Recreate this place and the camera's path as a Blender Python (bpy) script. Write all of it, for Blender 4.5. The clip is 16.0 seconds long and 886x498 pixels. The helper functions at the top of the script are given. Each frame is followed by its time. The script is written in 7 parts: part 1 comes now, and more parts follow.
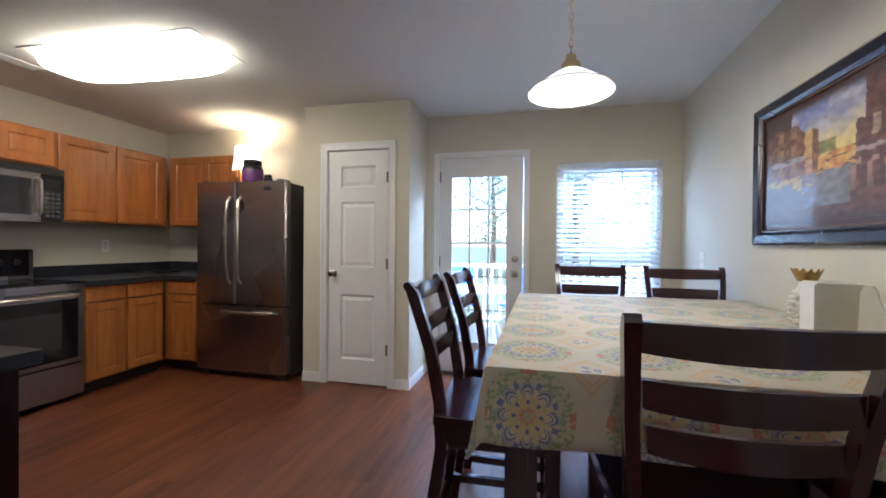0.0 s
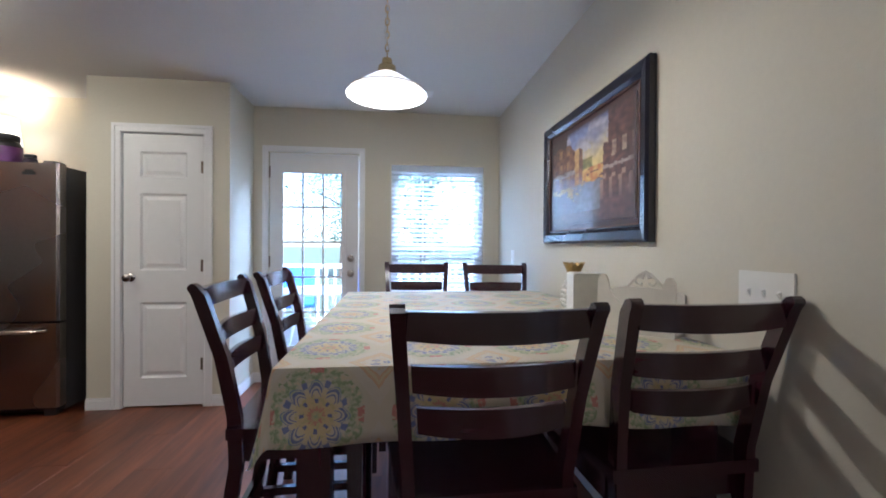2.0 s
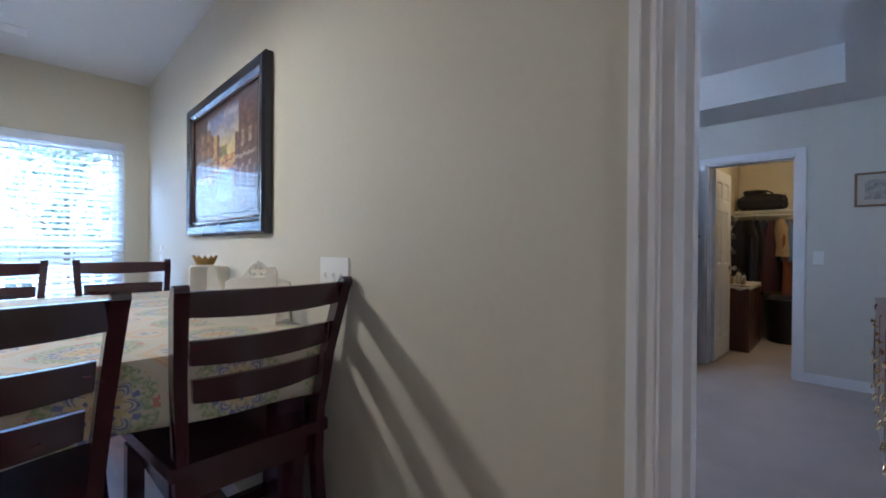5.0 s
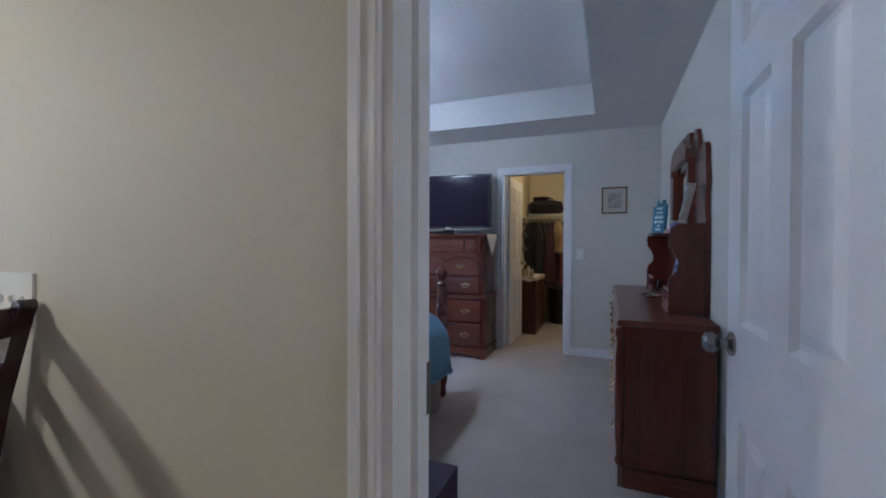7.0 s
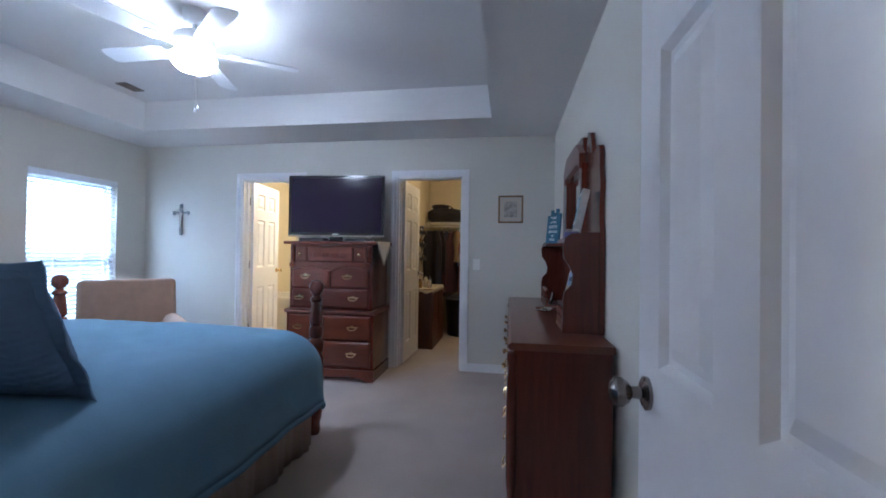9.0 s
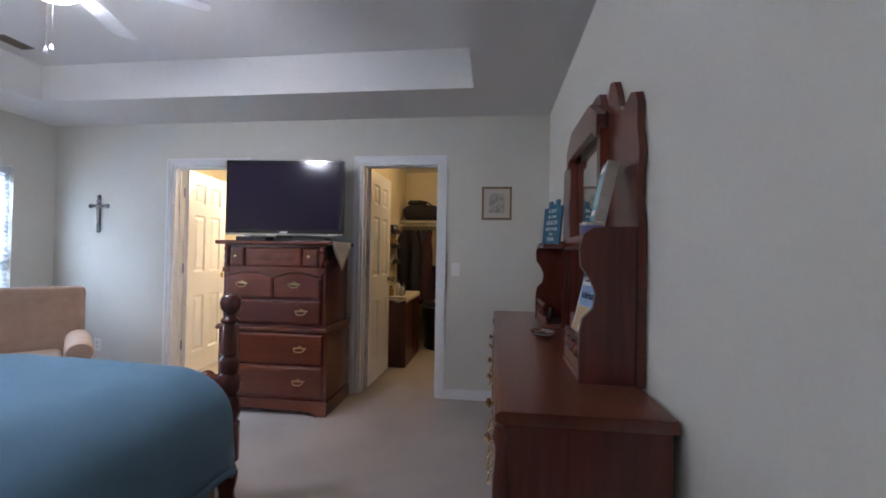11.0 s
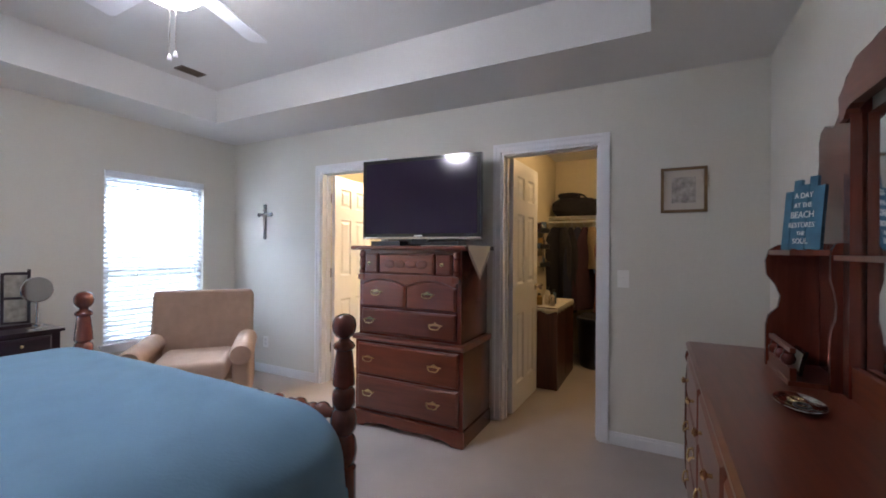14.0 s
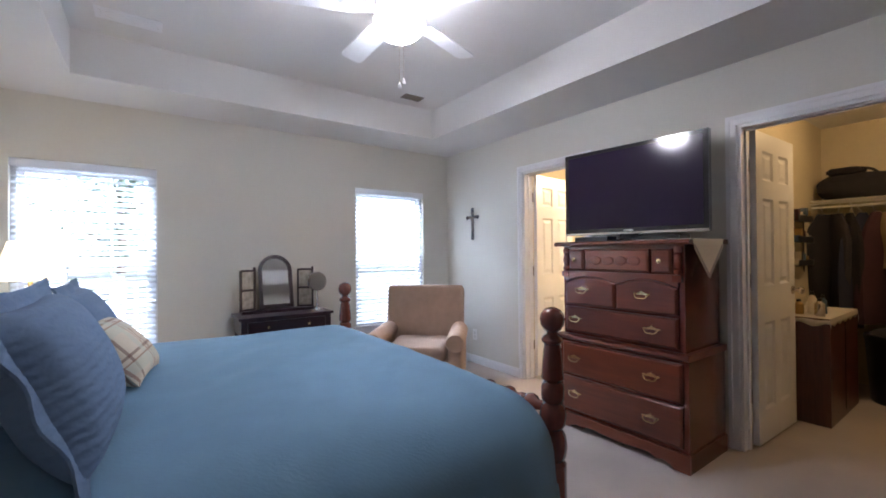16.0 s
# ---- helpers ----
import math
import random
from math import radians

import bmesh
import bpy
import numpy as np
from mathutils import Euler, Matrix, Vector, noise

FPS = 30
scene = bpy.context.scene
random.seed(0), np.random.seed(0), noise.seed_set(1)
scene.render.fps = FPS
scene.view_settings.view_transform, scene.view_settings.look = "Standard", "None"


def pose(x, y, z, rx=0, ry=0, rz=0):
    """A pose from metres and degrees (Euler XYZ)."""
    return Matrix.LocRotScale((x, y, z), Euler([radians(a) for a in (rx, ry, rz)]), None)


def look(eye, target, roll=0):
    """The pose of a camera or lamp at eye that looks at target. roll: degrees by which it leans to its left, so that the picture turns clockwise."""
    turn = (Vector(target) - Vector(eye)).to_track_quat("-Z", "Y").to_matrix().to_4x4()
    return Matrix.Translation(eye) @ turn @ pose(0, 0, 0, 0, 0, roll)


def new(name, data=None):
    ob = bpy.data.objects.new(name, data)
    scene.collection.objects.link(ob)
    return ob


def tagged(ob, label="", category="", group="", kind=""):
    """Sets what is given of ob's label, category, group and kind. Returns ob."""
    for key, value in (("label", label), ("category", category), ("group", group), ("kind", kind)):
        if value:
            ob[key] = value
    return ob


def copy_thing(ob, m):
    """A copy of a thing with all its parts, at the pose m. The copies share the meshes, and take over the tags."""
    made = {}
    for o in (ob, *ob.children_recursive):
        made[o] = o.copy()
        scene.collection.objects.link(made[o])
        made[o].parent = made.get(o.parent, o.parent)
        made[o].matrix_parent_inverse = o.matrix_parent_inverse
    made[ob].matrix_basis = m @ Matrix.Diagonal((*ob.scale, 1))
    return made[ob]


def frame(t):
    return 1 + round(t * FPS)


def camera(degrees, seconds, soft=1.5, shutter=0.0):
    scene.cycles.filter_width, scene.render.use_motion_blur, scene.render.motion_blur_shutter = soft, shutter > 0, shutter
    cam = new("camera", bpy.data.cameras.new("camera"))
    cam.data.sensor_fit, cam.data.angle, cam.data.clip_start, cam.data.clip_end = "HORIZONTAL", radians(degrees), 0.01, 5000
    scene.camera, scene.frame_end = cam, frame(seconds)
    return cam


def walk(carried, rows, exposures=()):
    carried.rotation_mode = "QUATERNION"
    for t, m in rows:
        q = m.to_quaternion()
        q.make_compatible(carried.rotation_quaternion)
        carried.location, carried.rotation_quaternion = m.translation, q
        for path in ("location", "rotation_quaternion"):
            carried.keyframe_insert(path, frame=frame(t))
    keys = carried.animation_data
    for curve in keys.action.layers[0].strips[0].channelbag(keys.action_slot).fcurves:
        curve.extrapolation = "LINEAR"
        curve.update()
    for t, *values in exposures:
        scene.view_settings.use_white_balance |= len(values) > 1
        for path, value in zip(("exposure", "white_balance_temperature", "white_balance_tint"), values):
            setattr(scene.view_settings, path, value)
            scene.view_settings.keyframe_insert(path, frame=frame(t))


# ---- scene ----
cam = camera(94.2, 16.0, 1.8)
PATH = [
    (0, (0.173, 0.603, 1.226), (-0.294, 2.547, 1.206), 0.5),
    (0.5, (0.21, 0.612, 1.223), (-0.083, 2.591, 1.205), 0.4),
    (1, (0.245, 0.626, 1.226), (0.127, 2.623, 1.208), 0.5),
    (1.5, (0.283, 0.622, 1.223), (0.345, 2.621, 1.206), 0.5),
    (2, (0.329, 0.611, 1.218), (0.563, 2.597, 1.204), 0.4),
    (2.5, (0.379, 0.595, 1.217), (0.796, 2.551, 1.202), 0.4),
    (3, (0.413, 0.574, 1.218), (1.039, 2.473, 1.202), 0.5),
    (3.5, (0.456, 0.541, 1.217), (1.287, 2.36, 1.201), 0.5),
    (4, (0.517, 0.51, 1.217), (1.549, 2.223, 1.197), 0.3),
    (4.5, (0.573, 0.475, 1.208), (1.8, 2.055, 1.186), 0.2),
    (5, (0.632, 0.449, 1.192), (2.052, 1.856, 1.18), 0.4),
    (7.5, (0.896, 0.351, 1.229), (2.809, 0.932, 1.212), 0.3),
    (8, (1.008, 0.344, 1.23), (2.963, 0.77, 1.234), 0.5),
    (8.5, (1.123, 0.338, 1.225), (3.094, 0.683, 1.241), 0.6),
    (9, (1.253, 0.324, 1.224), (3.228, 0.638, 1.246), 0.8),
    (9.5, (1.381, 0.315, 1.223), (3.36, 0.605, 1.25), 0.8),
    (10, (1.569, 0.321, 1.207), (3.554, 0.566, 1.245), 0.9),
    (12.5, (2.465, 0.365, 1.31), (4.446, 0.633, 1.309), 1.0),
    (13, (2.528, 0.39, 1.316), (4.47, 0.867, 1.311), 0.8),
    (13.5, (2.556, 0.42, 1.314), (4.428, 1.123, 1.309), 0.6),
    (14, (2.547, 0.458, 1.302), (4.323, 1.377, 1.305), 0.4),
    (14.5, (2.553, 0.465, 1.305), (4.184, 1.623, 1.303), 0.1),
    (15, (2.556, 0.462, 1.292), (4.033, 1.81, 1.292), -0.2),
    (15.5, (2.526, 0.479, 1.295), (3.852, 1.976, 1.291), -0.5),
    (16, (2.529, 0.481, 1.265), (3.689, 2.11, 1.279), -0.5),
]
walk(cam, [(t, look(eye, target, roll)) for t, eye, target, roll in PATH],
     exposures=[(0, 2.28, 5200, 15), (3.5, 2.27, 4820, 16), (5, 2.40, 4830, 14), (7.5, 2.46, 4930, 13), (9, 2.53, 5120, 15), (12.5, 2.53, 6180, 19), (16, 2.52, 6160, 21)])

# ---- world, sun, lamps, exposure ----
world = bpy.data.worlds.new("sky")
scene.world = world
world.use_nodes = True
sky = world.node_tree.nodes.new("ShaderNodeTexSky")
sky.sky_type, sky.sun_disc = "NISHITA", False
sky.sun_elevation, sky.sun_rotation = radians(48), radians(200)
world.node_tree.links.new(sky.outputs[0], world.node_tree.nodes["Background"].inputs[0])
world.node_tree.nodes["Background"].inputs[1].default_value = 0.15


def lamp(name, kind, m, watts, colour, size=0.1, size_y=None):
    data = bpy.data.lights.new(name, kind)
    data.energy, data.color = watts, colour
    if kind == "AREA":
        data.shape, data.size, data.size_y = "RECTANGLE", size, size_y or size
    elif kind == "SUN":
        data.angle = size
    else:
        data.shadow_soft_size = size
    ob = new(name, data)
    ob.matrix_world = m
    return ob


lamp("sun", "SUN", look((0, 0, 9), (-1.6, 4.2, 4)), 5.0, (1.0, 0.95, 0.88), radians(0.6))
DAY = (0.70, 0.86, 1.0)
# area lamps added above and outside each window to strengthen the open sky's light
lamp("sky_light_dining", "AREA", look((0.73, 5.35, 2.85), (0.6, 3.0, 0.6)), 28, DAY, 1.0, 0.9)
lamp("sky_light_back_door", "AREA", look((-0.40, 5.35, 2.85), (-0.4, 3.0, 0.4)), 24, DAY, 0.9, 0.9)
lamp("sky_light_bed_one", "AREA", look((2.14, 5.55, 2.85), (2.5, 3.0, 0.6)), 64, DAY, 1.0, 0.9)
lamp("sky_light_bed_two", "AREA", look((4.75, 5.55, 2.85), (4.4, 3.0, 0.6)), 84, DAY, 1.0, 0.9)
# bulbs of the lamps that stand or hang in the rooms
lamp("pendant_bulb", "POINT", pose(0.29, 2.53, 1.885), 6.2, (1.0, 0.82, 0.54), 0.04)
lamp("fridge_lamp_bulb", "POINT", pose(-2.735, 4.20, 2.10), 3.6, (1.0, 0.74, 0.38), 0.03)
lamp("bath_bulb", "POINT", pose(7.0, 2.7, 2.2), 15, (1.0, 0.76, 0.44), 0.1)
lamp("closet_bulb", "POINT", pose(6.6, 0.85, 2.25), 2.5, (1.0, 0.68, 0.31), 0.08)
lamp("bedside_bulb", "POINT", pose(1.93, 4.02, 1.22), 1.2, (1.0, 0.76, 0.45), 0.03)
# added fill from the unseen south side; no fixture stands there
lamp("unseen_fill_light", "POINT", pose(0.1, -2.2, 2.0), 6.0, (1.0, 0.88, 0.74), 0.25)

# ---- materials ----
def material(name, colour, rough=0.5, metal=0.0, vary=0.08, grain=30.0, stain=1.5, bump=0.0, bump_scale=120.0, coat=0.0, spread=0.0):
    """Paint, plastic, metal, cloth: a base colour that varies at two scales, with fine relief. spread: variation from piece to piece."""
    m = bpy.data.materials.new(name)
    m.use_nodes = True
    t = m.node_tree
    n, l = t.nodes, t.links
    b = n["Principled BSDF"]
    b.inputs["Roughness"].default_value, b.inputs["Metallic"].default_value = rough, metal
    b.inputs["Coat Weight"].default_value = coat
    co = n.new("ShaderNodeTexCoord")
    fine, wide = n.new("ShaderNodeTexNoise"), n.new("ShaderNodeTexNoise")
    fine.inputs["Scale"].default_value, wide.inputs["Scale"].default_value = grain, stain
    fine.inputs["Detail"].default_value = 4
    both = n.new("ShaderNodeMath")
    both.operation = "ADD"
    for src in (fine, wide):
        l.new(co.outputs["Object"], src.inputs["Vector"])
    l.new(fine.outputs["Fac"], both.inputs[0])
    l.new(wide.outputs["Fac"], both.inputs[1])
    ramp = n.new("ShaderNodeMapRange")
    ramp.inputs["From Min"].default_value, ramp.inputs["From Max"].default_value = 0.6, 1.4
    ramp.inputs["To Min"].default_value, ramp.inputs["To Max"].default_value = 1 - vary, 1 + vary
    l.new(both.outputs[0], ramp.inputs["Value"])
    last = ramp.outputs[0]
    if spread:
        info, way, times = n.new("ShaderNodeObjectInfo"), n.new("ShaderNodeMapRange"), n.new("ShaderNodeMath")
        way.inputs["To Min"].default_value, way.inputs["To Max"].default_value = 1 - spread, 1 + spread
        l.new(info.outputs["Random"], way.inputs["Value"])
        times.operation = "MULTIPLY"
        l.new(last, times.inputs[0])
        l.new(way.outputs[0], times.inputs[1])
        last = times.outputs[0]
    scale = n.new("ShaderNodeVectorMath")
    scale.operation = "SCALE"
    scale.inputs[0].default_value = colour
    l.new(last, scale.inputs["Scale"])
    l.new(scale.outputs[0], b.inputs["Base Color"])
    rr = n.new("ShaderNodeMapRange")
    rr.inputs["To Min"].default_value, rr.inputs["To Max"].default_value = max(0.02, rough - 0.07), min(1, rough + 0.07)
    l.new(wide.outputs["Fac"], rr.inputs["Value"])
    l.new(rr.outputs[0], b.inputs["Roughness"])
    if bump:
        tex, bp = n.new("ShaderNodeTexNoise"), n.new("ShaderNodeBump")
        tex.inputs["Scale"].default_value, tex.inputs["Detail"].default_value = bump_scale, 3
        bp.inputs["Strength"].default_value, bp.inputs["Distance"].default_value = bump, 0.004
        l.new(co.outputs["Object"], tex.inputs["Vector"])
        l.new(tex.outputs["Fac"], bp.inputs["Height"])
        l.new(bp.outputs[0], b.inputs["Normal"])
    return m


def wood(name, dark, light, along="z", rough=0.3, fine=1.0, coat=0.3, spread=0.12, bump=0.08):
    """Stained wood: stretched grain along one axis, a wide figure, piece to piece variation."""
    m = bpy.data.materials.new(name)
    m.use_nodes = True
    t = m.node_tree
    n, l = t.nodes, t.links
    b = n["Principled BSDF"]
    b.inputs["Roughness"].default_value, b.inputs["Coat Weight"].default_value = rough, coat
    b.inputs["Coat Roughness"].default_value = 0.18
    co, mp, info = n.new("ShaderNodeTexCoord"), n.new("ShaderNodeMapping"), n.new("ShaderNodeObjectInfo")
    shift = n.new("ShaderNodeVectorMath")
    shift.operation = "MULTIPLY_ADD"
    shift.inputs[0].default_value = (7, 5, 3)
    l.new(info.outputs["Random"], shift.inputs[1])
    l.new(co.outputs["Object"], shift.inputs[2])
    l.new(shift.outputs[0], mp.inputs["Vector"])
    mp.inputs["Scale"].default_value = [1.2 if a == along else 14 for a in "xyz"]
    grain, figure = n.new("ShaderNodeTexNoise"), n.new("ShaderNodeTexNoise")
    grain.inputs["Scale"].default_value, grain.inputs["Detail"].default_value = 4 * fine, 6
    grain.inputs["Distortion"].default_value = 0.25
    figure.inputs["Scale"].default_value = 0.7 * fine
    l.new(mp.outputs[0], grain.inputs["Vector"])
    l.new(mp.outputs[0], figure.inputs["Vector"])
    add = n.new("ShaderNodeMath")
    add.operation = "ADD"
    l.new(grain.outputs["Fac"], add.inputs[0])
    l.new(figure.outputs["Fac"], add.inputs[1])
    ramp = n.new("ShaderNodeValToRGB")
    ramp.color_ramp.elements[0].position, ramp.color_ramp.elements[1].position = 0.36, 0.66
    ramp.color_ramp.elements[0].color, ramp.color_ramp.elements[1].color = (*dark, 1), (*light, 1)
    half = n.new("ShaderNodeMath")
    half.operation = "MULTIPLY"
    half.inputs[1].default_value = 0.5
    l.new(add.outputs[0], half.inputs[0])
    l.new(half.outputs[0], ramp.inputs[0])
    way, scale = n.new("ShaderNodeMapRange"), n.new("ShaderNodeVectorMath")
    way.inputs["To Min"].default_value, way.inputs["To Max"].default_value = 1 - spread, 1 + spread
    l.new(info.outputs["Random"], way.inputs["Value"])
    scale.operation = "SCALE"
    l.new(ramp.outputs[0], scale.inputs[0])
    l.new(way.outputs[0], scale.inputs["Scale"])
    l.new(scale.outputs[0], b.inputs["Base Color"])
    bp = n.new("ShaderNodeBump")
    bp.inputs["Strength"].default_value, bp.inputs["Distance"].default_value = bump, 0.003
    l.new(grain.outputs["Fac"], bp.inputs["Height"])
    l.new(bp.outputs[0], b.inputs["Normal"])
    return m


def glowing(name, colour, strength):
    m = material(name, (0.9, 0.9, 0.88), 0.4, vary=0.02)
    b = m.node_tree.nodes["Principled BSDF"]
    b.inputs["Emission Color"].default_value = (*colour, 1)
    b.inputs["Emission Strength"].default_value = strength
    return m


def clear_glass(name, tint=(0.95, 0.98, 1.0), rough=0.0):
    m = bpy.data.materials.new(name)
    m.use_nodes = True
    b = m.node_tree.nodes["Principled BSDF"]
    b.inputs["Base Color"].default_value = (*tint, 1)
    b.inputs["Transmission Weight"].default_value = 1
    b.inputs["Roughness"].default_value, b.inputs["IOR"].default_value = rough, 1.45
    return m


def let_light_through(m, share):
    """Thin leaves and slats: part of the light passes through them, spread out."""
    n, l = m.node_tree.nodes, m.node_tree.links
    b, out = n["Principled BSDF"], n["Material Output"]
    tr, mx = n.new("ShaderNodeBsdfTranslucent"), n.new("ShaderNodeMixShader")
    l.new(b.inputs["Base Color"].links[0].from_socket, tr.inputs["Color"])
    mx.inputs[0].default_value = share
    l.new(b.outputs[0], mx.inputs[1])
    l.new(tr.outputs[0], mx.inputs[2])
    l.new(mx.outputs[0], out.inputs["Surface"])
    return m


WALL = material("wall_paint", (0.60, 0.565, 0.47), 0.62, vary=0.03, grain=60, stain=0.8, bump=0.10, bump_scale=220)
BED_WALL = material("bedroom_wall_paint", (0.62, 0.60, 0.535), 0.62, vary=0.03, grain=60, stain=0.8, bump=0.10, bump_scale=220)
CEILING = material("ceiling_paint", (0.70, 0.69, 0.67), 0.9, vary=0.03, grain=80, stain=0.7, bump=0.16, bump_scale=160)
TRIM = material("white_trim_paint", (0.76, 0.76, 0.77), 0.32, vary=0.025, grain=18, stain=1.0, bump=0.03, bump_scale=60)
DOOR = material("white_door_paint", (0.74, 0.74, 0.75), 0.34, vary=0.03, grain=16, stain=1.1, bump=0.05, bump_scale=50)
VINYL = material("white_vinyl", (0.80, 0.81, 0.82), 0.35, vary=0.02)
SLAT = let_light_through(material("blind_slat", (0.82, 0.84, 0.86), 0.45, vary=0.03), 0.45)
GLASS = clear_glass("window_glass")
PLANK = wood("floor_laminate", (0.068, 0.019, 0.008), (0.20, 0.060, 0.022), "y", 0.40, 0.5, 0.12, 0.14, 0.03)
CARPET = material("beige_carpet", (0.44, 0.385, 0.345), 0.95, vary=0.16, grain=260, stain=2.2, bump=0.9, bump_scale=420)
TILE_FLOOR = material("bath_vinyl_floor", (0.55, 0.48, 0.38), 0.4, vary=0.08, grain=12)
OAK = wood("honey_oak_cabinet", (0.26, 0.088, 0.018), (0.44, 0.160, 0.036), "z", 0.33, 0.8, 0.2, 0.10)
ESPRESSO = wood("dark_cherry_stain", (0.018, 0.005, 0.010), (0.044, 0.010, 0.017), "z", 0.19, 1.0, 0.55, 0.12, 0.05)
ESPRESSO_X = wood("dark_cherry_stain_rail", (0.018, 0.005, 0.010), (0.044, 0.010, 0.017), "x", 0.19, 1.0, 0.55, 0.12, 0.05)
CHERRY = wood("red_brown_pine", (0.105, 0.024, 0.013), (0.180, 0.044, 0.021), "y", 0.26, 0.9, 0.5, 0.10, 0.012)
CHERRY_X = wood("red_brown_pine_long", (0.105, 0.024, 0.013), (0.180, 0.044, 0.021), "x", 0.28, 0.9, 0.5, 0.10, 0.008)
CHERRY_Z = wood("red_brown_pine_upright", (0.092, 0.021, 0.014), (0.150, 0.036, 0.021), "z", 0.24, 0.9, 0.5, 0.10, 0.012)
MAHOGANY = wood("dark_vanity_wood", (0.010, 0.003, 0.006), (0.028, 0.008, 0.013), "x", 0.28, 1.0, 0.4)
STEEL = material("stainless_steel", (0.34, 0.315, 0.32), 0.27, 1.0, vary=0.06, grain=40, stain=0.9)
STEEL_SIDE = material("fridge_side_grey", (0.05, 0.048, 0.052), 0.45, vary=0.05)
NICKEL = material("brushed_nickel", (0.55, 0.50, 0.45), 0.28, 1.0, vary=0.06)
BRASS = material("aged_brass", (0.72, 0.56, 0.30), 0.27, 1.0, vary=0.15, grain=80)
BLACK = material("black_plastic", (0.012, 0.012, 0.014), 0.35, vary=0.1)
BLACK_GLASS = material("black_glass", (0.008, 0.008, 0.012), 0.06, vary=0.02)
COUNTER = material("dark_laminate_counter", (0.022, 0.024, 0.032), 0.30, vary=0.5, grain=190, stain=3)
CHROME = material("chrome", (0.75, 0.75, 0.75), 0.1, 1.0, vary=0.02)
MIRROR = material("mirror_silver", (0.86, 0.87, 0.88), 0.015, 1.0, vary=0.0)
WHITE_PLASTIC = material("white_plastic", (0.78, 0.77, 0.73), 0.4, vary=0.02)
PEWTER = material("dark_satin_pewter", (0.30, 0.27, 0.26), 0.25, 1.0, vary=0.06)
HINGE = material("dull_hinge_metal", (0.20, 0.16, 0.13), 0.45, 1.0, vary=0.1)

# ---- builders ----
def part(name, bm, mat, parent=None, label="", smooth=False, edge=0.0):
    """Link a bmesh as one mesh object, under a thing or part if one is given."""
    if edge:
        sharp = [e for e in bm.edges if len(e.link_faces) == 2 and e.calc_face_angle(0) > 0.7]
        bmesh.ops.bevel(bm, geom=sharp, offset=edge, segments=2, profile=0.6, affect="EDGES", clamp_overlap=True)
    bmesh.ops.recalc_face_normals(bm, faces=bm.faces)
    me = bpy.data.meshes.new(name)
    bm.to_mesh(me)
    bm.free()
    for p in me.polygons:
        p.use_smooth = smooth
    if smooth:
        me.set_sharp_from_angle(angle=radians(38))
    me.materials.append(mat)
    ob = new(name, me)
    if parent:
        ob.parent = parent
    if label:
        ob["label"] = label
    return ob


def thing(name, label, category, group="", at=None):
    ob = new(name)
    ob.empty_display_size = 0.1
    if at is not None:
        ob.matrix_world = at
    return tagged(ob, label, category, group)


def box(bm, x0, y0, z0, x1, y1, z1):
    vs = [bm.verts.new(p) for p in ((x0, y0, z0), (x1, y0, z0), (x1, y1, z0), (x0, y1, z0), (x0, y0, z1), (x1, y0, z1), (x1, y1, z1), (x0, y1, z1))]
    for f in ((3, 2, 1, 0), (4, 5, 6, 7), (0, 1, 5, 4), (1, 2, 6, 5), (2, 3, 7, 6), (3, 0, 4, 7)):
        bm.faces.new([vs[i] for i in f])
    return vs


def boxes(*rows):
    bm = bmesh.new()
    for r in rows:
        box(bm, *r)
    return bm


def lathe(profile, n=20, at=(0, 0, 0), bm=None, turn=None):
    """Turn a profile of (radius, height) round z; turn: a matrix laid on it."""
    bm = bm or bmesh.new()
    m = Matrix.Translation(at) @ (turn or Matrix())
    rings = []
    for r, z in profile:
        rings.append([bm.verts.new(m @ Vector((r * math.cos(2 * math.pi * i / n), r * math.sin(2 * math.pi * i / n), z))) for i in range(n)])
    for a, b in zip(rings, rings[1:]):
        for i in range(n):
            bm.faces.new((a[i], a[(i + 1) % n], b[(i + 1) % n], b[i]))
    bm.faces.new(rings[0][::-1])
    bm.faces.new(rings[-1])
    return bm


def prism(pts, axis, lo, hi, bm=None):
    """Extrude a closed outline in the plane across the axis, from lo to hi. Outline in the other two axes, in order."""
    bm = bm or bmesh.new()
    k = "xyz".index(axis)

    def at(p, v):
        q = list(p)
        q.insert(k, v)
        return bm.verts.new(q)

    a, b = [at(p, lo) for p in pts], [at(p, hi) for p in pts]
    bm.faces.new(a[::-1])
    bm.faces.new(b)
    for i in range(len(pts)):
        bm.faces.new((a[i], a[(i + 1) % len(pts)], b[(i + 1) % len(pts)], b[i]))
    return bm


def tube(pts, r, n=8, bm=None, radii=None):
    """A round bar along a line of points."""
    bm = bm or bmesh.new()
    pts = [Vector(p) for p in pts]
    rings = []
    for i, p in enumerate(pts):
        d = (pts[min(i + 1, len(pts) - 1)] - pts[max(i - 1, 0)]).normalized()
        u = d.orthogonal().normalized() if i == 0 else (u - u.dot(d) * d).normalized()
        v = d.cross(u)
        rr = radii[i] if radii else r
        rings.append([bm.verts.new(p + rr * (math.cos(2 * math.pi * j / n) * u + math.sin(2 * math.pi * j / n) * v)) for j in range(n)])
    for a, b in zip(rings, rings[1:]):
        for j in range(n):
            bm.faces.new((a[j], a[(j + 1) % n], b[(j + 1) % n], b[j]))
    bm.faces.new(rings[0][::-1])
    bm.faces.new(rings[-1])
    return bm


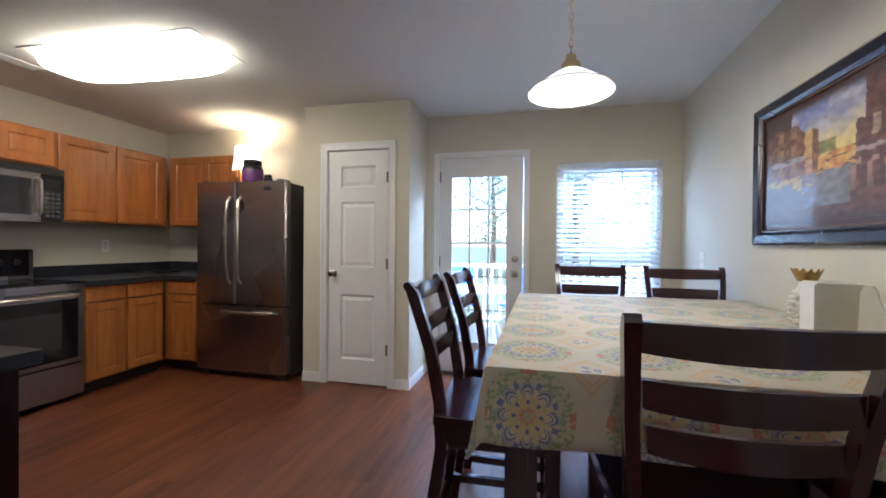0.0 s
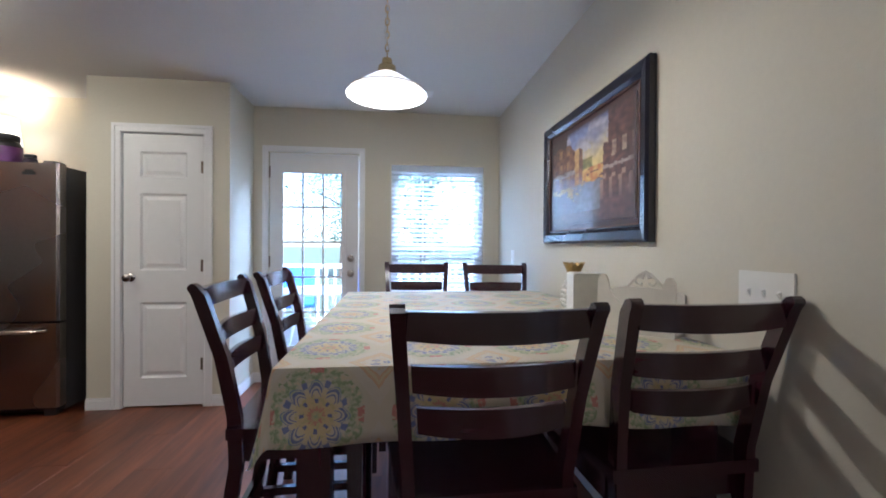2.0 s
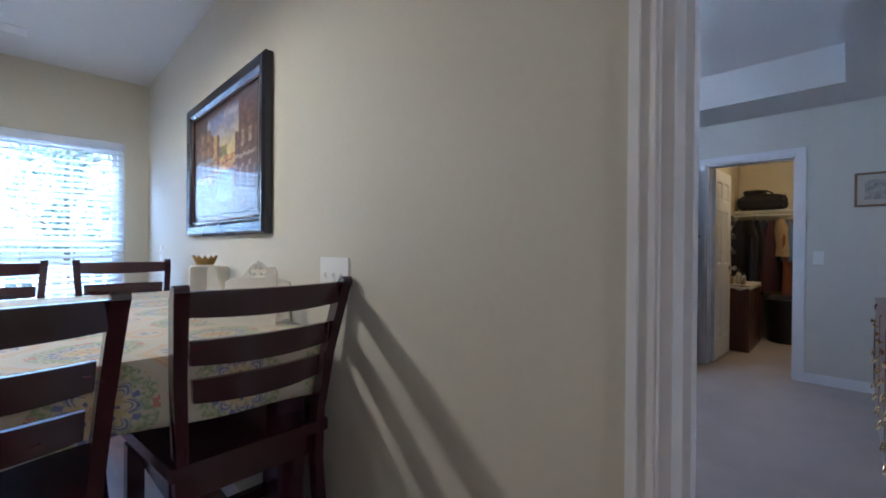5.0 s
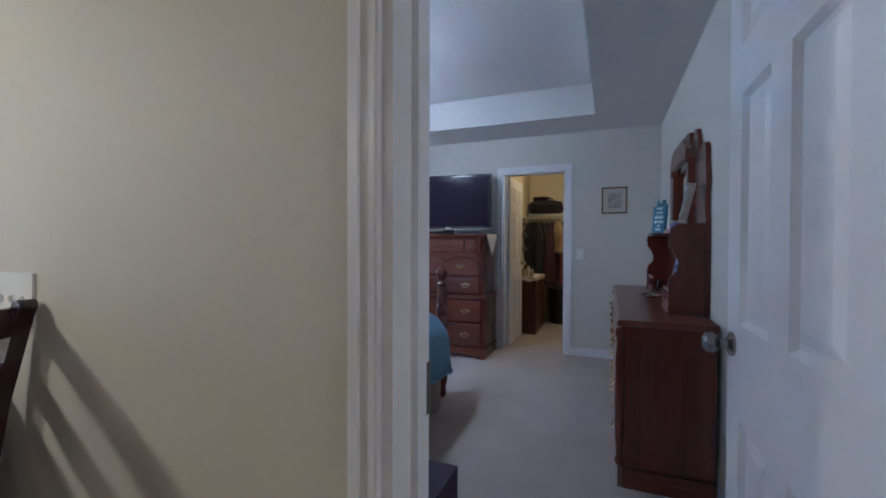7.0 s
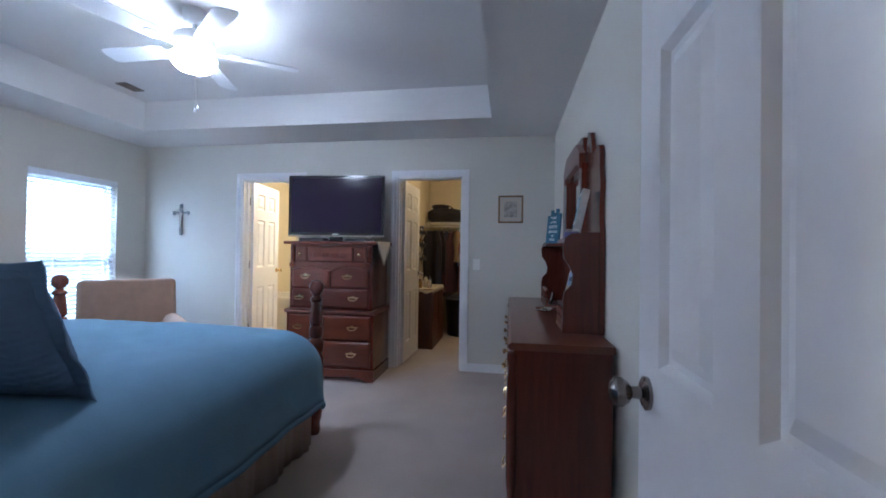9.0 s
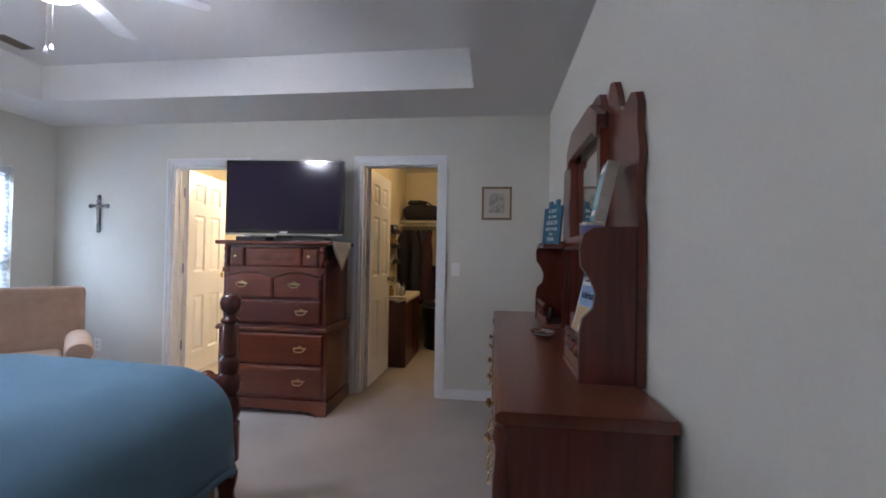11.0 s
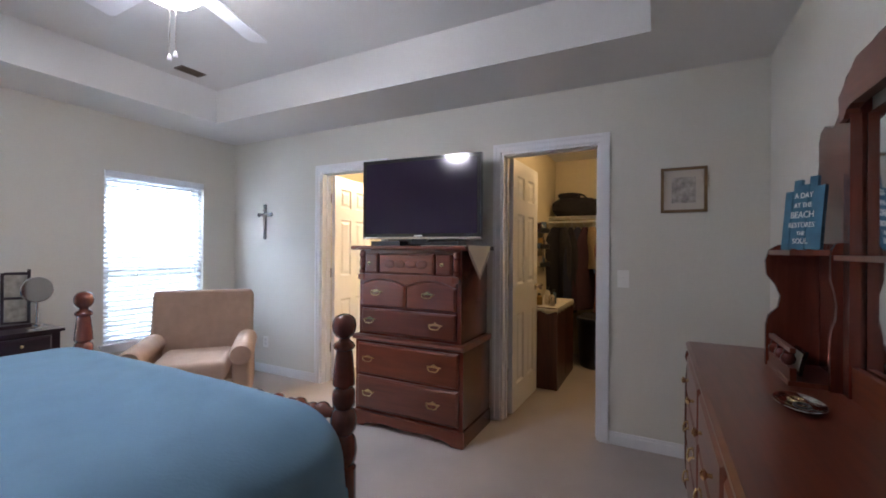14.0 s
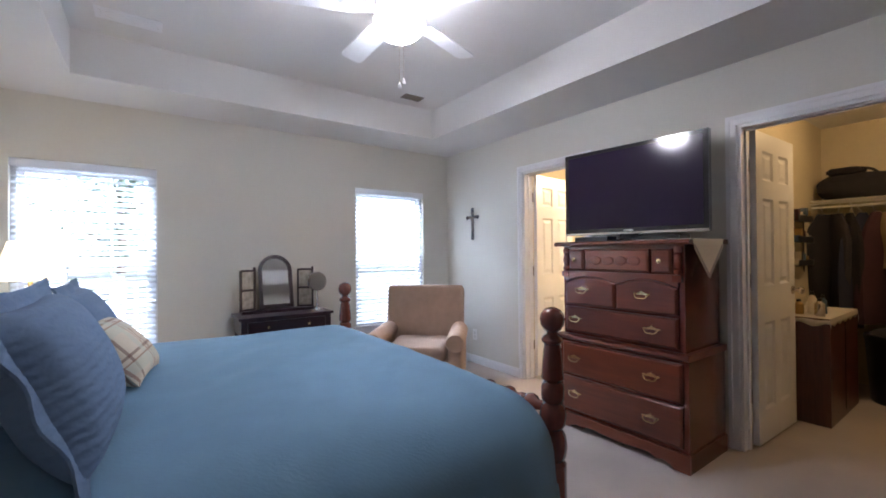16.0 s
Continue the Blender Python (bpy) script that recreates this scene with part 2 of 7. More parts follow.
def wall(name, axis, face, back, a0, a1, z0, z1, mat, openings=()):
    """A wall between two parallel faces, across the axis, with openings (from, to, bottom, top) cut through it."""
    bm = bmesh.new()
    lo, hi = min(face, back), max(face, back)

    def slab(p, q, b, t):
        if q - p > 1e-4 and t - b > 1e-4:
            box(bm, lo, p, b, hi, q, t) if axis == "x" else box(bm, p, lo, b, q, hi, t)

    at = a0
    for p, q, b, t in sorted(openings):
        slab(at, p, z0, z1)
        slab(p, q, z0, b)
        slab(p, q, t, z1)
        at = q
    slab(at, a1, z0, z1)
    return tagged(part(name, bm, mat), kind="structure")


def structure(name, bm, mat, **kw):
    return tagged(part(name, bm, mat, **kw), kind="structure")


def casing(name, axis, face, out, a0, a1, top, width=0.062):
    """Door casing on one face of a wall: two legs and a head, with a raised outer bead. out: +1 or -1, the way it stands proud."""
    bm = bmesh.new()
    for w0, w1, d in ((0.0, width, 0.012), (width * 0.62, width - 0.001, 0.019), (0.004, 0.012, 0.016)):
        lo, hi = sorted((face, face + out * d))
        for p, q, b, t in ((a0 - w1, a0 - w0, 0, top + w1), (a1 + w0, a1 + w1, 0, top + w1), (a0 - w0, a1 + w0, top + w0, top + w1)):
            box(bm, lo, p, b, hi, q, t) if axis == "x" else box(bm, p, lo, b, q, hi, t)
    return structure(name, bm, TRIM)


def jamb(name, axis, lo, hi, a0, a1, top, t=0.018):
    bm = bmesh.new()
    for p, q, b, tt in ((a0, a0 + t, 0, top), (a1 - t, a1, 0, top), (a0 + t, a1 - t, top - t, top)):
        box(bm, lo, p, b, hi, q, tt) if axis == "x" else box(bm, p, lo, b, q, hi, tt)
    mid = (lo + hi) / 2
    for p, q, b, tt in ((a0 + t, a0 + t + 0.012, 0, top - t), (a1 - t - 0.012, a1 - t, 0, top - t), (a0 + t + 0.012, a1 - t - 0.012, top - t - 0.012, top - t)):
        box(bm, mid - 0.006, p, b, mid + 0.025, q, tt) if axis == "x" else box(bm, p, mid - 0.006, b, q, mid + 0.025, tt)
    return structure(name, bm, TRIM)


def skirting(name, axis, face, out, runs, h=0.085):
    bm = bmesh.new()
    for a, b in runs:
        for d, z in ((0.013, h - 0.02), (0.008, h)):
            lo, hi = sorted((face, face + out * d))
            z0 = 0.0 if z < h else h - 0.02
            box(bm, lo, a, z0, hi, b, z) if axis == "x" else box(bm, a, lo, z0, b, hi, z)
    return structure(name, bm, TRIM)


def panel_door(name, w, h, columns, m, label, knob_side=1, knob=NICKEL, hinges=True, t=0.035, knob_z=0.965):
    """A moulded panel door, hinge edge at x = 0, lower edge at z = 0, faces at y = 0 and y = -t; both faces have sunk panels."""
    root = thing(name, label, "door", at=m)
    root["kind"] = "structure"
    stile = 0.105 if columns == 2 else 0.115
    mull = 0.10
    pw = (w - 2 * stile - (mull if columns == 2 else 0)) / columns
    xs = [0, stile, stile + pw] + ([stile + pw + mull, stile + 2 * pw + mull] if columns == 2 else []) + [w]
    zs = [0.008, 0.215, 0.78, 1.018, 1.59, 1.71, 1.90, h]
    bm = bmesh.new()
    cells = []
    for y in (0.0, -t):
        grid = [[bm.verts.new((x, y, z)) for x in xs] for z in zs]
        for r in range(len(zs) - 1):
            for c in range(len(xs) - 1):
                q = (grid[r][c], grid[r][c + 1], grid[r + 1][c + 1], grid[r + 1][c])
                f = bm.faces.new(q if y < 0 else q[::-1])
                if r in (1, 3, 5) and c % 2 == 1:
                    cells.append(f)
    bm.normal_update()
    rim = [e for e in bm.edges if e.is_boundary]
    bmesh.ops.bridge_loops(bm, edges=rim)
    for thick, depth in ((0.013, -0.013), (0.012, 0.0), (0.024, 0.009)):
        bmesh.ops.inset_individual(bm, faces=cells, thickness=thick, depth=depth, use_even_offset=True)
    part("slab", bm, DOOR, root)
    kx = w - 0.052
    for s, y0 in ((1, 0.0), (-1, -t)):
        turn = Matrix.Rotation(radians(-90 * s), 4, "X")
        prof = [(0.031, 0), (0.031, 0.006), (0.024, 0.010), (0.012, 0.014), (0.011, 0.030), (0.020, 0.036), (0.028, 0.048), (0.027, 0.060), (0.016, 0.068), (0.004, 0.070)]
        part("door_knob", lathe(prof, 20, (kx, y0, knob_z), turn=turn), knob, root, "round satin nickel knob", True)
    if hinges:
        for z in (0.27, 1.01, 1.75):
            bm = tube([(-0.004, 0.006 * knob_side - (0 if knob_side > 0 else t), z), (-0.004, 0.006 * knob_side - (0 if knob_side > 0 else t), z + 0.09)], 0.008, 8)
            box(bm, 0.001, 0.0004 if knob_side > 0 else -t - 0.003, z, 0.016, 0.003 if knob_side > 0 else -t - 0.0004, z + 0.09)
            part("hinge", bm, HINGE, root, "dull metal hinge")
    return root


# ---- setting: the shell of kitchen, dining corner and bedroom ----
H, TRAY = 2.445, 2.74
XW, XE, YS, YN = -3.95, 1.31, -2.6, 4.43          # kitchen and dining room
BX0, BX1, BY0, BY1 = 1.43, 5.55, -0.133, 4.62      # bedroom
DY0, DY1 = 0.030, 0.655                           # bedroom doorway
WIN_Z0, WIN_Z1 = 0.47, 1.965
# dining and kitchen
wall("wall_picture", "x", XE, BX0, YS - 0.12, BY1 + 0.14, 0, 2.9, WALL, [(DY0, DY1, 0, 2.05)])
wall("wall_back", "y", YN, YN + 0.14, XW - 0.12, XE, 0, 2.6, WALL, [(-0.785, 0.008, 0.0, 2.05), (0.295, 1.16, WIN_Z0, WIN_Z1)])
wall("wall_kitchen", "x", XW, XW - 0.12, YS - 0.12, YN, 0, 2.6, WALL)
wall("wall_living", "y", YS, YS - 0.12, XW, XE, 0, 2.6, WALL)
wall("wall_pantry_front", "y", 3.90, 4.0, -1.905, -0.912, 0, H, WALL, [(-1.668, -1.096, 0, 2.045)])
wall("wall_pantry_side", "x", -0.912, -1.01, 4.0, YN, 0, H, WALL)
wall("wall_pantry_fridge_side", "x", -1.905, -1.82, 4.0, YN, 0, H, WALL)
structure("ceiling", boxes((XW, YS, H, XE, YN, H + 0.1)), CEILING)
structure("floor", boxes((XW, YS, -0.12, XE, YN, -0.010)), PLANK)
# bedroom
wall("wall_closet_side", "x", BX1, BX1 + 0.12, BY0 - 0.12, BY1 + 0.14, 0, 2.9, BED_WALL, [(0.80, 1.512, 0, 2.045), (2.62, 3.345, 0, 2.045)])
wall("wall_windows", "y", BY1, BY1 + 0.14, BX0, BX1, 0, 2.9, BED_WALL, [(1.715, 2.58, WIN_Z0, WIN_Z1), (4.325, 5.19, WIN_Z0, WIN_Z1)])
wall("wall_dresser", "y", BY0, BY0 - 0.12, BX0, BX1, 0, 2.9, BED_WALL)
structure("bedroom_door_wall_face", boxes((BX0, DY1 + 0.001, 0, BX0 + 0.003, BY1, 2.9), (BX0, BY0, 2.051, BX0 + 0.003, DY1, 2.9)), BED_WALL)
bm = bmesh.new()
TX0, TX1, TY0, TY1 = BX0 + 0.68, BX1 - 0.61, BY0 + 0.62, BY1 - 0.58
for r in ((BX0, BY0, BX1, TY0), (BX0, TY1, BX1, BY1), (BX0, TY0, TX0, TY1), (TX1, TY0, BX1, TY1)):
    box(bm, r[0], r[1], H, r[2], r[3], H + 0.06)
for r in ((TX0 - 0.02, TY0 - 0.02, TX1 + 0.02, TY0), (TX0 - 0.02, TY1, TX1 + 0.02, TY1 + 0.02), (TX0 - 0.02, TY0, TX0, TY1), (TX1, TY0, TX1 + 0.02, TY1)):
    box(bm, r[0], r[1], H + 0.06, r[2], r[3], TRAY)
box(bm, BX0, BY0, TRAY, BX1, BY1, TRAY + 0.08)
structure("ceiling_tray", bm, CEILING)
structure("floor_carpet", boxes((BX0 - 0.06, BY0, -0.12, 8.6, BY1, 0.0)), CARPET)
structure("floor_threshold", boxes((XE + 0.0005, DY0 + 0.018, -0.12, BX0 - 0.0605, DY1 - 0.018, -0.001)), CARPET)
# closet and bathroom behind the far wall
CLOSET = material("closet_wall_paint", (0.60, 0.53, 0.38), 0.65, vary=0.04, stain=0.9)
wall("wall_closet_left", "y", 1.62, 1.72, BX1 + 0.12, 8.6, 0, 2.6, CLOSET)
wall("wall_closet_right", "y", 0.05, -0.05, BX1 + 0.12, 8.6, 0, 2.6, CLOSET)
wall("wall_closet_end", "x", 7.95, 8.05, 0.05, 1.62, 0, 2.6, CLOSET)
wall("wall_bath_left", "y", 4.3, 4.4, BX1 + 0.12, 8.6, 0, 2.6, CLOSET)
wall("wall_bath_end", "x", 8.5, 8.6, 1.72, 4.3, 0, 2.6, CLOSET)
structure("ceiling_closet", boxes((BX1 + 0.12, -0.05, H, 8.6, 4.4, H + 0.08)), CEILING)
structure("bath_floor", boxes((BX1 + 0.12, 1.72, 0.0, 8.5, 4.3, 0.006)), TILE_FLOOR)
# trim
casing("trim_pantry", "y", 3.90, -1, -1.668, -1.096, 2.045)
jamb("jamb_pantry", "y", 3.90, 4.0, -1.668, -1.096, 2.045, 0.004)
casing("trim_back_door", "y", YN, -1, -0.785, 0.008, 2.05, 0.05)
casing("trim_bedroom_door", "x", XE, -1, DY0, DY1, 2.05, 0.044)
casing("trim_bedroom_door_inside", "x", BX0 + 0.003, 1, DY0, DY1, 2.05, 0.047)
jamb("jamb_bedroom_door", "x", XE, BX0 + 0.003, DY0, DY1, 2.05)
casing("trim_closet", "x", BX1, -1, 0.80, 1.512, 2.045)
jamb("jamb_closet", "x", BX1, BX1 + 0.12, 0.80, 1.512, 2.045)
casing("trim_bath", "x", BX1, -1, 2.62, 3.345, 2.045)
jamb("jamb_bath", "x", BX1, BX1 + 0.12, 2.62, 3.345, 2.045)
skirting("baseboard_picture_wall", "x", XE, -1, [(YS, DY0 - 0.065), (DY1 + 0.065, YN)])
skirting("baseboard_back", "y", YN, -1, [(-0.912, -0.84), (0.062, XE)])
skirting("baseboard_pantry_front", "y", 3.90, -1, [(-1.905, -1.735), (-1.03, -0.90)])
skirting("baseboard_pantry_side", "x", -0.912, 1, [(3.90, YN)])
skirting("baseboard_closet_wall", "x", BX1, -1, [(BY0, 0.735), (1.58, 2.55), (3.41, BY1)])
skirting("baseboard_windows", "y", BY1, -1, [(BX0, BX1)])
skirting("baseboard_dresser_wall", "y", BY0, 1, [(BX0, BX1)])
# doors
panel_door("door_pantry", 0.556, 2.03, 1, pose(-1.104, 3.906, 0.004, 0, 0, 180), "white three-panel pantry door, closed", 1, PEWTER)
panel_door("door_bedroom", 0.700, 2.03, 2, pose(BX0 + 0.012, 0.056, 0.006, 0, 0, 0.3), "white six-panel bedroom door, standing open", -1, PEWTER, knob_z=0.958)
panel_door("door_closet", 0.67, 2.02, 2, pose(BX1 + 0.125, 1.49, 0.006, 0, 0, -1.5), "white six-panel closet door, swung open inwards", 1)
panel_door("door_bath", 0.68, 2.02, 2, pose(BX1 + 0.125, 3.322, 0.010, 0, 0, 7), "white six-panel bathroom door, standing open", 1, BRASS)


def window(name, x0, x1, y, tilt, label, lower=0.0):
    """A double-hung window in a wall whose inner face is at y, with a grid in each sash, a sill and a slatted blind."""
    root = thing(name, label, "window")
    root["kind"] = "structure"
    d0, d1 = y + 0.075, y + 0.115
    mid = (WIN_Z0 + WIN_Z1) / 2 - 0.02
    part("window_frame", boxes((x0, d0 - 0.03, WIN_Z0, x0 + 0.035, d1 + 0.02, WIN_Z1), (x1 - 0.035, d0 - 0.03, WIN_Z0, x1, d1 + 0.02, WIN_Z1), (x0 + 0.035, d0 - 0.03, WIN_Z1 - 0.035, x1 - 0.035, d1 + 0.02, WIN_Z1), (x0 + 0.035, d0 - 0.03, WIN_Z0, x1 - 0.035, d1 + 0.02, WIN_Z0 + 0.03)), VINYL, root)
    for z0, z1, dy in ((WIN_Z0 + 0.03, mid + 0.02, 0.0), (mid - 0.02, WIN_Z1 - 0.035, 0.022)):
        a, b = x0 + 0.035, x1 - 0.035
        bm = boxes((a, d0 + dy, z0, a + 0.035, d0 + dy + 0.02, z1), (b - 0.035, d0 + dy, z0, b, d0 + dy + 0.02, z1), (a + 0.035, d0 + dy, z0, b - 0.035, d0 + dy + 0.02, z0 + 0.045), (a + 0.035, d0 + dy, z1 - 0.045, b - 0.035, d0 + dy + 0.02, z1))
        sash = part("sash", bm, VINYL, root)
        for k in (1, 2):
            xx = a + (b - a) * k / 3
            part("muntin", boxes((xx - 0.008, d0 + dy + 0.004, z0 + 0.045, xx + 0.008, d0 + dy + 0.016, z1 - 0.045)), VINYL, sash)
        zz = (z0 + z1) / 2
        part("muntin", boxes((a + 0.035, d0 + dy + 0.003, zz - 0.008, b - 0.035, d0 + dy + 0.017, zz + 0.008)), VINYL, sash)
        g = part("pane", boxes((a + 0.03, d0 + dy + 0.008, z0 + 0.04, b - 0.03, d0 + dy + 0.012, z1 - 0.04)), GLASS, sash)
        g.visible_shadow = False
    part("window_sill", boxes((x0 - 0.03, y - 0.022, WIN_Z0 - 0.02, x1 + 0.03, y + 0.045, WIN_Z0 - 0.001), (x0 - 0.015, y - 0.012, WIN_Z0 - 0.075, x1 + 0.015, y - 0.001, WIN_Z0 - 0.02)), TRIM, root)
    blind = thing("window_blind", "white slatted blind lowered over the window", "blind")
    part("headrail", boxes((x0 + 0.004, y - 0.006, WIN_Z1 - 0.062, x1 - 0.004, y + 0.045, WIN_Z1 - 0.003)), SLAT, blind, edge=0.003)
    first = None
    n = int((WIN_Z1 - 0.08 - WIN_Z0 - lower) / 0.043)
    for k in range(n):
        z = WIN_Z1 - 0.09 - 0.043 * k
        if first is None:
            bm = bmesh.new()
            w = 0.024
            pts = [(-w, -0.001), (0, 0.0025), (w, -0.001), (w, 0.0005), (0, 0.004), (-w, 0.0005)]
            prism(pts, "x", x0 + 0.01, x1 - 0.01, bm)
            first = part("slat", bm, SLAT, blind)
            first.matrix_local = pose(0, y + 0.024, z, tilt)
        else:
            o = new("slat", first.data)
            o.parent = blind
            o.matrix_local = pose(0, y + 0.024, z, tilt)
    for xx in (x0 + 0.14, x1 - 0.14):
        part("ladder_cord", tube([(xx, y + 0.0, WIN_Z1 - 0.06), (xx, y + 0.0, WIN_Z0 + 0.03 + lower)], 0.0012, 5), SLAT, blind)
    part("bottom_rail", boxes((x0 + 0.01, y + 0.004, WIN_Z0 + 0.006 + lower, x1 - 0.01, y + 0.044, WIN_Z0 + 0.028 + lower)), SLAT, blind)
    return root


window("window_dining", 0.295, 1.16, YN, 27, "white double-hung window with a grid, bright outdoors")
window("window_bed_one", 1.715, 2.58, BY1, 27, "white double-hung bedroom window, glaring daylight")
window("window_bed_two", 4.325, 5.19, BY1, 27, "white double-hung bedroom window, glaring daylight")
tagged(part("strike_plate", boxes((1.392, DY1 - 0.0205, 0.945, 1.4345, DY1 - 0.018, 1.03), (1.404, DY1 - 0.0225, 0.968, 1.420, DY1 - 0.0205, 1.005)), NICKEL), "metal latch plate set in the door jamb", "latch plate")
for hz in (0.22, 1.04, 1.80):
    tagged(part("hinge_leaf", boxes((1.372, DY0 + 0.018, hz, 1.408, DY0 + 0.0205, hz + 0.095)), HINGE, edge=0.001), "brown metal hinge leaf on the door jamb", "hinge")

# ---- dining corner ----
def tapered(bm, top=1.09, k=0.34):
    """Draw a chair back in towards its seat: narrower with every step below the top."""
    for v in bm.verts:
        v.co.x *= 1 - k * max(0.0, top - max(v.co.z, 0.66))
    return bm


def rails(name, x0, x1, z0, z1, dip, y, thick, parent, mat):
    """A ladder-back rail, bowed backwards in plan and with a gentle curve along its lower edge."""
    bm = bmesh.new()
    n = 10
    rows = []
    for i in range(n + 1):
        s = i / n
        x = x0 + (x1 - x0) * s
        bow = dip * (1 - (2 * s - 1) ** 2)
        lo = z0 + 0.012 * (1 - (2 * s - 1) ** 2) * -0.6
        rows.append([bm.verts.new(p) for p in ((x, y - bow, lo), (x, y - bow, z1), (x, y - bow + thick, z1), (x, y - bow + thick, lo))])
    for a, b in zip(rows, rows[1:]):
        for j in range(4):
            bm.faces.new((a[j], a[(j + 1) % 4], b[(j + 1) % 4], b[j]))
    bm.faces.new(rows[0])
    bm.faces.new(rows[-1][::-1])
    return part(name, tapered(bm), mat, parent, edge=0.004, smooth=True)


def dining_chair(m):
    """Counter-height ladder-back chair. Origin on the floor under the top of its back; it faces +y."""
    c = thing("dining_chair", "dark cherry-stained wooden ladder-back counter chair", "chair", "chairs round the dining table", m)
    for s in (-1, 1):
        x = s * 0.210
        pts = [(0.02, 0.0), (0.105, 0.55), (0.100, 0.70), (0.07, 0.88), (0.012, 1.070), (0.002, 1.088), (0.004, 1.098), (0.013, 1.104), (0.024, 1.101), (0.032, 1.092), (0.050, 1.070), (0.108, 0.88), (0.140, 0.70), (0.145, 0.55), (0.065, 0.0)]
        part("back_post", tapered(prism(pts, "x", x - 0.0155, x + 0.0155)), ESPRESSO, c, edge=0.006, smooth=True)
        x = s * 0.205
        part("front_leg", prism([(0.46, 0.0), (0.50, 0.0), (0.502, 0.61), (0.455, 0.61)], "x", x - 0.021, x + 0.021), ESPRESSO, c, edge=0.003)
        x = s * 0.188
        part("side_stretcher", boxes((x - 0.011, 0.06, 0.235, x + 0.011, 0.47, 0.265)), ESPRESSO, c, edge=0.003)
    rails("top_rail", -0.196, 0.196, 1.030, 1.088, 0.026, 0.020, 0.022, c, ESPRESSO_X)
    rails("slat", -0.188, 0.188, 0.912, 0.969, 0.026, 0.060, 0.016, c, ESPRESSO_X)
    rails("slat", -0.180, 0.180, 0.815, 0.871, 0.026, 0.085, 0.016, c, ESPRESSO_X)
    part("seat", prism([(-0.205, 0.10), (0.205, 0.10), (0.235, 0.50), (0.19, 0.525), (-0.19, 0.525), (-0.235, 0.50)], "z", 0.635, 0.668), ESPRESSO_X, c, edge=0.01, smooth=True)
    part("seat_frame", boxes((-0.17, 0.13, 0.565, 0.17, 0.148, 0.632), (-0.18, 0.462, 0.565, 0.18, 0.482, 0.632), (-0.198, 0.15, 0.565, -0.180, 0.462, 0.632), (0.180, 0.15, 0.565, 0.198, 0.462, 0.632)), ESPRESSO, c)
    part("foot_rail", boxes((-0.184, 0.468, 0.285, 0.184, 0.492, 0.325)), ESPRESSO_X, c, edge=0.004)
    part("back_stretcher", boxes((-0.172, 0.070, 0.285, 0.172, 0.088, 0.315)), ESPRESSO, c, edge=0.003)
    return c


first_chair = dining_chair(pose(0.545, 1.405, 0, 0, 0, 0.5))
for m in (pose(1.075, 1.470, 0, 0, 0, 2.0), pose(0.487, 3.555, 0, 0, 0, 178), pose(1.030, 3.47, 0, 0, 0, 176), pose(-0.275, 2.10, 0, 0, 0, -88), pose(-0.262, 2.655, 0, 0, 0, -91)):
    copy_thing(first_chair, m)

table = thing("dining_table", "dark counter-height dining table under a cloth", "table", at=pose(0.67, 2.49, 0))
part("tabletop", boxes((-0.615, -0.83, 0.872, 0.615, 0.83, 0.912)), ESPRESSO, table, edge=0.004)
for sx in (-1, 1):
    for sy in (-1, 1):
        x, y = sx * 0.545, sy * 0.755
        part("leg", prism([(x - 0.042, y - 0.042), (x + 0.042, y - 0.042), (x + 0.042, y + 0.042), (x - 0.042, y + 0.042)], "z", 0, 0.87), ESPRESSO, table, edge=0.005)
for sy in (-1, 1):
    part("apron", boxes((-0.50, sy * 0.77 - 0.011, 0.78, 0.50, sy * 0.77 + 0.011, 0.871)), ESPRESSO, table)


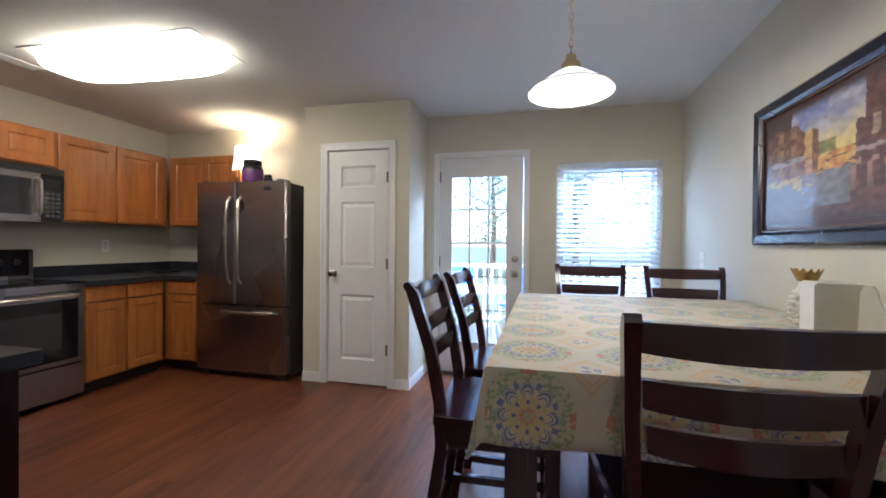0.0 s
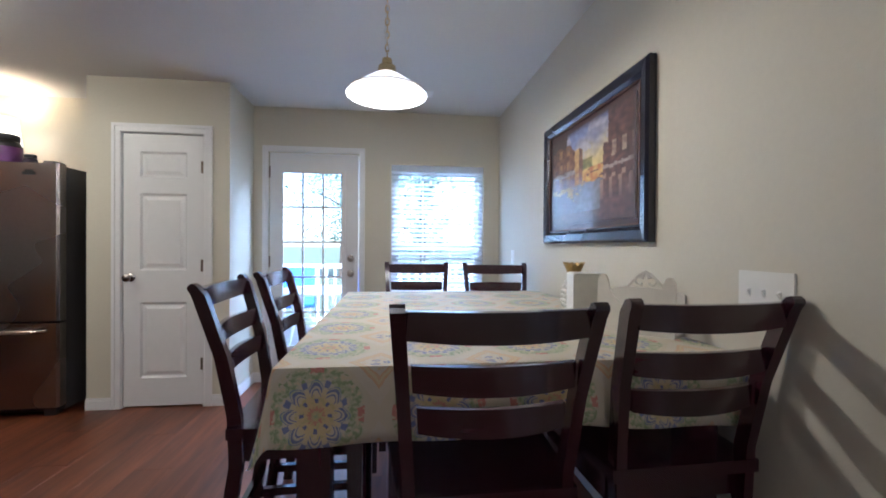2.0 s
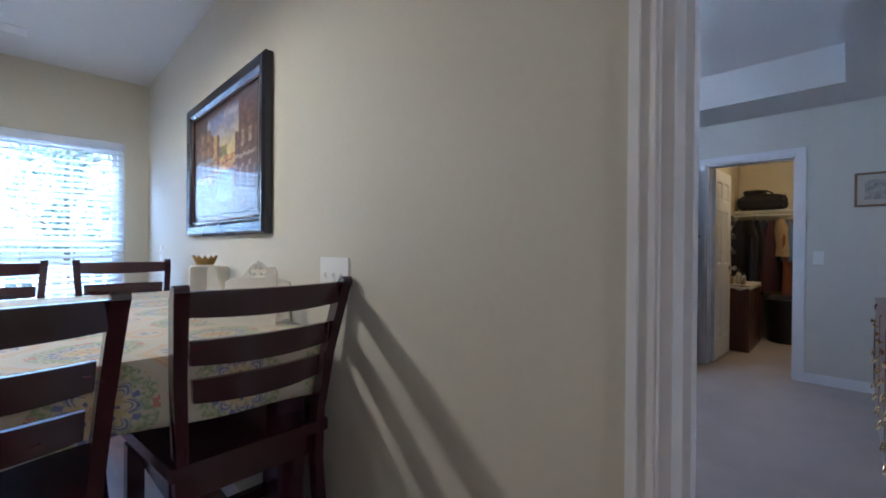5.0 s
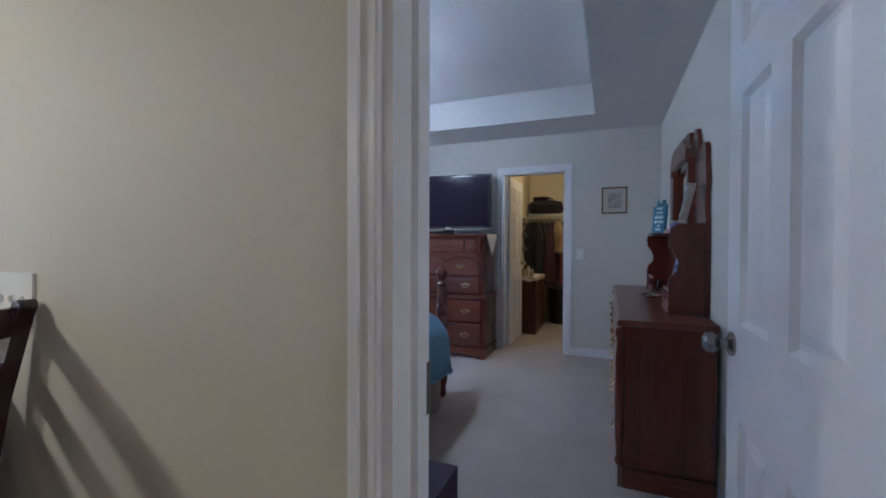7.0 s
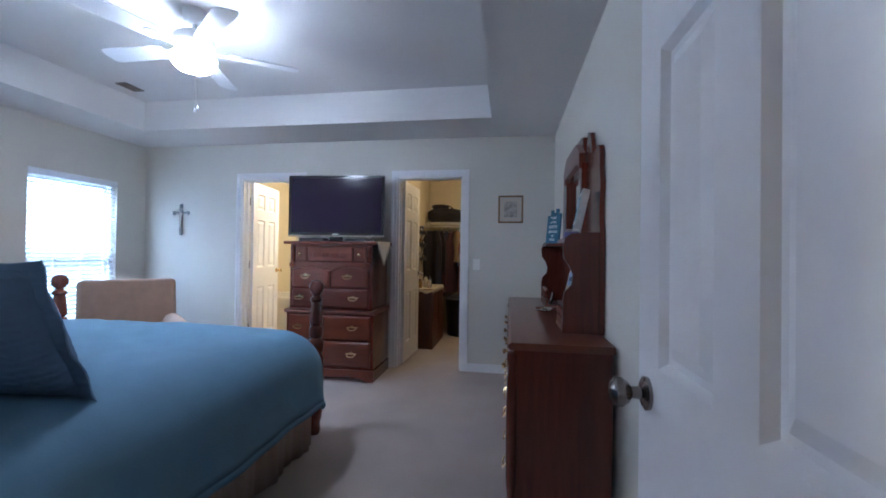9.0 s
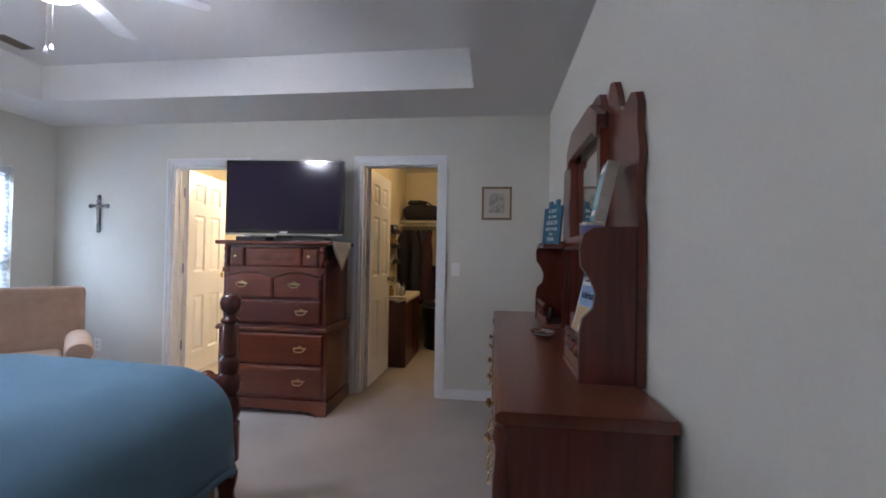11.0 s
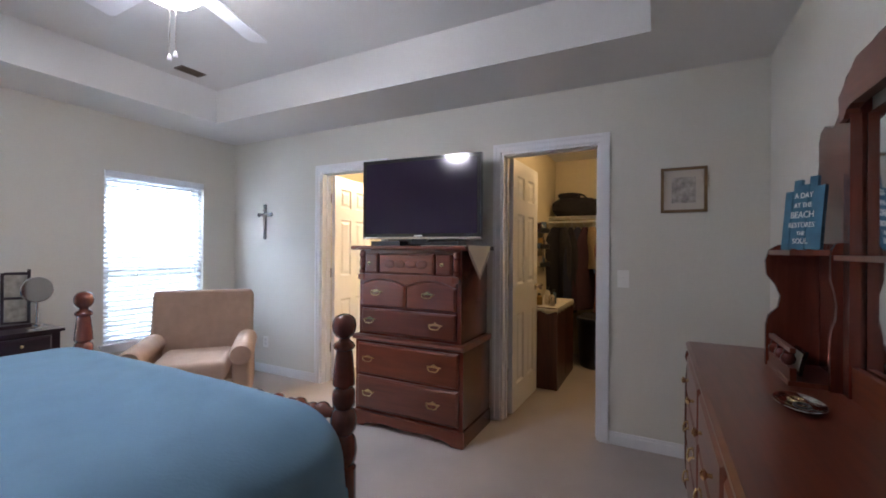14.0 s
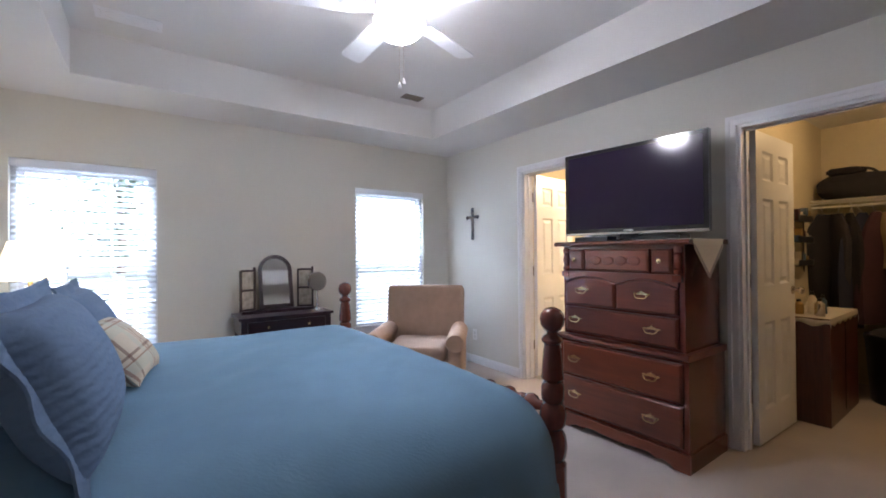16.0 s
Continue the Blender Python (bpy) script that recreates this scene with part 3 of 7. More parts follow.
def cloth_material():
    """Printed cotton: rows of round flower medallions in blue, green and coral on cream, with orange lattices between."""
    m = bpy.data.materials.new("medallion_print")
    m.use_nodes = True
    n, l = m.node_tree.nodes, m.node_tree.links
    b = n["Principled BSDF"]
    b.inputs["Roughness"].default_value = 0.62
    b.inputs["Sheen Weight"].default_value = 0.1
    uv = n.new("ShaderNodeUVMap")
    wob, mixv = n.new("ShaderNodeTexNoise"), n.new("ShaderNodeVectorMath")
    wob.inputs["Scale"].default_value = 26
    mixv.operation = "MULTIPLY_ADD"
    l.new(uv.outputs[0], wob.inputs["Vector"])
    l.new(wob.outputs["Color"], mixv.inputs[0])
    mixv.inputs[1].default_value = (0.014, 0.014, 0)
    l.new(uv.outputs[0], mixv.inputs[2])

    def op(kind, a, b_=None):
        x = n.new("ShaderNodeMath")
        x.operation = kind
        for i, v in enumerate((a, b_)):
            if v is None:
                continue
            if isinstance(v, (int, float)):
                x.inputs[i].default_value = v
            else:
                l.new(v, x.inputs[i])
        return x.outputs[0]

    sep = n.new("ShaderNodeSeparateXYZ")
    l.new(mixv.outputs[0], sep.inputs[0])
    su, sv = 0.36, 0.36
    u, v = op("DIVIDE", op("MULTIPLY", sep.outputs[0], 1.2), su), op("DIVIDE", op("ADD", op("MULTIPLY", sep.outputs[1], 1.2), -0.23), sv)

    def cell(shift):
        a = op("MULTIPLY", op("SUBTRACT", op("FRACT", op("ADD", u, shift)), 0.5), su)
        c = op("MULTIPLY", op("SUBTRACT", op("FRACT", op("ADD", v, shift)), 0.5), sv)
        return a, c, op("SQRT", op("ADD", op("MULTIPLY", a, a), op("MULTIPLY", c, c))), op("ARCTAN2", c, a)

    a1, c1, r, th = cell(0.0)
    a2, c2, r2, th2 = cell(0.5)
    petals = op("COSINE", op("MULTIPLY", th, 8))
    rr = op("MULTIPLY", r, op("ADD", 1.0, op("MULTIPLY", petals, 0.10)))
    ramp = n.new("ShaderNodeValToRGB")
    ramp.color_ramp.interpolation = "EASE"
    stops = ((0.0, (0.26, 0.40, 0.20)), (0.06, (0.46, 0.40, 0.18)), (0.10, (0.55, 0.20, 0.13)), (0.16, (0.62, 0.46, 0.20)), (0.27, (0.60, 0.47, 0.22)), (0.37, (0.62, 0.53, 0.32)), (0.45, (0.58, 0.52, 0.40)), (0.54, (0.55, 0.52, 0.43)), (0.61, (0.42, 0.47, 0.30)), (0.72, (0.36, 0.43, 0.25)), (0.82, (0.56, 0.52, 0.40)), (1.0, (0.59, 0.53, 0.40)))
    e = ramp.color_ramp.elements
    e[0].position, e[0].color = stops[0][0], (*stops[0][1], 1)
    e[1].position, e[1].color = stops[-1][0], (*stops[-1][1], 1)
    for p, c in stops[1:-1]:
        k = e.new(p)
        k.color = (*c, 1)
    l.new(op("DIVIDE", rr, 0.165), ramp.inputs[0])

    def over(base, mask, colour):
        x = n.new("ShaderNodeMix")
        x.data_type = "RGBA"
        l.new(mask, x.inputs[0])
        l.new(base, x.inputs[6])
        x.inputs[7].default_value = (*colour, 1)
        return x.outputs[2]

    def both(*masks):
        m_ = masks[0]
        for k_ in masks[1:]:
            m_ = op("MULTIPLY", m_, k_)
        return m_

    def ring(q, lo, hi):
        return op("MULTIPLY", op("GREATER_THAN", q, lo), op("LESS_THAN", q, hi))

    leaves = n.new("ShaderNodeTexNoise")
    leaves.inputs["Scale"].default_value, leaves.inputs["Detail"].default_value = 85, 2
    l.new(uv.outputs[0], leaves.inputs["Vector"])
    speck = leaves.outputs["Fac"]
    blue, deep, green, coral_red = (0.09, 0.14, 0.38), (0.05, 0.08, 0.30), (0.22, 0.32, 0.15), (0.52, 0.15, 0.13)
    out = over(ramp.outputs[0], both(op("GREATER_THAN", speck, 0.56), op("LESS_THAN", r, 0.060)), (0.52, 0.44, 0.18))
    out = over(out, both(op("GREATER_THAN", speck, 0.54), ring(r, 0.094, 0.140)), green)
    out = over(out, both(op("LESS_THAN", speck, 0.42), ring(r, 0.094, 0.140)), (0.60, 0.52, 0.34))
    out = over(out, both(op("GREATER_THAN", op("COSINE", op("MULTIPLY", th, 4)), 0.80), ring(r, 0.118, 0.140), op("GREATER_THAN", speck, 0.42)), coral_red)
    out = over(out, both(op("GREATER_THAN", petals, 0.62), ring(r, 0.034, 0.047)), deep)
    out = over(out, both(op("GREATER_THAN", petals, 0.80), ring(r, 0.016, 0.026)), coral_red)
    lobe = op("ADD", r, op("MULTIPLY", petals, -0.012))
    out = over(out, both(op("GREATER_THAN", petals, -0.45), ring(lobe, 0.058, 0.063)), blue)
    out = over(out, both(op("GREATER_THAN", petals, -0.65), ring(lobe, 0.070, 0.079)), blue)
    out = over(out, both(op("GREATER_THAN", petals, -0.75), ring(lobe, 0.083, 0.086)), (0.10, 0.20, 0.40))
    out = over(out, both(op("LESS_THAN", petals, -0.72), ring(r, 0.078, 0.096)), (0.08, 0.14, 0.42))
    diamond = op("ADD", op("DIVIDE", op("ABSOLUTE", a2), 0.112), op("DIVIDE", op("ABSOLUTE", c2), 0.135))
    out = over(out, op("LESS_THAN", diamond, 1.18), (0.60, 0.55, 0.46))
    out = over(out, ring(diamond, 0.58, 0.84), (0.62, 0.40, 0.22))
    out = over(out, ring(diamond, 0.66, 0.75), (0.63, 0.52, 0.30))
    out = over(out, both(op("GREATER_THAN", speck, 0.58), op("LESS_THAN", diamond, 0.55)), (0.62, 0.46, 0.26))
    shell = op("COSINE", op("MULTIPLY", th2, 3))
    out = over(out, both(op("GREATER_THAN", shell, -0.3), ring(r2, 0.012, 0.019)), blue)
    out = over(out, both(op("GREATER_THAN", shell, -0.1), ring(r2, 0.023, 0.031)), (0.10, 0.16, 0.42))
    fade, mott = n.new("ShaderNodeMix"), n.new("ShaderNodeTexNoise")
    mott.inputs["Scale"].default_value, mott.inputs["Detail"].default_value = 90, 5
    l.new(uv.outputs[0], mott.inputs["Vector"])
    fade.data_type = "RGBA"
    l.new(op("MULTIPLY", mott.outputs["Fac"], 0.42), fade.inputs[0])
    l.new(out, fade.inputs[6])
    fade.inputs[7].default_value = (0.58, 0.52, 0.38, 1)
    l.new(fade.outputs[2], b.inputs["Base Color"])
    weave, bp = n.new("ShaderNodeTexNoise"), n.new("ShaderNodeBump")
    weave.inputs["Scale"].default_value = 700
    bp.inputs["Strength"].default_value, bp.inputs["Distance"].default_value = 0.25, 0.001
    l.new(uv.outputs[0], weave.inputs["Vector"])
    l.new(weave.outputs["Fac"], bp.inputs["Height"])
    l.new(bp.outputs[0], b.inputs["Normal"])
    return m


def tablecloth():
    """A cloth laid over the table top, hanging down on three sides and lower at the corners."""
    x0, x1, y0, y1, top, drop = 0.042, 1.298, 1.652, 3.328, 0.917, 0.186
    bm = bmesh.new()
    lay = bm.loops.layers.uv.new("UVMap")
    us = np.arange(x0 - drop, x1 + 1e-6, (x1 - x0 + drop) / 58)
    vs = np.arange(y0 - drop, y1 + drop + 1e-6, (y1 - y0 + 2 * drop) / 78)
    grid = []
    for v in vs:
        row = []
        for u in us:
            ox, oy = max(0.0, x0 - u), max(0.0, y0 - v, v - y1)
            sy = -1 if v < y0 else 1
            d = min(math.hypot(ox, oy), drop * 1.30)
            cx, cy = max(u, x0), min(max(v, y0), y1)
            fall = max(0.0, d - 0.012)
            out = min(d, 0.02) * 0.55 + fall * (0.10 + 0.10 * math.sin(14 * u + 9 * v) * (fall / 0.2) + 0.30 * min(ox, oy) / drop * (fall / 0.25))
            ax, ay = (ox / math.hypot(ox, oy), oy / math.hypot(ox, oy)) if d > 0 else (0, 0)
            ripple = 0.0012 * math.sin(17 * u + 3 * v) + 0.0012 * math.sin(11 * v - 5 * u)
            hem = 0.012 * math.sin(6.1 * u + 4.3 * v) * fall / drop
            row.append((bm.verts.new((cx - ax * out, cy + sy * ay * out, top - fall - hem + (0 if d else ripple + 0.0015))), (float(u), float(v))))
        grid.append(row)
    for a, b in zip(grid, grid[1:]):
        for i in range(len(a) - 1):
            q = (a[i], a[i + 1], b[i + 1], b[i])
            f = bm.faces.new([p[0] for p in q])
            for loop, p in zip(f.loops, q):
                loop[lay].uv = p[1]
    ob = part("tablecloth", bm, cloth_material(), smooth=True)
    sol = ob.modifiers.new("thickness", "SOLIDIFY")
    sol.thickness, sol.offset = 0.0015, -1
    return tagged(ob, "cream cotton tablecloth with blue, green and orange medallions", "tablecloth")


tablecloth()

# pendant lamp
pend = thing("pendant_lamp", "white glass cone pendant lamp on a chain, lit", "lamp", at=pose(0.29, 2.53, 0))
SHADE = glowing("lit_white_glass", (1.0, 0.95, 0.86), 0.30)
outer = [(0.034, 2.012), (0.047, 2.008), (0.068, 1.997), (0.104, 1.973), (0.140, 1.949), (0.168, 1.927), (0.186, 1.910)]
bm = bmesh.new()
rings = [[bm.verts.new((r * math.cos(2 * math.pi * i / 40), r * math.sin(2 * math.pi * i / 40), z)) for i in range(40)] for r, z in outer + [(r - 0.004, z - 0.004) for r, z in outer[::-1]]]
for a, b in zip(rings, rings[1:] + rings[:1]):
    for i in range(40):
        bm.faces.new((a[i], a[(i + 1) % 40], b[(i + 1) % 40], b[i]))
part("shade", bm, SHADE, pend, "white cone glass shade", True)
part("rim_band", lathe([(0.168, 1.928), (0.1735, 1.925), (0.1735, 1.929), (0.168, 1.932)], 40), BRASS, pend, smooth=True)
part("diffuser", lathe([(0.004, 1.871), (0.055, 1.874), (0.11, 1.885), (0.155, 1.900), (0.180, 1.911), (0.178, 1.9135), (0.152, 1.9045), (0.108, 1.8895), (0.055, 1.879), (0.004, 1.876)], 40), glowing("lit_diffuser_glass", (1.0, 0.94, 0.84), 1.0), pend, "frosted glass bowl", True).visible_shadow = False
part("socket_cap", lathe([(0.012, 2.082), (0.022, 2.077), (0.025, 2.052), (0.040, 2.042), (0.043, 2.012), (0.038, 2.008)], 20), BRASS, pend, smooth=True)
part("canopy", lathe([(0.012, 2.405), (0.045, 2.412), (0.062, 2.425), (0.066, 2.444)], 24), NICKEL, pend, "brushed nickel ceiling canopy", True)
bm = bmesh.new()
for k in range(11):
    z = 2.098 + k * 0.030
    ring = [((0.009 * math.cos(a), 0.0, z + 0.018 * math.sin(a)) if k % 2 else (0.0, 0.009 * math.cos(a), z + 0.018 * math.sin(a))) for a in np.linspace(0, 2 * math.pi, 12)]
    tube(ring, 0.0028, 6, bm)
part("chain", bm, BRASS, pend, "antique brass link chain", True)
part("cord", tube([(0.012 * math.sin(k * 1.3), 0.012 * math.cos(k * 1.3), 2.082 + k * 0.033) for k in range(11)], 0.0022, 6), WHITE_PLASTIC, pend, smooth=True)


def painted_street(p, q):
    """Colour of the painting at p (across, 0 to 1) and q (down, 0 to 1): a lane of cafes under an evening sky."""
    n1 = noise.noise(Vector((p * 9, q * 9, 0.3)))
    n2 = 0.7 * noise.noise(Vector((p * 22, q * 20, 4.0)))
    n3 = noise.noise(Vector((p * 16, q * 40, 8.0)))
    p, q = p + 0.012 * n2, q + 0.012 * n3

    def blend(a, b, k):
        k = min(1.0, max(0.0, k))
        return tuple(x + (y - x) * k for x, y in zip(a, b))

    roof_l = 0.13 + 0.55 * max(0.0, p - 0.22) + 0.02 * math.sin(p * 40)
    wall_r = 0.70 + 0.05 * (q < 0.30) - 0.03 * (q > 0.62)
    if p > wall_r:
        c = blend((0.060, 0.028, 0.030), (0.150, 0.066, 0.050), 0.5 + 1.2 * n2)
        f = ((p - wall_r) * 11) % 1
        if 0.30 < q < 0.43 and f < 0.42 and p > 0.76:
            c = blend((0.40, 0.30, 0.22), (0.20, 0.12, 0.10), 0.5 + n3)
        elif 0.50 < q < 0.53:
            c = (0.34, 0.27, 0.24)
        elif 0.58 < q < 0.80 and f < 0.36:
            c = blend((0.36, 0.22, 0.16), (0.14, 0.07, 0.06), (q - 0.58) * 4)
    elif p < 0.46 and q > roof_l and q < 0.60:
        c = blend((0.085, 0.035, 0.028), (0.24, 0.11, 0.045), 0.4 + (p - 0.15) * 0.8 + n2)
        f = (p * 8.5) % 1
        if 0.30 < p < 0.44 and f < 0.5:
            c = blend((0.52, 0.33, 0.11), (0.36, 0.15, 0.05), (q - 0.3) * 3 + n3)
        elif f < 0.40 and (q * 6.5) % 1 < 0.6:
            c = blend((0.42, 0.22, 0.08), (0.07, 0.05, 0.06), 0.4 + n2)
        if 0.42 < q < 0.47 and p < 0.36:
            c = blend((0.40, 0.36, 0.32), (0.14, 0.10, 0.10), 0.4 + n3)
    elif q < 0.46:
        glow = (q - 0.08) * 2.6 + (p - 0.5) * 0.5 + 0.35 * n1
        c = blend((0.20, 0.24, 0.46), (0.66, 0.52, 0.20), glow)
        if n1 > 0.22 and q < 0.28:
            c = blend(c, (0.42, 0.40, 0.52), 0.7)
        if p < 0.58 and q > 0.36:
            c = blend((0.12, 0.15, 0.05), (0.32, 0.26, 0.08), 0.5 + n2)
        if p < 0.24 and q < roof_l:
            c = (0.05, 0.028, 0.026)
    elif q < 0.60:
        c = blend((0.52, 0.17, 0.05), (0.60, 0.42, 0.12), 0.5 + 1.3 * n2)
        if n3 > 0.28:
            c = (0.12, 0.06, 0.05)
    elif q < 0.88:
        c = blend((0.09, 0.060, 0.060), (0.20, 0.20, 0.24), 0.2 + (0.20 - abs(p - 0.56)) * 4 + 0.7 * n2)
        if p < 0.54 and q < 0.76 and n1 + 0.6 * n3 > 0.02:
            c = blend((0.54, 0.37, 0.10), (0.26, 0.12, 0.05), 0.4 + n2)
    else:
        c = blend((0.060, 0.034, 0.032), (0.12, 0.07, 0.055), 0.4 + n2)
    edge = min(p, q, 1 - p, 1 - q)
    if edge < 0.07:
        c = blend((0.045, 0.022, 0.021), c, edge / 0.07)
    return tuple(x * (0.95 + 0.4 * n2) for x in c)


def painting_material():
    """Paint under glass, coloured dab by dab from the mesh's own colour layer."""
    m = bpy.data.materials.new("street_painting")
    m.use_nodes = True
    n, l = m.node_tree.nodes, m.node_tree.links
    b = n["Principled BSDF"]
    b.inputs["Roughness"].default_value, b.inputs["Coat Weight"].default_value, b.inputs["Coat Roughness"].default_value = 0.5, 1.0, 0.015
    col = n.new("ShaderNodeVertexColor")
    col.layer_name = "paint"
    l.new(col.outputs["Color"], b.inputs["Base Color"])
    return m


def painted_sheet(w, h, y0, y1):
    """A thin board whose front is divided into dabs; colours run over the front corner by corner."""
    nx, nz = 150, 88
    bm = boxes((y1, -w, -h, y0, w, h))
    lay = bm.loops.layers.float_color.new("paint")
    g = [[bm.verts.new((y1 - 0.0006, w - 2 * w * i / nx, h - 2 * h * j / nz)) for i in range(nx + 1)] for j in range(nz + 1)]
    for j in range(nz):
        for i in range(nx):
            f = bm.faces.new((g[j][i], g[j][i + 1], g[j + 1][i + 1], g[j + 1][i]))
            for loop, (a, b) in zip(f.loops, ((i, j), (i + 1, j), (i + 1, j + 1), (i, j + 1))):
                loop[lay] = (*painted_street(a / nx, b / nz), 1.0)
    return bm


pic = thing("framed_picture", "street painting in a wide black frame behind glass", "picture", at=pose(XE, 2.61, 1.596))
FRAME = material("black_lacquer_frame", (0.010, 0.010, 0.026), 0.26, vary=0.1, coat=0.4)
pw, ph = 0.545, 0.357
bm = bmesh.new()
loops = []
for d, o in ((0.0, 0.001), (0.0, 0.030), (0.012, 0.040), (0.048, 0.034), (0.062, 0.020), (0.070, 0.020), (0.070, 0.001)):
    loops.append([bm.verts.new((-o, sy * (pw - d), sz * (ph - d))) for sy, sz in ((-1, -1), (1, -1), (1, 1), (-1, 1))])
for a, b in zip(loops, loops[1:] + loops[:1]):
    for i in range(4):
        bm.faces.new((a[i], a[(i + 1) % 4], b[(i + 1) % 4], b[i]))
part("frame", bm, FRAME, pic)
part("fillet", boxes((-0.024, -pw + 0.07, -ph + 0.07, -0.019, pw - 0.07, -ph + 0.077), (-0.024, -pw + 0.07, ph - 0.077, -0.019, pw - 0.07, ph - 0.07), (-0.024, -pw + 0.07, -ph + 0.077, -0.019, -pw + 0.077, ph - 0.077), (-0.024, pw - 0.077, -ph + 0.077, -0.019, pw - 0.07, ph - 0.077)), material("dull_gilt_fillet", (0.12, 0.06, 0.04), 0.5, 0.3, vary=0.2), pic)
MAT_BOARD = material("brown_mat_under_glass", (0.050, 0.022, 0.019), 0.5, vary=0.15, grain=40, coat=1.0)
MAT_BOARD.node_tree.nodes["Principled BSDF"].inputs["Coat Roughness"].default_value = 0.015
part("mat_board", boxes((-0.012, -pw + 0.06, -ph + 0.06, -0.004, pw - 0.06, ph - 0.06)), MAT_BOARD, pic)
part("print", painted_sheet(0.440, 0.255, -0.013, -0.0165), painting_material(), pic)


def switch_plate(m, gangs, label, outlet=False):
    """A wall plate in the local x-z plane, its face towards -y."""
    s = thing("outlet_plate" if outlet else "light_switch", label, "outlet" if outlet else "switch", at=m)
    w = 0.036 + 0.023 * (gangs - 1)
    part("plate", prism([(-w, -0.058), (w, -0.058), (w, 0.058), (-w, 0.058)], "y", -0.006, 0.0), WHITE_PLASTIC, s, edge=0.002)
    for k in range(gangs):
        x = (k - (gangs - 1) / 2) * 0.046
        if outlet:
            for z in (-0.020, 0.020):
                part("socket", lathe([(0.015, 0), (0.015, 0.002)], 14, (x, -0.006, z), turn=Matrix.Rotation(radians(90), 4, "X")), material("socket_white", (0.6, 0.59, 0.55), 0.5), s)
        else:
            part("toggle", prism([(-0.0065, -0.012), (-0.015, 0.004), (-0.0065, 0.010)], "x", x - 0.004, x + 0.004), WHITE_PLASTIC, s)
    return s


switch_plate(pose(XE, 1.595, 1.098, 0, 0, -90), 3, "cream triple toggle switch plate on the wall")
switch_plate(pose(XE, 3.95, 1.13, 0, 0, -90), 1, "cream single switch plate beside the window")

# things on the table
CERAMIC = material("white_ceramic", (0.72, 0.69, 0.62), 0.35, vary=0.05, grain=40)
vase = thing("vase", "white beaded ceramic vase with a gilt crown-shaped top", "vase", at=pose(1.20, 2.535, 0.918))
part("body", lathe([(0.03, 0), (0.045, 0.006), (0.052, 0.04), (0.050, 0.09), (0.040, 0.13), (0.026, 0.155), (0.024, 0.175), (0.030, 0.18)], 24), CERAMIC, vase, smooth=True)
bm = bmesh.new()
for j in range(6):
    rr = (0.051, 0.054, 0.054, 0.052, 0.046, 0.037)[j]
    for k in range(14):
        a = 2 * math.pi * (k + 0.5 * (j % 2)) / 14
        bmesh.ops.create_icosphere(bm, subdivisions=1, radius=0.0105, matrix=Matrix.Translation((rr * math.cos(a), rr * math.sin(a), 0.018 + j * 0.022)))
part("beads", bm, CERAMIC, vase, smooth=True)
GILT = material("gilt_paint", (0.42, 0.27, 0.09), 0.42, 0.6, vary=0.25, grain=60)
bm = bmesh.new()
n = 24
lo = [bm.verts.new((0.028 * math.cos(2 * math.pi * i / n), 0.028 * math.sin(2 * math.pi * i / n), 0.178)) for i in range(n)]
up = [bm.verts.new(((0.043 + 0.006 * (i % 2)) * math.cos(2 * math.pi * i / n), (0.043 + 0.006 * (i % 2)) * math.sin(2 * math.pi * i / n), 0.212 + 0.016 * (i % 2))) for i in range(n)]
for i in range(n):
    bm.faces.new((lo[i], lo[(i + 1) % n], up[(i + 1) % n], up[i]))
bm.faces.new(lo[::-1])
crown = part("crown_top", bm, GILT, vase, "gilt flared top")
crown.modifiers.new("thickness", "SOLIDIFY").thickness = 0.004

holder = thing("napkin_holder", "plain white wooden napkin box on the table", "napkin holder", at=pose(1.150, 2.30, 0.918, 0, 0, -12))
part("box", prism([(-0.068, 0.0), (0.068, 0.0), (0.068, 0.182), (0.060, 0.190), (-0.060, 0.190), (-0.068, 0.182)], "y", -0.068, 0.068), CERAMIC, holder, edge=0.004)
part("foot", boxes((-0.074, -0.074, 0.0, 0.074, 0.074, 0.012)), CERAMIC, holder, edge=0.003)
rack = thing("letter_rack", "white wooden letter rack with scrolled heart cut-outs", "letter rack", at=pose(1.195, 1.975, 0.918, 0, 0, -54) @ Matrix.Diagonal((1.0, 1.0, 1.18, 1.0)))
saddle = [(-0.128, 0.0), (0.128, 0.0), (0.134, 0.05), (0.130, 0.128), (0.120, 0.140), (0.104, 0.140)]
saddle += [(0.095 * math.cos(a), 0.135 - 0.075 * math.sin(a)) for a in np.linspace(0.1, math.pi - 0.1, 15)]
saddle += [(-0.104, 0.140), (-0.120, 0.140), (-0.130, 0.128), (-0.134, 0.05)]
part("front_panel", prism([(a, b * 1.22) for a, b in saddle], "y", -0.055, -0.045), CERAMIC, rack, edge=0.003)
ogee = [(-0.128, 0.0), (0.128, 0.0), (0.128, 0.118), (0.10, 0.128), (0.062, 0.132), (-0.062, 0.132), (-0.10, 0.128), (-0.128, 0.118)]
part("back_panel", prism(ogee, "y", 0.036, 0.046), CERAMIC, rack, edge=0.003)
part("base", boxes((-0.13, -0.0445, 0.0, 0.13, 0.0355, 0.010)), CERAMIC, rack)
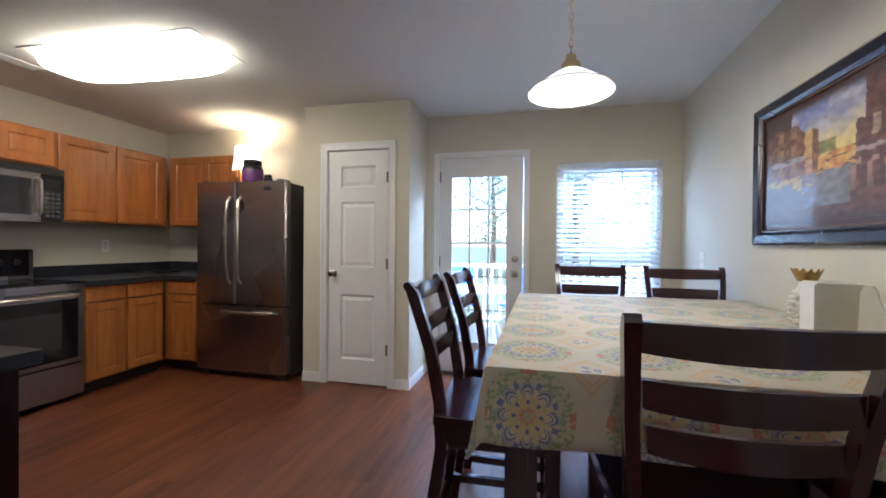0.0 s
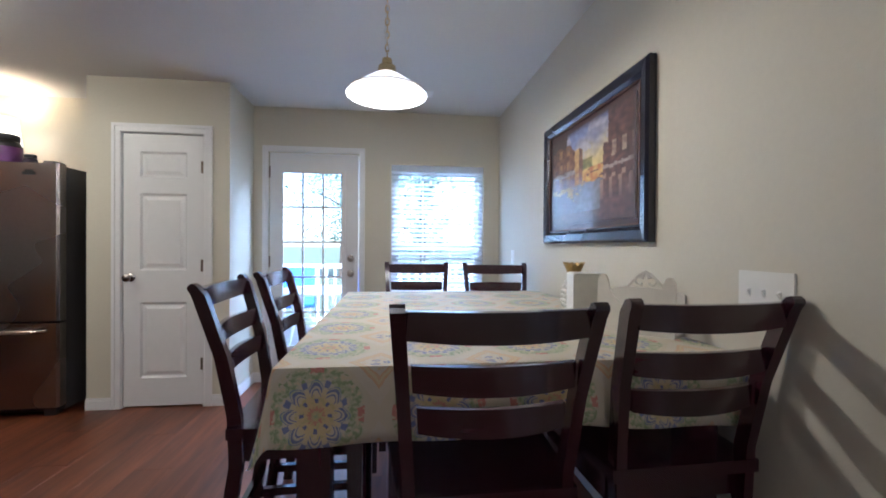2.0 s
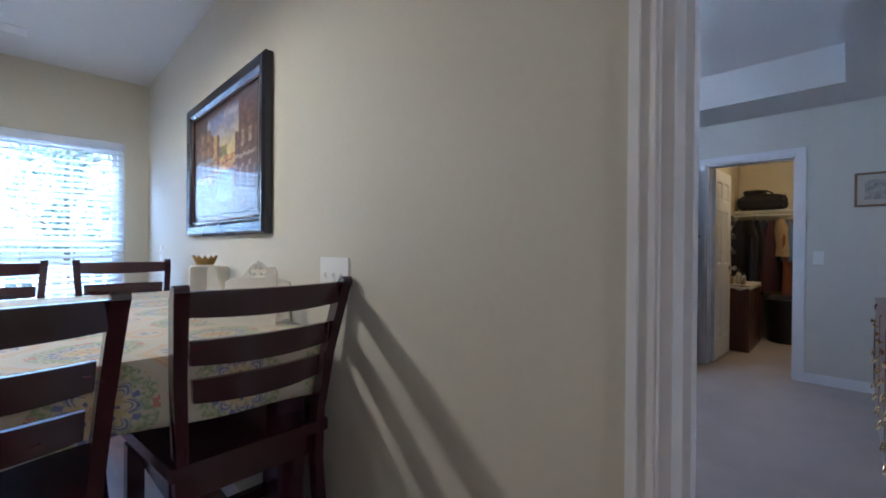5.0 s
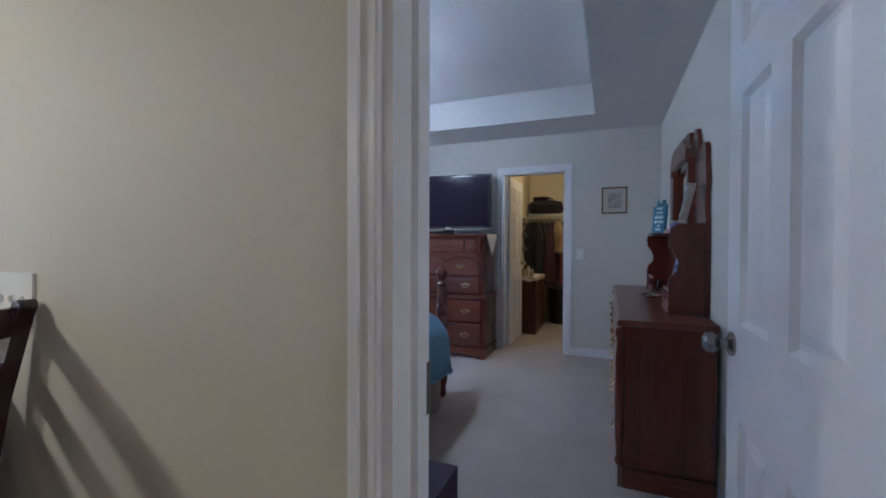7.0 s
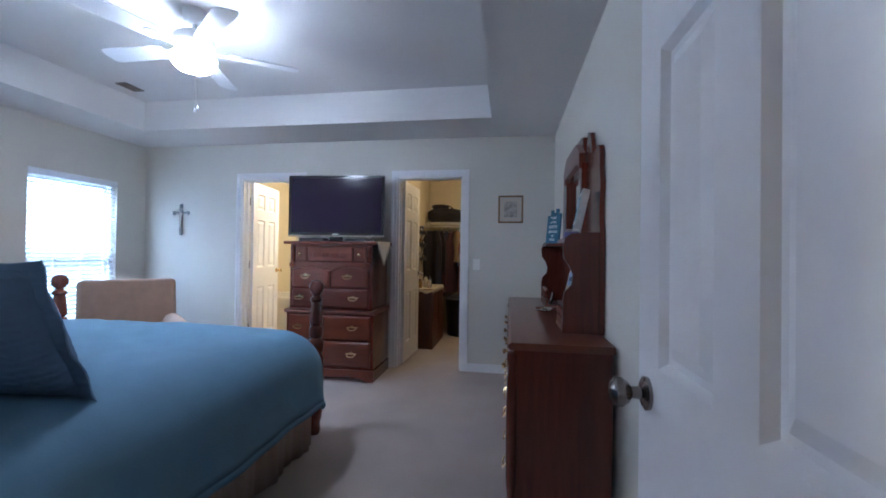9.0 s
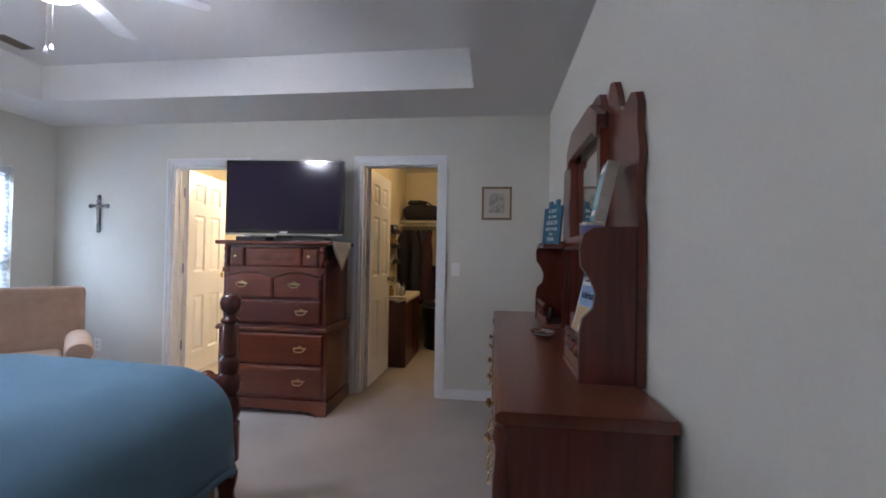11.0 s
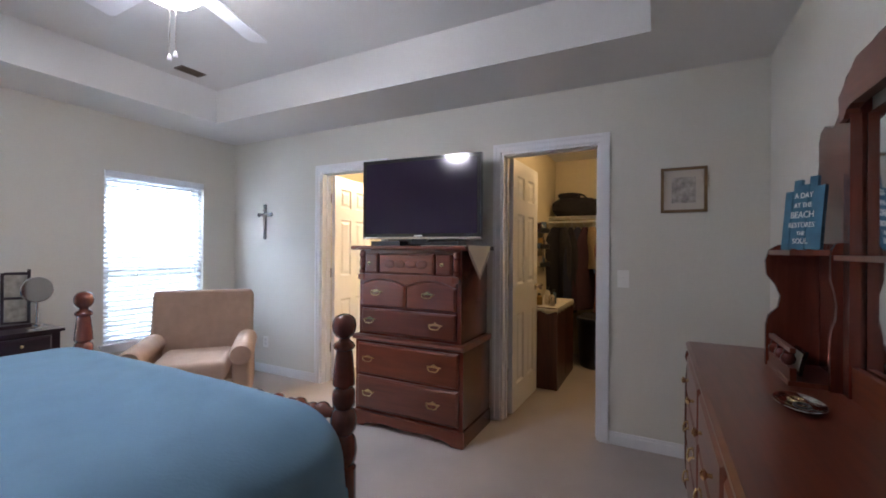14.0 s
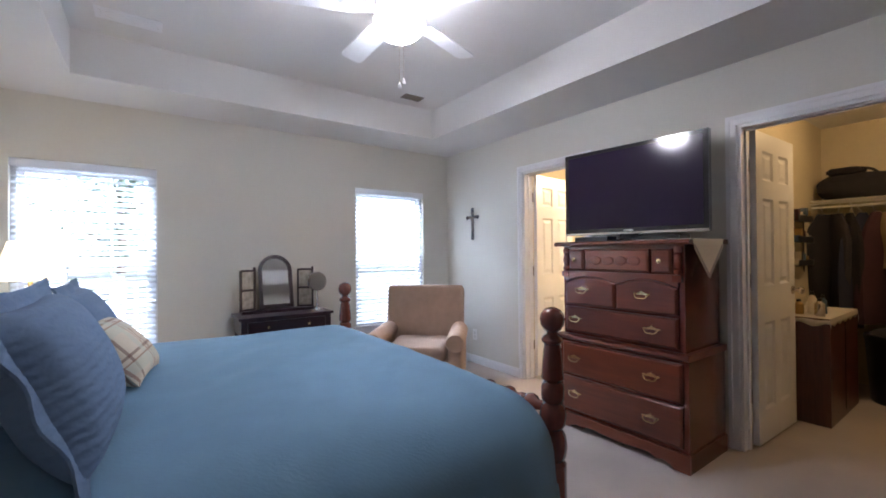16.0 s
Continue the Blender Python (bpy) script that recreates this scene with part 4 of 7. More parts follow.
for s in (-1, 1):
    heart = [(s * 0.062, 0.041, 0.134), (s * 0.045, 0.041, 0.150), (s * 0.018, 0.041, 0.172), (0.0, 0.041, 0.182)]
    heart += [(s * (0.022 - 0.014 * math.cos(a)), 0.041, 0.152 + 0.013 * math.sin(a)) for a in np.linspace(0.6, 5.6, 12)]
    part("scroll", tube(heart, 0.005, 7), CERAMIC, rack, smooth=True)


def ceiling_vent(m, w, d, label, mat=TRIM):
    v = thing("ceiling_vent", label, "vent", at=m)
    part("frame", boxes((-w, -d, -0.006, w, -d + 0.014, 0), (-w, d - 0.014, -0.006, w, d, 0), (-w, -d + 0.014, -0.006, -w + 0.014, d - 0.014, 0), (w - 0.014, -d + 0.014, -0.006, w, d - 0.014, 0)), mat, v)
    # flat black sheet painted in for the shade behind the louvres; no duct is cut
    part("duct_opening", boxes((-w + 0.014, -d + 0.014, -0.0012, w - 0.014, d - 0.014, 0)), BLACK, v)
    k = 5
    for i in range(k):
        y = -d + 0.014 + (2 * d - 0.028) * (i + 0.5) / k
        part("louvre", prism([(y - 0.006, -0.0015), (y + 0.004, -0.007), (y + 0.006, -0.007), (y - 0.004, -0.0015)], "x", -w + 0.014, w - 0.014), mat, v)
    return v


ceiling_vent(pose(0.50, 3.93, H - 0.001), 0.13, 0.06, "white slatted ceiling vent")
ceiling_vent(pose(-3.31, 2.65, H - 0.001, 0, 0, 90), 0.13, 0.06, "white slatted kitchen ceiling vent")

# ---- back door with glazing ----
bd = thing("door_back", "white back door with a gridded glass panel, closed", "door")
bd["kind"] = "structure"
dx0, dx1, dy0, dy1 = -0.777, 0.0, YN + 0.012, YN + 0.056
gx0, gx1, gz0, gz1 = -0.672, -0.135, 0.30, 1.875
part("slab", boxes((dx0, dy0, 0.02, gx0, dy1, 2.04), (gx1, dy0, 0.02, dx1, dy1, 2.04), (gx0, dy0, 0.02, gx1, dy1, gz0), (gx0, dy0, gz1, gx1, dy1, 2.04)), DOOR, bd)
part("glazing_frame", boxes((gx0 - 0.02, dy0 - 0.010, gz0 - 0.02, gx0 + 0.012, dy0 - 0.001, gz1 + 0.02), (gx1 - 0.012, dy0 - 0.010, gz0 - 0.02, gx1 + 0.02, dy0 - 0.001, gz1 + 0.02), (gx0 + 0.012, dy0 - 0.010, gz1 - 0.012, gx1 - 0.012, dy0 - 0.001, gz1 + 0.02), (gx0 + 0.012, dy0 - 0.010, gz0 - 0.02, gx1 - 0.012, dy0 - 0.001, gz0 + 0.012)), DOOR, bd, edge=0.003)
g = part("pane", boxes((gx0, dy0 + 0.018, gz0, gx1, dy0 + 0.022, gz1)), GLASS, bd)
g.visible_shadow = False
for k in (1, 2):
    x = gx0 + (gx1 - gx0) * k / 3
    part("muntin", boxes((x - 0.009, dy0 + 0.004, gz0, x + 0.009, dy0 + 0.016, gz1)), VINYL, bd)
for k in range(1, 5):
    z = gz0 + (gz1 - gz0) * k / 5
    part("muntin", boxes((gx0, dy0 + 0.003, z - 0.009, gx1, dy0 + 0.017, z + 0.009)), VINYL, bd)
for z, rr, dd in ((0.962, 0.026, 0.055), (1.10, 0.024, 0.022)):
    prof = [(0.031, 0), (0.031, 0.006), (0.014, 0.012), (0.013, dd * 0.5), (rr, dd * 0.7), (rr, dd), (0.006, dd + 0.006)]
    part("door_knob" if dd > 0.03 else "deadbolt", lathe(prof, 20, (-0.068, dy0, z), turn=Matrix.Rotation(radians(90), 4, "X")), NICKEL, bd, smooth=True)
for z in (0.22, 1.02, 1.82):
    part("hinge", tube([(dx0 - 0.002, dy0 - 0.004, z), (dx0 - 0.002, dy0 - 0.004, z + 0.10)], 0.007, 8), HINGE, bd)
part("threshold", boxes((dx0, YN - 0.01, 0.0, dx1, YN + 0.10, 0.019)), HINGE, bd)

# ---- kitchen ----
def shaker(w, h, t=0.02, rail=0.055):
    """A framed cabinet door with a sunk panel, front at y = 0, facing -y."""
    bm = bmesh.new()
    f = [bm.verts.new((x, 0, z)) for x, z in ((0, 0), (w, 0), (w, h), (0, h))]
    b = [bm.verts.new((x, t, z)) for x, z in ((0, 0), (w, 0), (w, h), (0, h))]
    front = bm.faces.new(f)
    bm.faces.new(b[::-1])
    for i in range(4):
        bm.faces.new((f[i], b[i], b[(i + 1) % 4], f[(i + 1) % 4]))
    bm.normal_update()
    r = min(rail, w * 0.3, h * 0.28)
    for thick, depth in ((0.006, 0.003), (r, 0.0), (0.010, -0.009), (0.006, 0.0), (0.018, 0.004)):
        bmesh.ops.inset_individual(bm, faces=[front], thickness=thick, depth=depth, use_even_offset=True)
    return bm


def cabinet(name, m, w, d, h, fronts, label, group):
    """A cabinet unit: carcass and framed fronts (x0, x1, z0, z1)."""
    c = thing(name, label, "cabinet", group, m)
    z0 = 0.10 if name == "base_cabinet" else 0.0
    part("body", boxes((0, 0.022, z0, w, d, h)), OAK, c)
    if z0:
        part("plinth", boxes((0, 0.085, 0, w, d, z0)), BLACK, c, "dark recessed toe kick")
    for x0, x1, a, b in fronts:
        o = part("drawer_front" if b - a < 0.2 else "door", shaker(x1 - x0, b - a), OAK, c)
        o.location = (x0, 0, a)
    return c


UP, LOW = "oak wall cabinets", "oak base cabinets"
fx = -3.62
cabinet("wall_cabinet", pose(fx, 2.345, 1.815, 0, 0, 90), 0.745, 0.32, 0.29, [(0.01, 0.368, 0.01, 0.28), (0.377, 0.735, 0.01, 0.28)], "honey oak wall cabinet above the microwave", UP)
cabinet("wall_cabinet", pose(fx, 3.094, 1.392, 0, 0, 90), 1.018, 0.32, 0.713, [(0.015, 0.475, 0.012, 0.70), (0.488, 0.95, 0.012, 0.70)], "honey oak wall cabinet with two framed doors", UP)
cabinet("wall_cabinet", pose(-3.612, 4.10, 1.392), 0.86, 0.32, 0.713, [(0.045, 0.425, 0.012, 0.70), (0.44, 0.845, 0.012, 0.70)], "honey oak wall cabinet with two framed doors", UP)
cabinet("wall_cabinet", pose(fx, 1.55, 1.392, 0, 0, 90), 0.79, 0.32, 0.713, [(0.01, 0.39, 0.012, 0.70), (0.40, 0.78, 0.012, 0.70)], "honey oak wall cabinet with two framed doors", UP)
bx = -3.33
cabinet("base_cabinet", pose(bx, 3.10, 0, 0, 0, 90), 0.335, 0.61, 0.873, [(0.008, 0.327, 0.745, 0.862), (0.008, 0.327, 0.115, 0.73)], "honey oak base cabinet with a drawer and door", LOW)
cabinet("base_cabinet", pose(bx, 3.437, 0, 0, 0, 90), 0.37, 0.61, 0.873, [(0.008, 0.345, 0.745, 0.862), (0.008, 0.345, 0.115, 0.73)], "honey oak base cabinet with a drawer and door", LOW)
cabinet("base_cabinet", pose(-3.352, 3.81, 0), 0.39, 0.61, 0.873, [(0.055, 0.375, 0.745, 0.862), (0.055, 0.375, 0.115, 0.73)], "honey oak base cabinet with a drawer and door", LOW)
cabinet("base_cabinet", pose(bx, 1.55, 0, 0, 0, 90), 0.77, 0.61, 0.873, [(0.008, 0.38, 0.745, 0.862), (0.39, 0.762, 0.745, 0.862), (0.008, 0.38, 0.115, 0.73), (0.39, 0.762, 0.115, 0.73)], "honey oak base cabinet with drawers and doors", LOW)
top = thing("countertop", "dark speckled laminate countertop with a low splash", "countertop")
part("slab", prism([(-3.945, 3.098), (-3.305, 3.098), (-3.305, 3.785), (-2.965, 3.785), (-2.965, 4.425), (-3.945, 4.425)], "z", 0.875, 0.915), COUNTER, top, edge=0.006)
part("splash", boxes((-3.945, 3.10, 0.9155, -3.925, 4.405, 1.015), (-3.945, 4.405, 0.9155, -2.965, 4.425, 1.015)), COUNTER, top)
tagged(part("countertop", boxes((-3.945, 1.55, 0.875, -3.305, 2.318, 0.915)), COUNTER, edge=0.006), "dark speckled laminate countertop beside the range", "countertop")
isle = thing("kitchen_island", "kitchen island, shade put into its dark wood colour, with a dark laminate top", "island")
# oak in shade: the shade is put into the colour by using the dark wood
part("body", boxes((-2.55, 0.62, 0.0, -1.262, 1.452, 0.874)), MAHOGANY, isle, edge=0.003)
part("worktop", boxes((-2.60, 0.58, 0.875, -1.225, 1.487, 0.915)), COUNTER, isle, edge=0.008)
plate = tagged(part("serving_tray", lathe([(0.10, 0), (0.13, 0.004), (0.165, 0.016), (0.163, 0.019), (0.128, 0.008), (0.002, 0.006)], 28, (-3.63, 4.10, 0.916)), BLACK_GLASS, smooth=True), "flat dark glass tray on the counter", "tray")

fr = thing("refrigerator", "stainless steel french-door refrigerator with bottom freezer", "refrigerator", at=pose(-2.955, 3.79, 0))
fw, fh = 0.945, 1.78
part("body", boxes((0.004, 0.072, 0.03, fw - 0.004, 0.632, fh - 0.015)), STEEL_SIDE, fr, "dark grey cabinet sides", edge=0.004)
for x0, x1 in ((0.0, 0.423), (0.431, fw)):
    part("door", prism([(x0, 0.07), (x0, 0.014), (x0 + 0.014, 0.0), (x1 - 0.014, 0.0), (x1, 0.014), (x1, 0.07)], "z", 0.672, fh), STEEL, fr, "brushed stainless door", smooth=True)
part("freezer_drawer", prism([(0, 0.07), (0, 0.014), (0.014, 0), (fw - 0.014, 0), (fw, 0.014), (fw, 0.07)], "z", 0.065, 0.658), STEEL, fr, "brushed stainless freezer drawer", smooth=True)
for x in (0.372, 0.482):
    s = -1 if x < 0.42 else 1
    pts = [(x, 0.0, 0.86), (x, -0.035, 0.90), (x + s * 0.004, -0.052, 1.05), (x + s * 0.006, -0.056, 1.25), (x + s * 0.004, -0.052, 1.45), (x, -0.035, 1.60), (x, 0.0, 1.64)]
    part("handle", tube(pts, 0.0135, 10), NICKEL, fr, "curved bar handle", True)
part("handle", tube([(0.29, 0.0, 0.602), (0.31, -0.04, 0.605), (0.50, -0.052, 0.606), (0.84, -0.04, 0.605), (0.86, 0.0, 0.602)], 0.0125, 10), NICKEL, fr, "bar handle", True)
part("badge", boxes((0.72, -0.004, 1.695, 0.80, 0.001, 1.715), (0.735, -0.004, 1.715, 0.785, 0.001, 1.73)), BLACK, fr, "small dark badge")
for x in (0.05, fw - 0.11):
    part("hinge_cover", boxes((x, 0.02, fh + 0.001, x + 0.06, 0.13, fh + 0.018)), STEEL_SIDE, fr, edge=0.004)
    part("foot", boxes((x, 0.03, 0.0, x + 0.07, 0.10, 0.064)), STEEL_SIDE, fr)
part("grille", boxes((0.13, 0.075, 0.012, fw - 0.13, 0.09, 0.06)), BLACK, fr)

FT = fh - 0.014
tub = thing("supplement_tub", "large black plastic tub with a purple label", "tub", at=pose(-2.46, 3.93, FT))
part("jar", lathe([(0.085, 0), (0.092, 0.01), (0.092, 0.15), (0.080, 0.175), (0.072, 0.182)], 26), BLACK, tub, smooth=True)
part("label_band", lathe([(0.0925, 0.03), (0.0932, 0.032), (0.0932, 0.138), (0.0925, 0.14)], 26), material("purple_label", (0.12, 0.035, 0.16), 0.4, vary=0.35, grain=18), tub, "purple printed label", True)
part("cap", lathe([(0.078, 0.183), (0.080, 0.186), (0.080, 0.225), (0.074, 0.231)], 26), BLACK, tub, smooth=True)
jar2 = thing("small_jar", "small dark supplement jar with a black lid", "jar", at=pose(-2.28, 3.91, FT))
part("jar", lathe([(0.036, 0), (0.040, 0.005), (0.040, 0.055), (0.032, 0.062)], 20), material("dark_violet_plastic", (0.03, 0.02, 0.04), 0.3), jar2, smooth=True)
part("cap", lathe([(0.034, 0.063), (0.035, 0.064), (0.035, 0.086), (0.031, 0.089)], 20), BLACK, jar2, smooth=True)
fl = thing("table_lamp", "table lamp with a white drum shade, lit", "lamp", at=pose(-2.735, 4.20, FT))
part("base", lathe([(0.06, 0), (0.062, 0.012), (0.02, 0.03), (0.035, 0.08), (0.018, 0.14), (0.012, 0.20)], 20), BRASS, fl, smooth=True)
bm = bmesh.new()
rings = [[bm.verts.new((r * math.cos(2 * math.pi * i / 32), r * math.sin(2 * math.pi * i / 32), z)) for i in range(32)] for r, z in ((0.138, 0.185), (0.112, 0.425), (0.109, 0.425), (0.135, 0.185))]
for a, b in zip(rings, rings[1:] + rings[:1]):
    for i in range(32):
        bm.faces.new((a[i], a[(i + 1) % 32], b[(i + 1) % 32], b[i]))
part("shade", bm, glowing("lit_fabric_shade", (1.0, 0.82, 0.55), 0.9), fl, "lit white fabric shade", True)

rg = thing("range", "stainless steel electric range with black glass", "stove", at=pose(-3.33, 2.325, 0, 0, 0, 90))
part("body", boxes((0, 0.03, 0.03, 0.765, 0.615, 0.905)), STEEL_SIDE, rg)
part("oven_door", boxes((0.004, -0.012, 0.30, 0.761, 0.028, 0.842)), STEEL, rg, "stainless oven door", edge=0.006)
part("oven_window", boxes((0.05, -0.016, 0.335, 0.715, -0.0125, 0.79)), BLACK_GLASS, rg, "dark glass oven window", edge=0.001)
part("inner_window", boxes((0.16, -0.0185, 0.42, 0.60, -0.0165, 0.70)), material("oven_glass_grey", (0.03, 0.03, 0.035), 0.15), rg)
part("drawer", boxes((0.004, -0.010, 0.05, 0.761, 0.028, 0.288)), STEEL, rg, "stainless warming drawer", edge=0.006)
part("control_panel", boxes((0.0, -0.006, 0.852, 0.765, 0.028, 0.905)), STEEL, rg, edge=0.004)
part("handle", tube([(0.06, -0.012, 0.815), (0.075, -0.05, 0.818), (0.38, -0.058, 0.82), (0.69, -0.05, 0.818), (0.705, -0.012, 0.815)], 0.013, 10), NICKEL, rg, "bar handle", True)
part("cooktop", boxes((-0.002, -0.012, 0.906, 0.767, 0.54, 0.918)), BLACK_GLASS, rg, "black glass cooktop", edge=0.003)
part("backguard", boxes((0.0, 0.545, 0.906, 0.765, 0.615, 1.16)), BLACK_GLASS, rg, "black back panel with controls", edge=0.008)
part("backguard_trim", boxes((0.735, 0.535, 0.92, 0.764, 0.544, 1.15), (0.0, 0.535, 0.92, 0.735, 0.544, 0.95)), STEEL, rg)
for k in range(4):
    x = 0.10 + 0.10 * k + (0.26 if k > 1 else 0)
    part("knob", lathe([(0.022, 0), (0.020, 0.018), (0.016, 0.020)], 16, (x, 0.545, 1.06), turn=Matrix.Rotation(radians(90), 4, "X")), BLACK, rg, smooth=True)

mw = thing("microwave", "stainless over-range microwave with a dark window", "microwave", at=pose(-3.545, 2.345, 1.375, 0, 0, 90))
part("body", boxes((0, 0.03, 0.0, 0.755, 0.40, 0.42)), STEEL_SIDE, mw)
part("vent_top", boxes((0, 0.0, 0.372, 0.755, 0.03, 0.42)), BLACK, mw, "black vent strip", edge=0.004)
part("door", boxes((0.0, 0.0, 0.0, 0.595, 0.028, 0.368)), STEEL, mw, "stainless door", edge=0.005)
part("window", boxes((0.05, -0.004, 0.05, 0.535, -0.001, 0.32)), BLACK_GLASS, mw)
part("handle", tube([(0.575, 0.0, 0.05), (0.575, -0.035, 0.07), (0.575, -0.042, 0.19), (0.575, -0.035, 0.31), (0.575, 0.0, 0.33)], 0.011, 10), NICKEL, mw, smooth=True)
part("control_panel", boxes((0.598, 0.0, 0.0, 0.755, 0.028, 0.368)), BLACK_GLASS, mw, edge=0.004)
for r in range(6):
    for k in range(3):
        part("button", boxes((0.625 + 0.037 * k, -0.002, 0.04 + 0.034 * r, 0.652 + 0.037 * k, 0.0, 0.060 + 0.034 * r)), material("button_grey", (0.06, 0.06, 0.065), 0.4) if (r, k) == (0, 0) else bpy.data.materials["button_grey"], mw)
part("display", boxes((0.625, -0.002, 0.275, 0.73, 0.0, 0.325)), BLACK, mw)
switch_plate(pose(-3.949, 3.72, 1.19, 0, 0, 90), 1, "white outlet plate on the kitchen wall", True)
switch_plate(pose(-3.38, YN - 0.001, 1.19), 1, "white outlet plate on the kitchen wall", True)

fx_l = thing("ceiling_light", "long rounded white kitchen ceiling light, lit", "ceiling light", at=pose(-2.42, 2.75, 2.445, 0, 0, 2))
bm = bmesh.new()
rings = []
for sc, z in ((1.0, -0.008), (1.0, -0.03), (0.97, -0.055), (0.90, -0.075), (0.78, -0.085)):
    ring = []
    for i in range(48):
        a = 2 * math.pi * i / 48
        ca, sa = math.cos(a), math.sin(a)
        k = (abs(ca) ** 3.4 + abs(sa) ** 3.4) ** (-1 / 3.4)
        ring.append(bm.verts.new((ca * k * (0.635 - 0.22 * (1 - sc)), sa * k * (0.245 - 0.22 * (1 - sc)), z)))
    rings.append(ring)
for a, b in zip(rings, rings[1:]):
    for i in range(48):
        bm.faces.new((a[i], a[(i + 1) % 48], b[(i + 1) % 48], b[i]))
bm.faces.new(rings[0][::-1])
bm.faces.new(rings[-1])
part("diffuser", bm, glowing("kitchen_diffuser", (1.0, 0.84, 0.54), 3.0), fx_l, "glowing white acrylic cover", True)
part("pan", boxes((-0.64, -0.23, -0.007, 0.64, 0.23, -0.0005)), WHITE_PLASTIC, fx_l)

# ---- bedroom ----
BLUE = material("blue_matelasse", (0.125, 0.240, 0.345), 0.85, vary=0.08, grain=9, stain=1.2, bump=0.10, bump_scale=75)
BLUE_SHAM = material("blue_quilted_sham", (0.120, 0.195, 0.315), 0.85, vary=0.10, grain=12, stain=2, bump=0.3, bump_scale=60)
TAN = material("tan_cotton_skirt", (0.30, 0.235, 0.195), 0.9, vary=0.10, grain=60, bump=0.3, bump_scale=300)
CREAM = material("cream_cotton", (0.62, 0.58, 0.50), 0.9, vary=0.06, grain=30, bump=0.3, bump_scale=200)
BEIGE = material("beige_velour", (0.40, 0.275, 0.205), 0.92, vary=0.14, grain=14, stain=3, bump=0.35, bump_scale=260)


def quilt_lines(m, scale, depth=0.16, way="DIAGONAL", bend=9.0):
    """Fine stitched ribs laid over a cloth's own relief."""
    n, l = m.node_tree.nodes, m.node_tree.links
    co, wave, bp = n.new("ShaderNodeTexCoord"), n.new("ShaderNodeTexWave"), n.new("ShaderNodeBump")
    wave.wave_type, wave.bands_direction = "BANDS", way
    wave.inputs["Scale"].default_value, wave.inputs["Distortion"].default_value, wave.inputs["Detail Scale"].default_value = scale, bend, 1.6
    bp.inputs["Strength"].default_value, bp.inputs["Distance"].default_value = depth, 0.004 + 0.008 * depth
    l.new(co.outputs["Object"], wave.inputs["Vector"])
    l.new(wave.outputs["Fac"], bp.inputs["Height"])
    old = n["Principled BSDF"].inputs["Normal"].links[0].from_socket
    l.new(old, bp.inputs["Normal"])
    l.new(bp.outputs[0], n["Principled BSDF"].inputs["Normal"])


quilt_lines(BLUE, 26, 0.05)
quilt_lines(BLUE_SHAM, 12, 0.32, "Z", 4.0)

bed = thing("bed", "cherry cannonball bed made up with a blue coverlet", "bed", at=pose(0, 0, 0))
PY0, PY1, PX = 1.60, 3.52, 3.815
post = [(0.030, 0.0), (0.040, 0.03), (0.034, 0.07), (0.046, 0.12), (0.050, 0.16), (0.034, 0.20), (0.040, 0.215), (0.052, 0.225), (0.052, 0.40), (0.040, 0.415), (0.050, 0.43), (0.056, 0.47), (0.050, 0.515), (0.036, 0.54), (0.048, 0.555), (0.050, 0.565), (0.056, 0.60), (0.046, 0.635), (0.034, 0.645), (0.044, 0.655), (0.047, 0.675), (0.047, 0.705), (0.044, 0.72), (0.034, 0.73), (0.046, 0.745), (0.043, 0.79), (0.036, 0.86), (0.032, 0.885), (0.042, 0.893), (0.045, 0.903), (0.038, 0.915), (0.024, 0.925), (0.022, 0.935), (0.034, 0.943), (0.046, 0.962), (0.050, 0.985), (0.046, 1.008), (0.034, 1.025), (0.018, 1.033), (0.004, 1.036)]
for x, y in ((3.872, PY0), (3.758, PY1)):
    part("foot_post", lathe(post, 24, (x, y, 0)), CHERRY_Z, bed, "turned cherry post with ball finial", True)
seg = [(0.020, 0.0)]
for k in range(14):
    a = 0.06 + 0.125 * k
    seg += [(0.022, a), (0.036, a + 0.018), (0.040, a + 0.034), (0.034, a + 0.052), (0.020, a + 0.062), (0.028, a + 0.072), (0.030, a + 0.088), (0.022, a + 0.106)]
seg += [(0.022, PY1 - PY0 - 0.045)]
part("foot_rail", lathe(seg, 16, (3.871, PY0 + 0.02, 0.615), turn=Matrix.Rotation(radians(3.4), 4, "Z") @ Matrix.Rotation(radians(-90), 4, "X")), CHERRY, bed, "turned cherry rail with beads", True)
part("foot_board", boxes((PX - 0.017, PY0 + 0.04, 0.26, PX + 0.015, PY1 - 0.04, 0.42)), CHERRY, bed, edge=0.004)
for y in (PY0, PY1):
    part("side_rail", boxes((1.52, y - 0.015, 0.27, PX - 0.04, y + 0.015, 0.40)), CHERRY_X, bed)
for y in (PY0, PY1):
    part("head_leg", boxes((1.47, y - 0.03, 0.0, 1.53, y + 0.03, 0.42)), CHERRY_Z, bed)
part("box_spring", boxes((1.55, PY0 + 0.05, 0.26, 3.58, PY1 - 0.05, 0.46)), CREAM, bed, edge=0.02)
part("mattress", boxes((1.53, PY0 + 0.06, 0.462, 3.56, PY1 - 0.06, 0.700)), CREAM, bed, "cream mattress", edge=0.06)


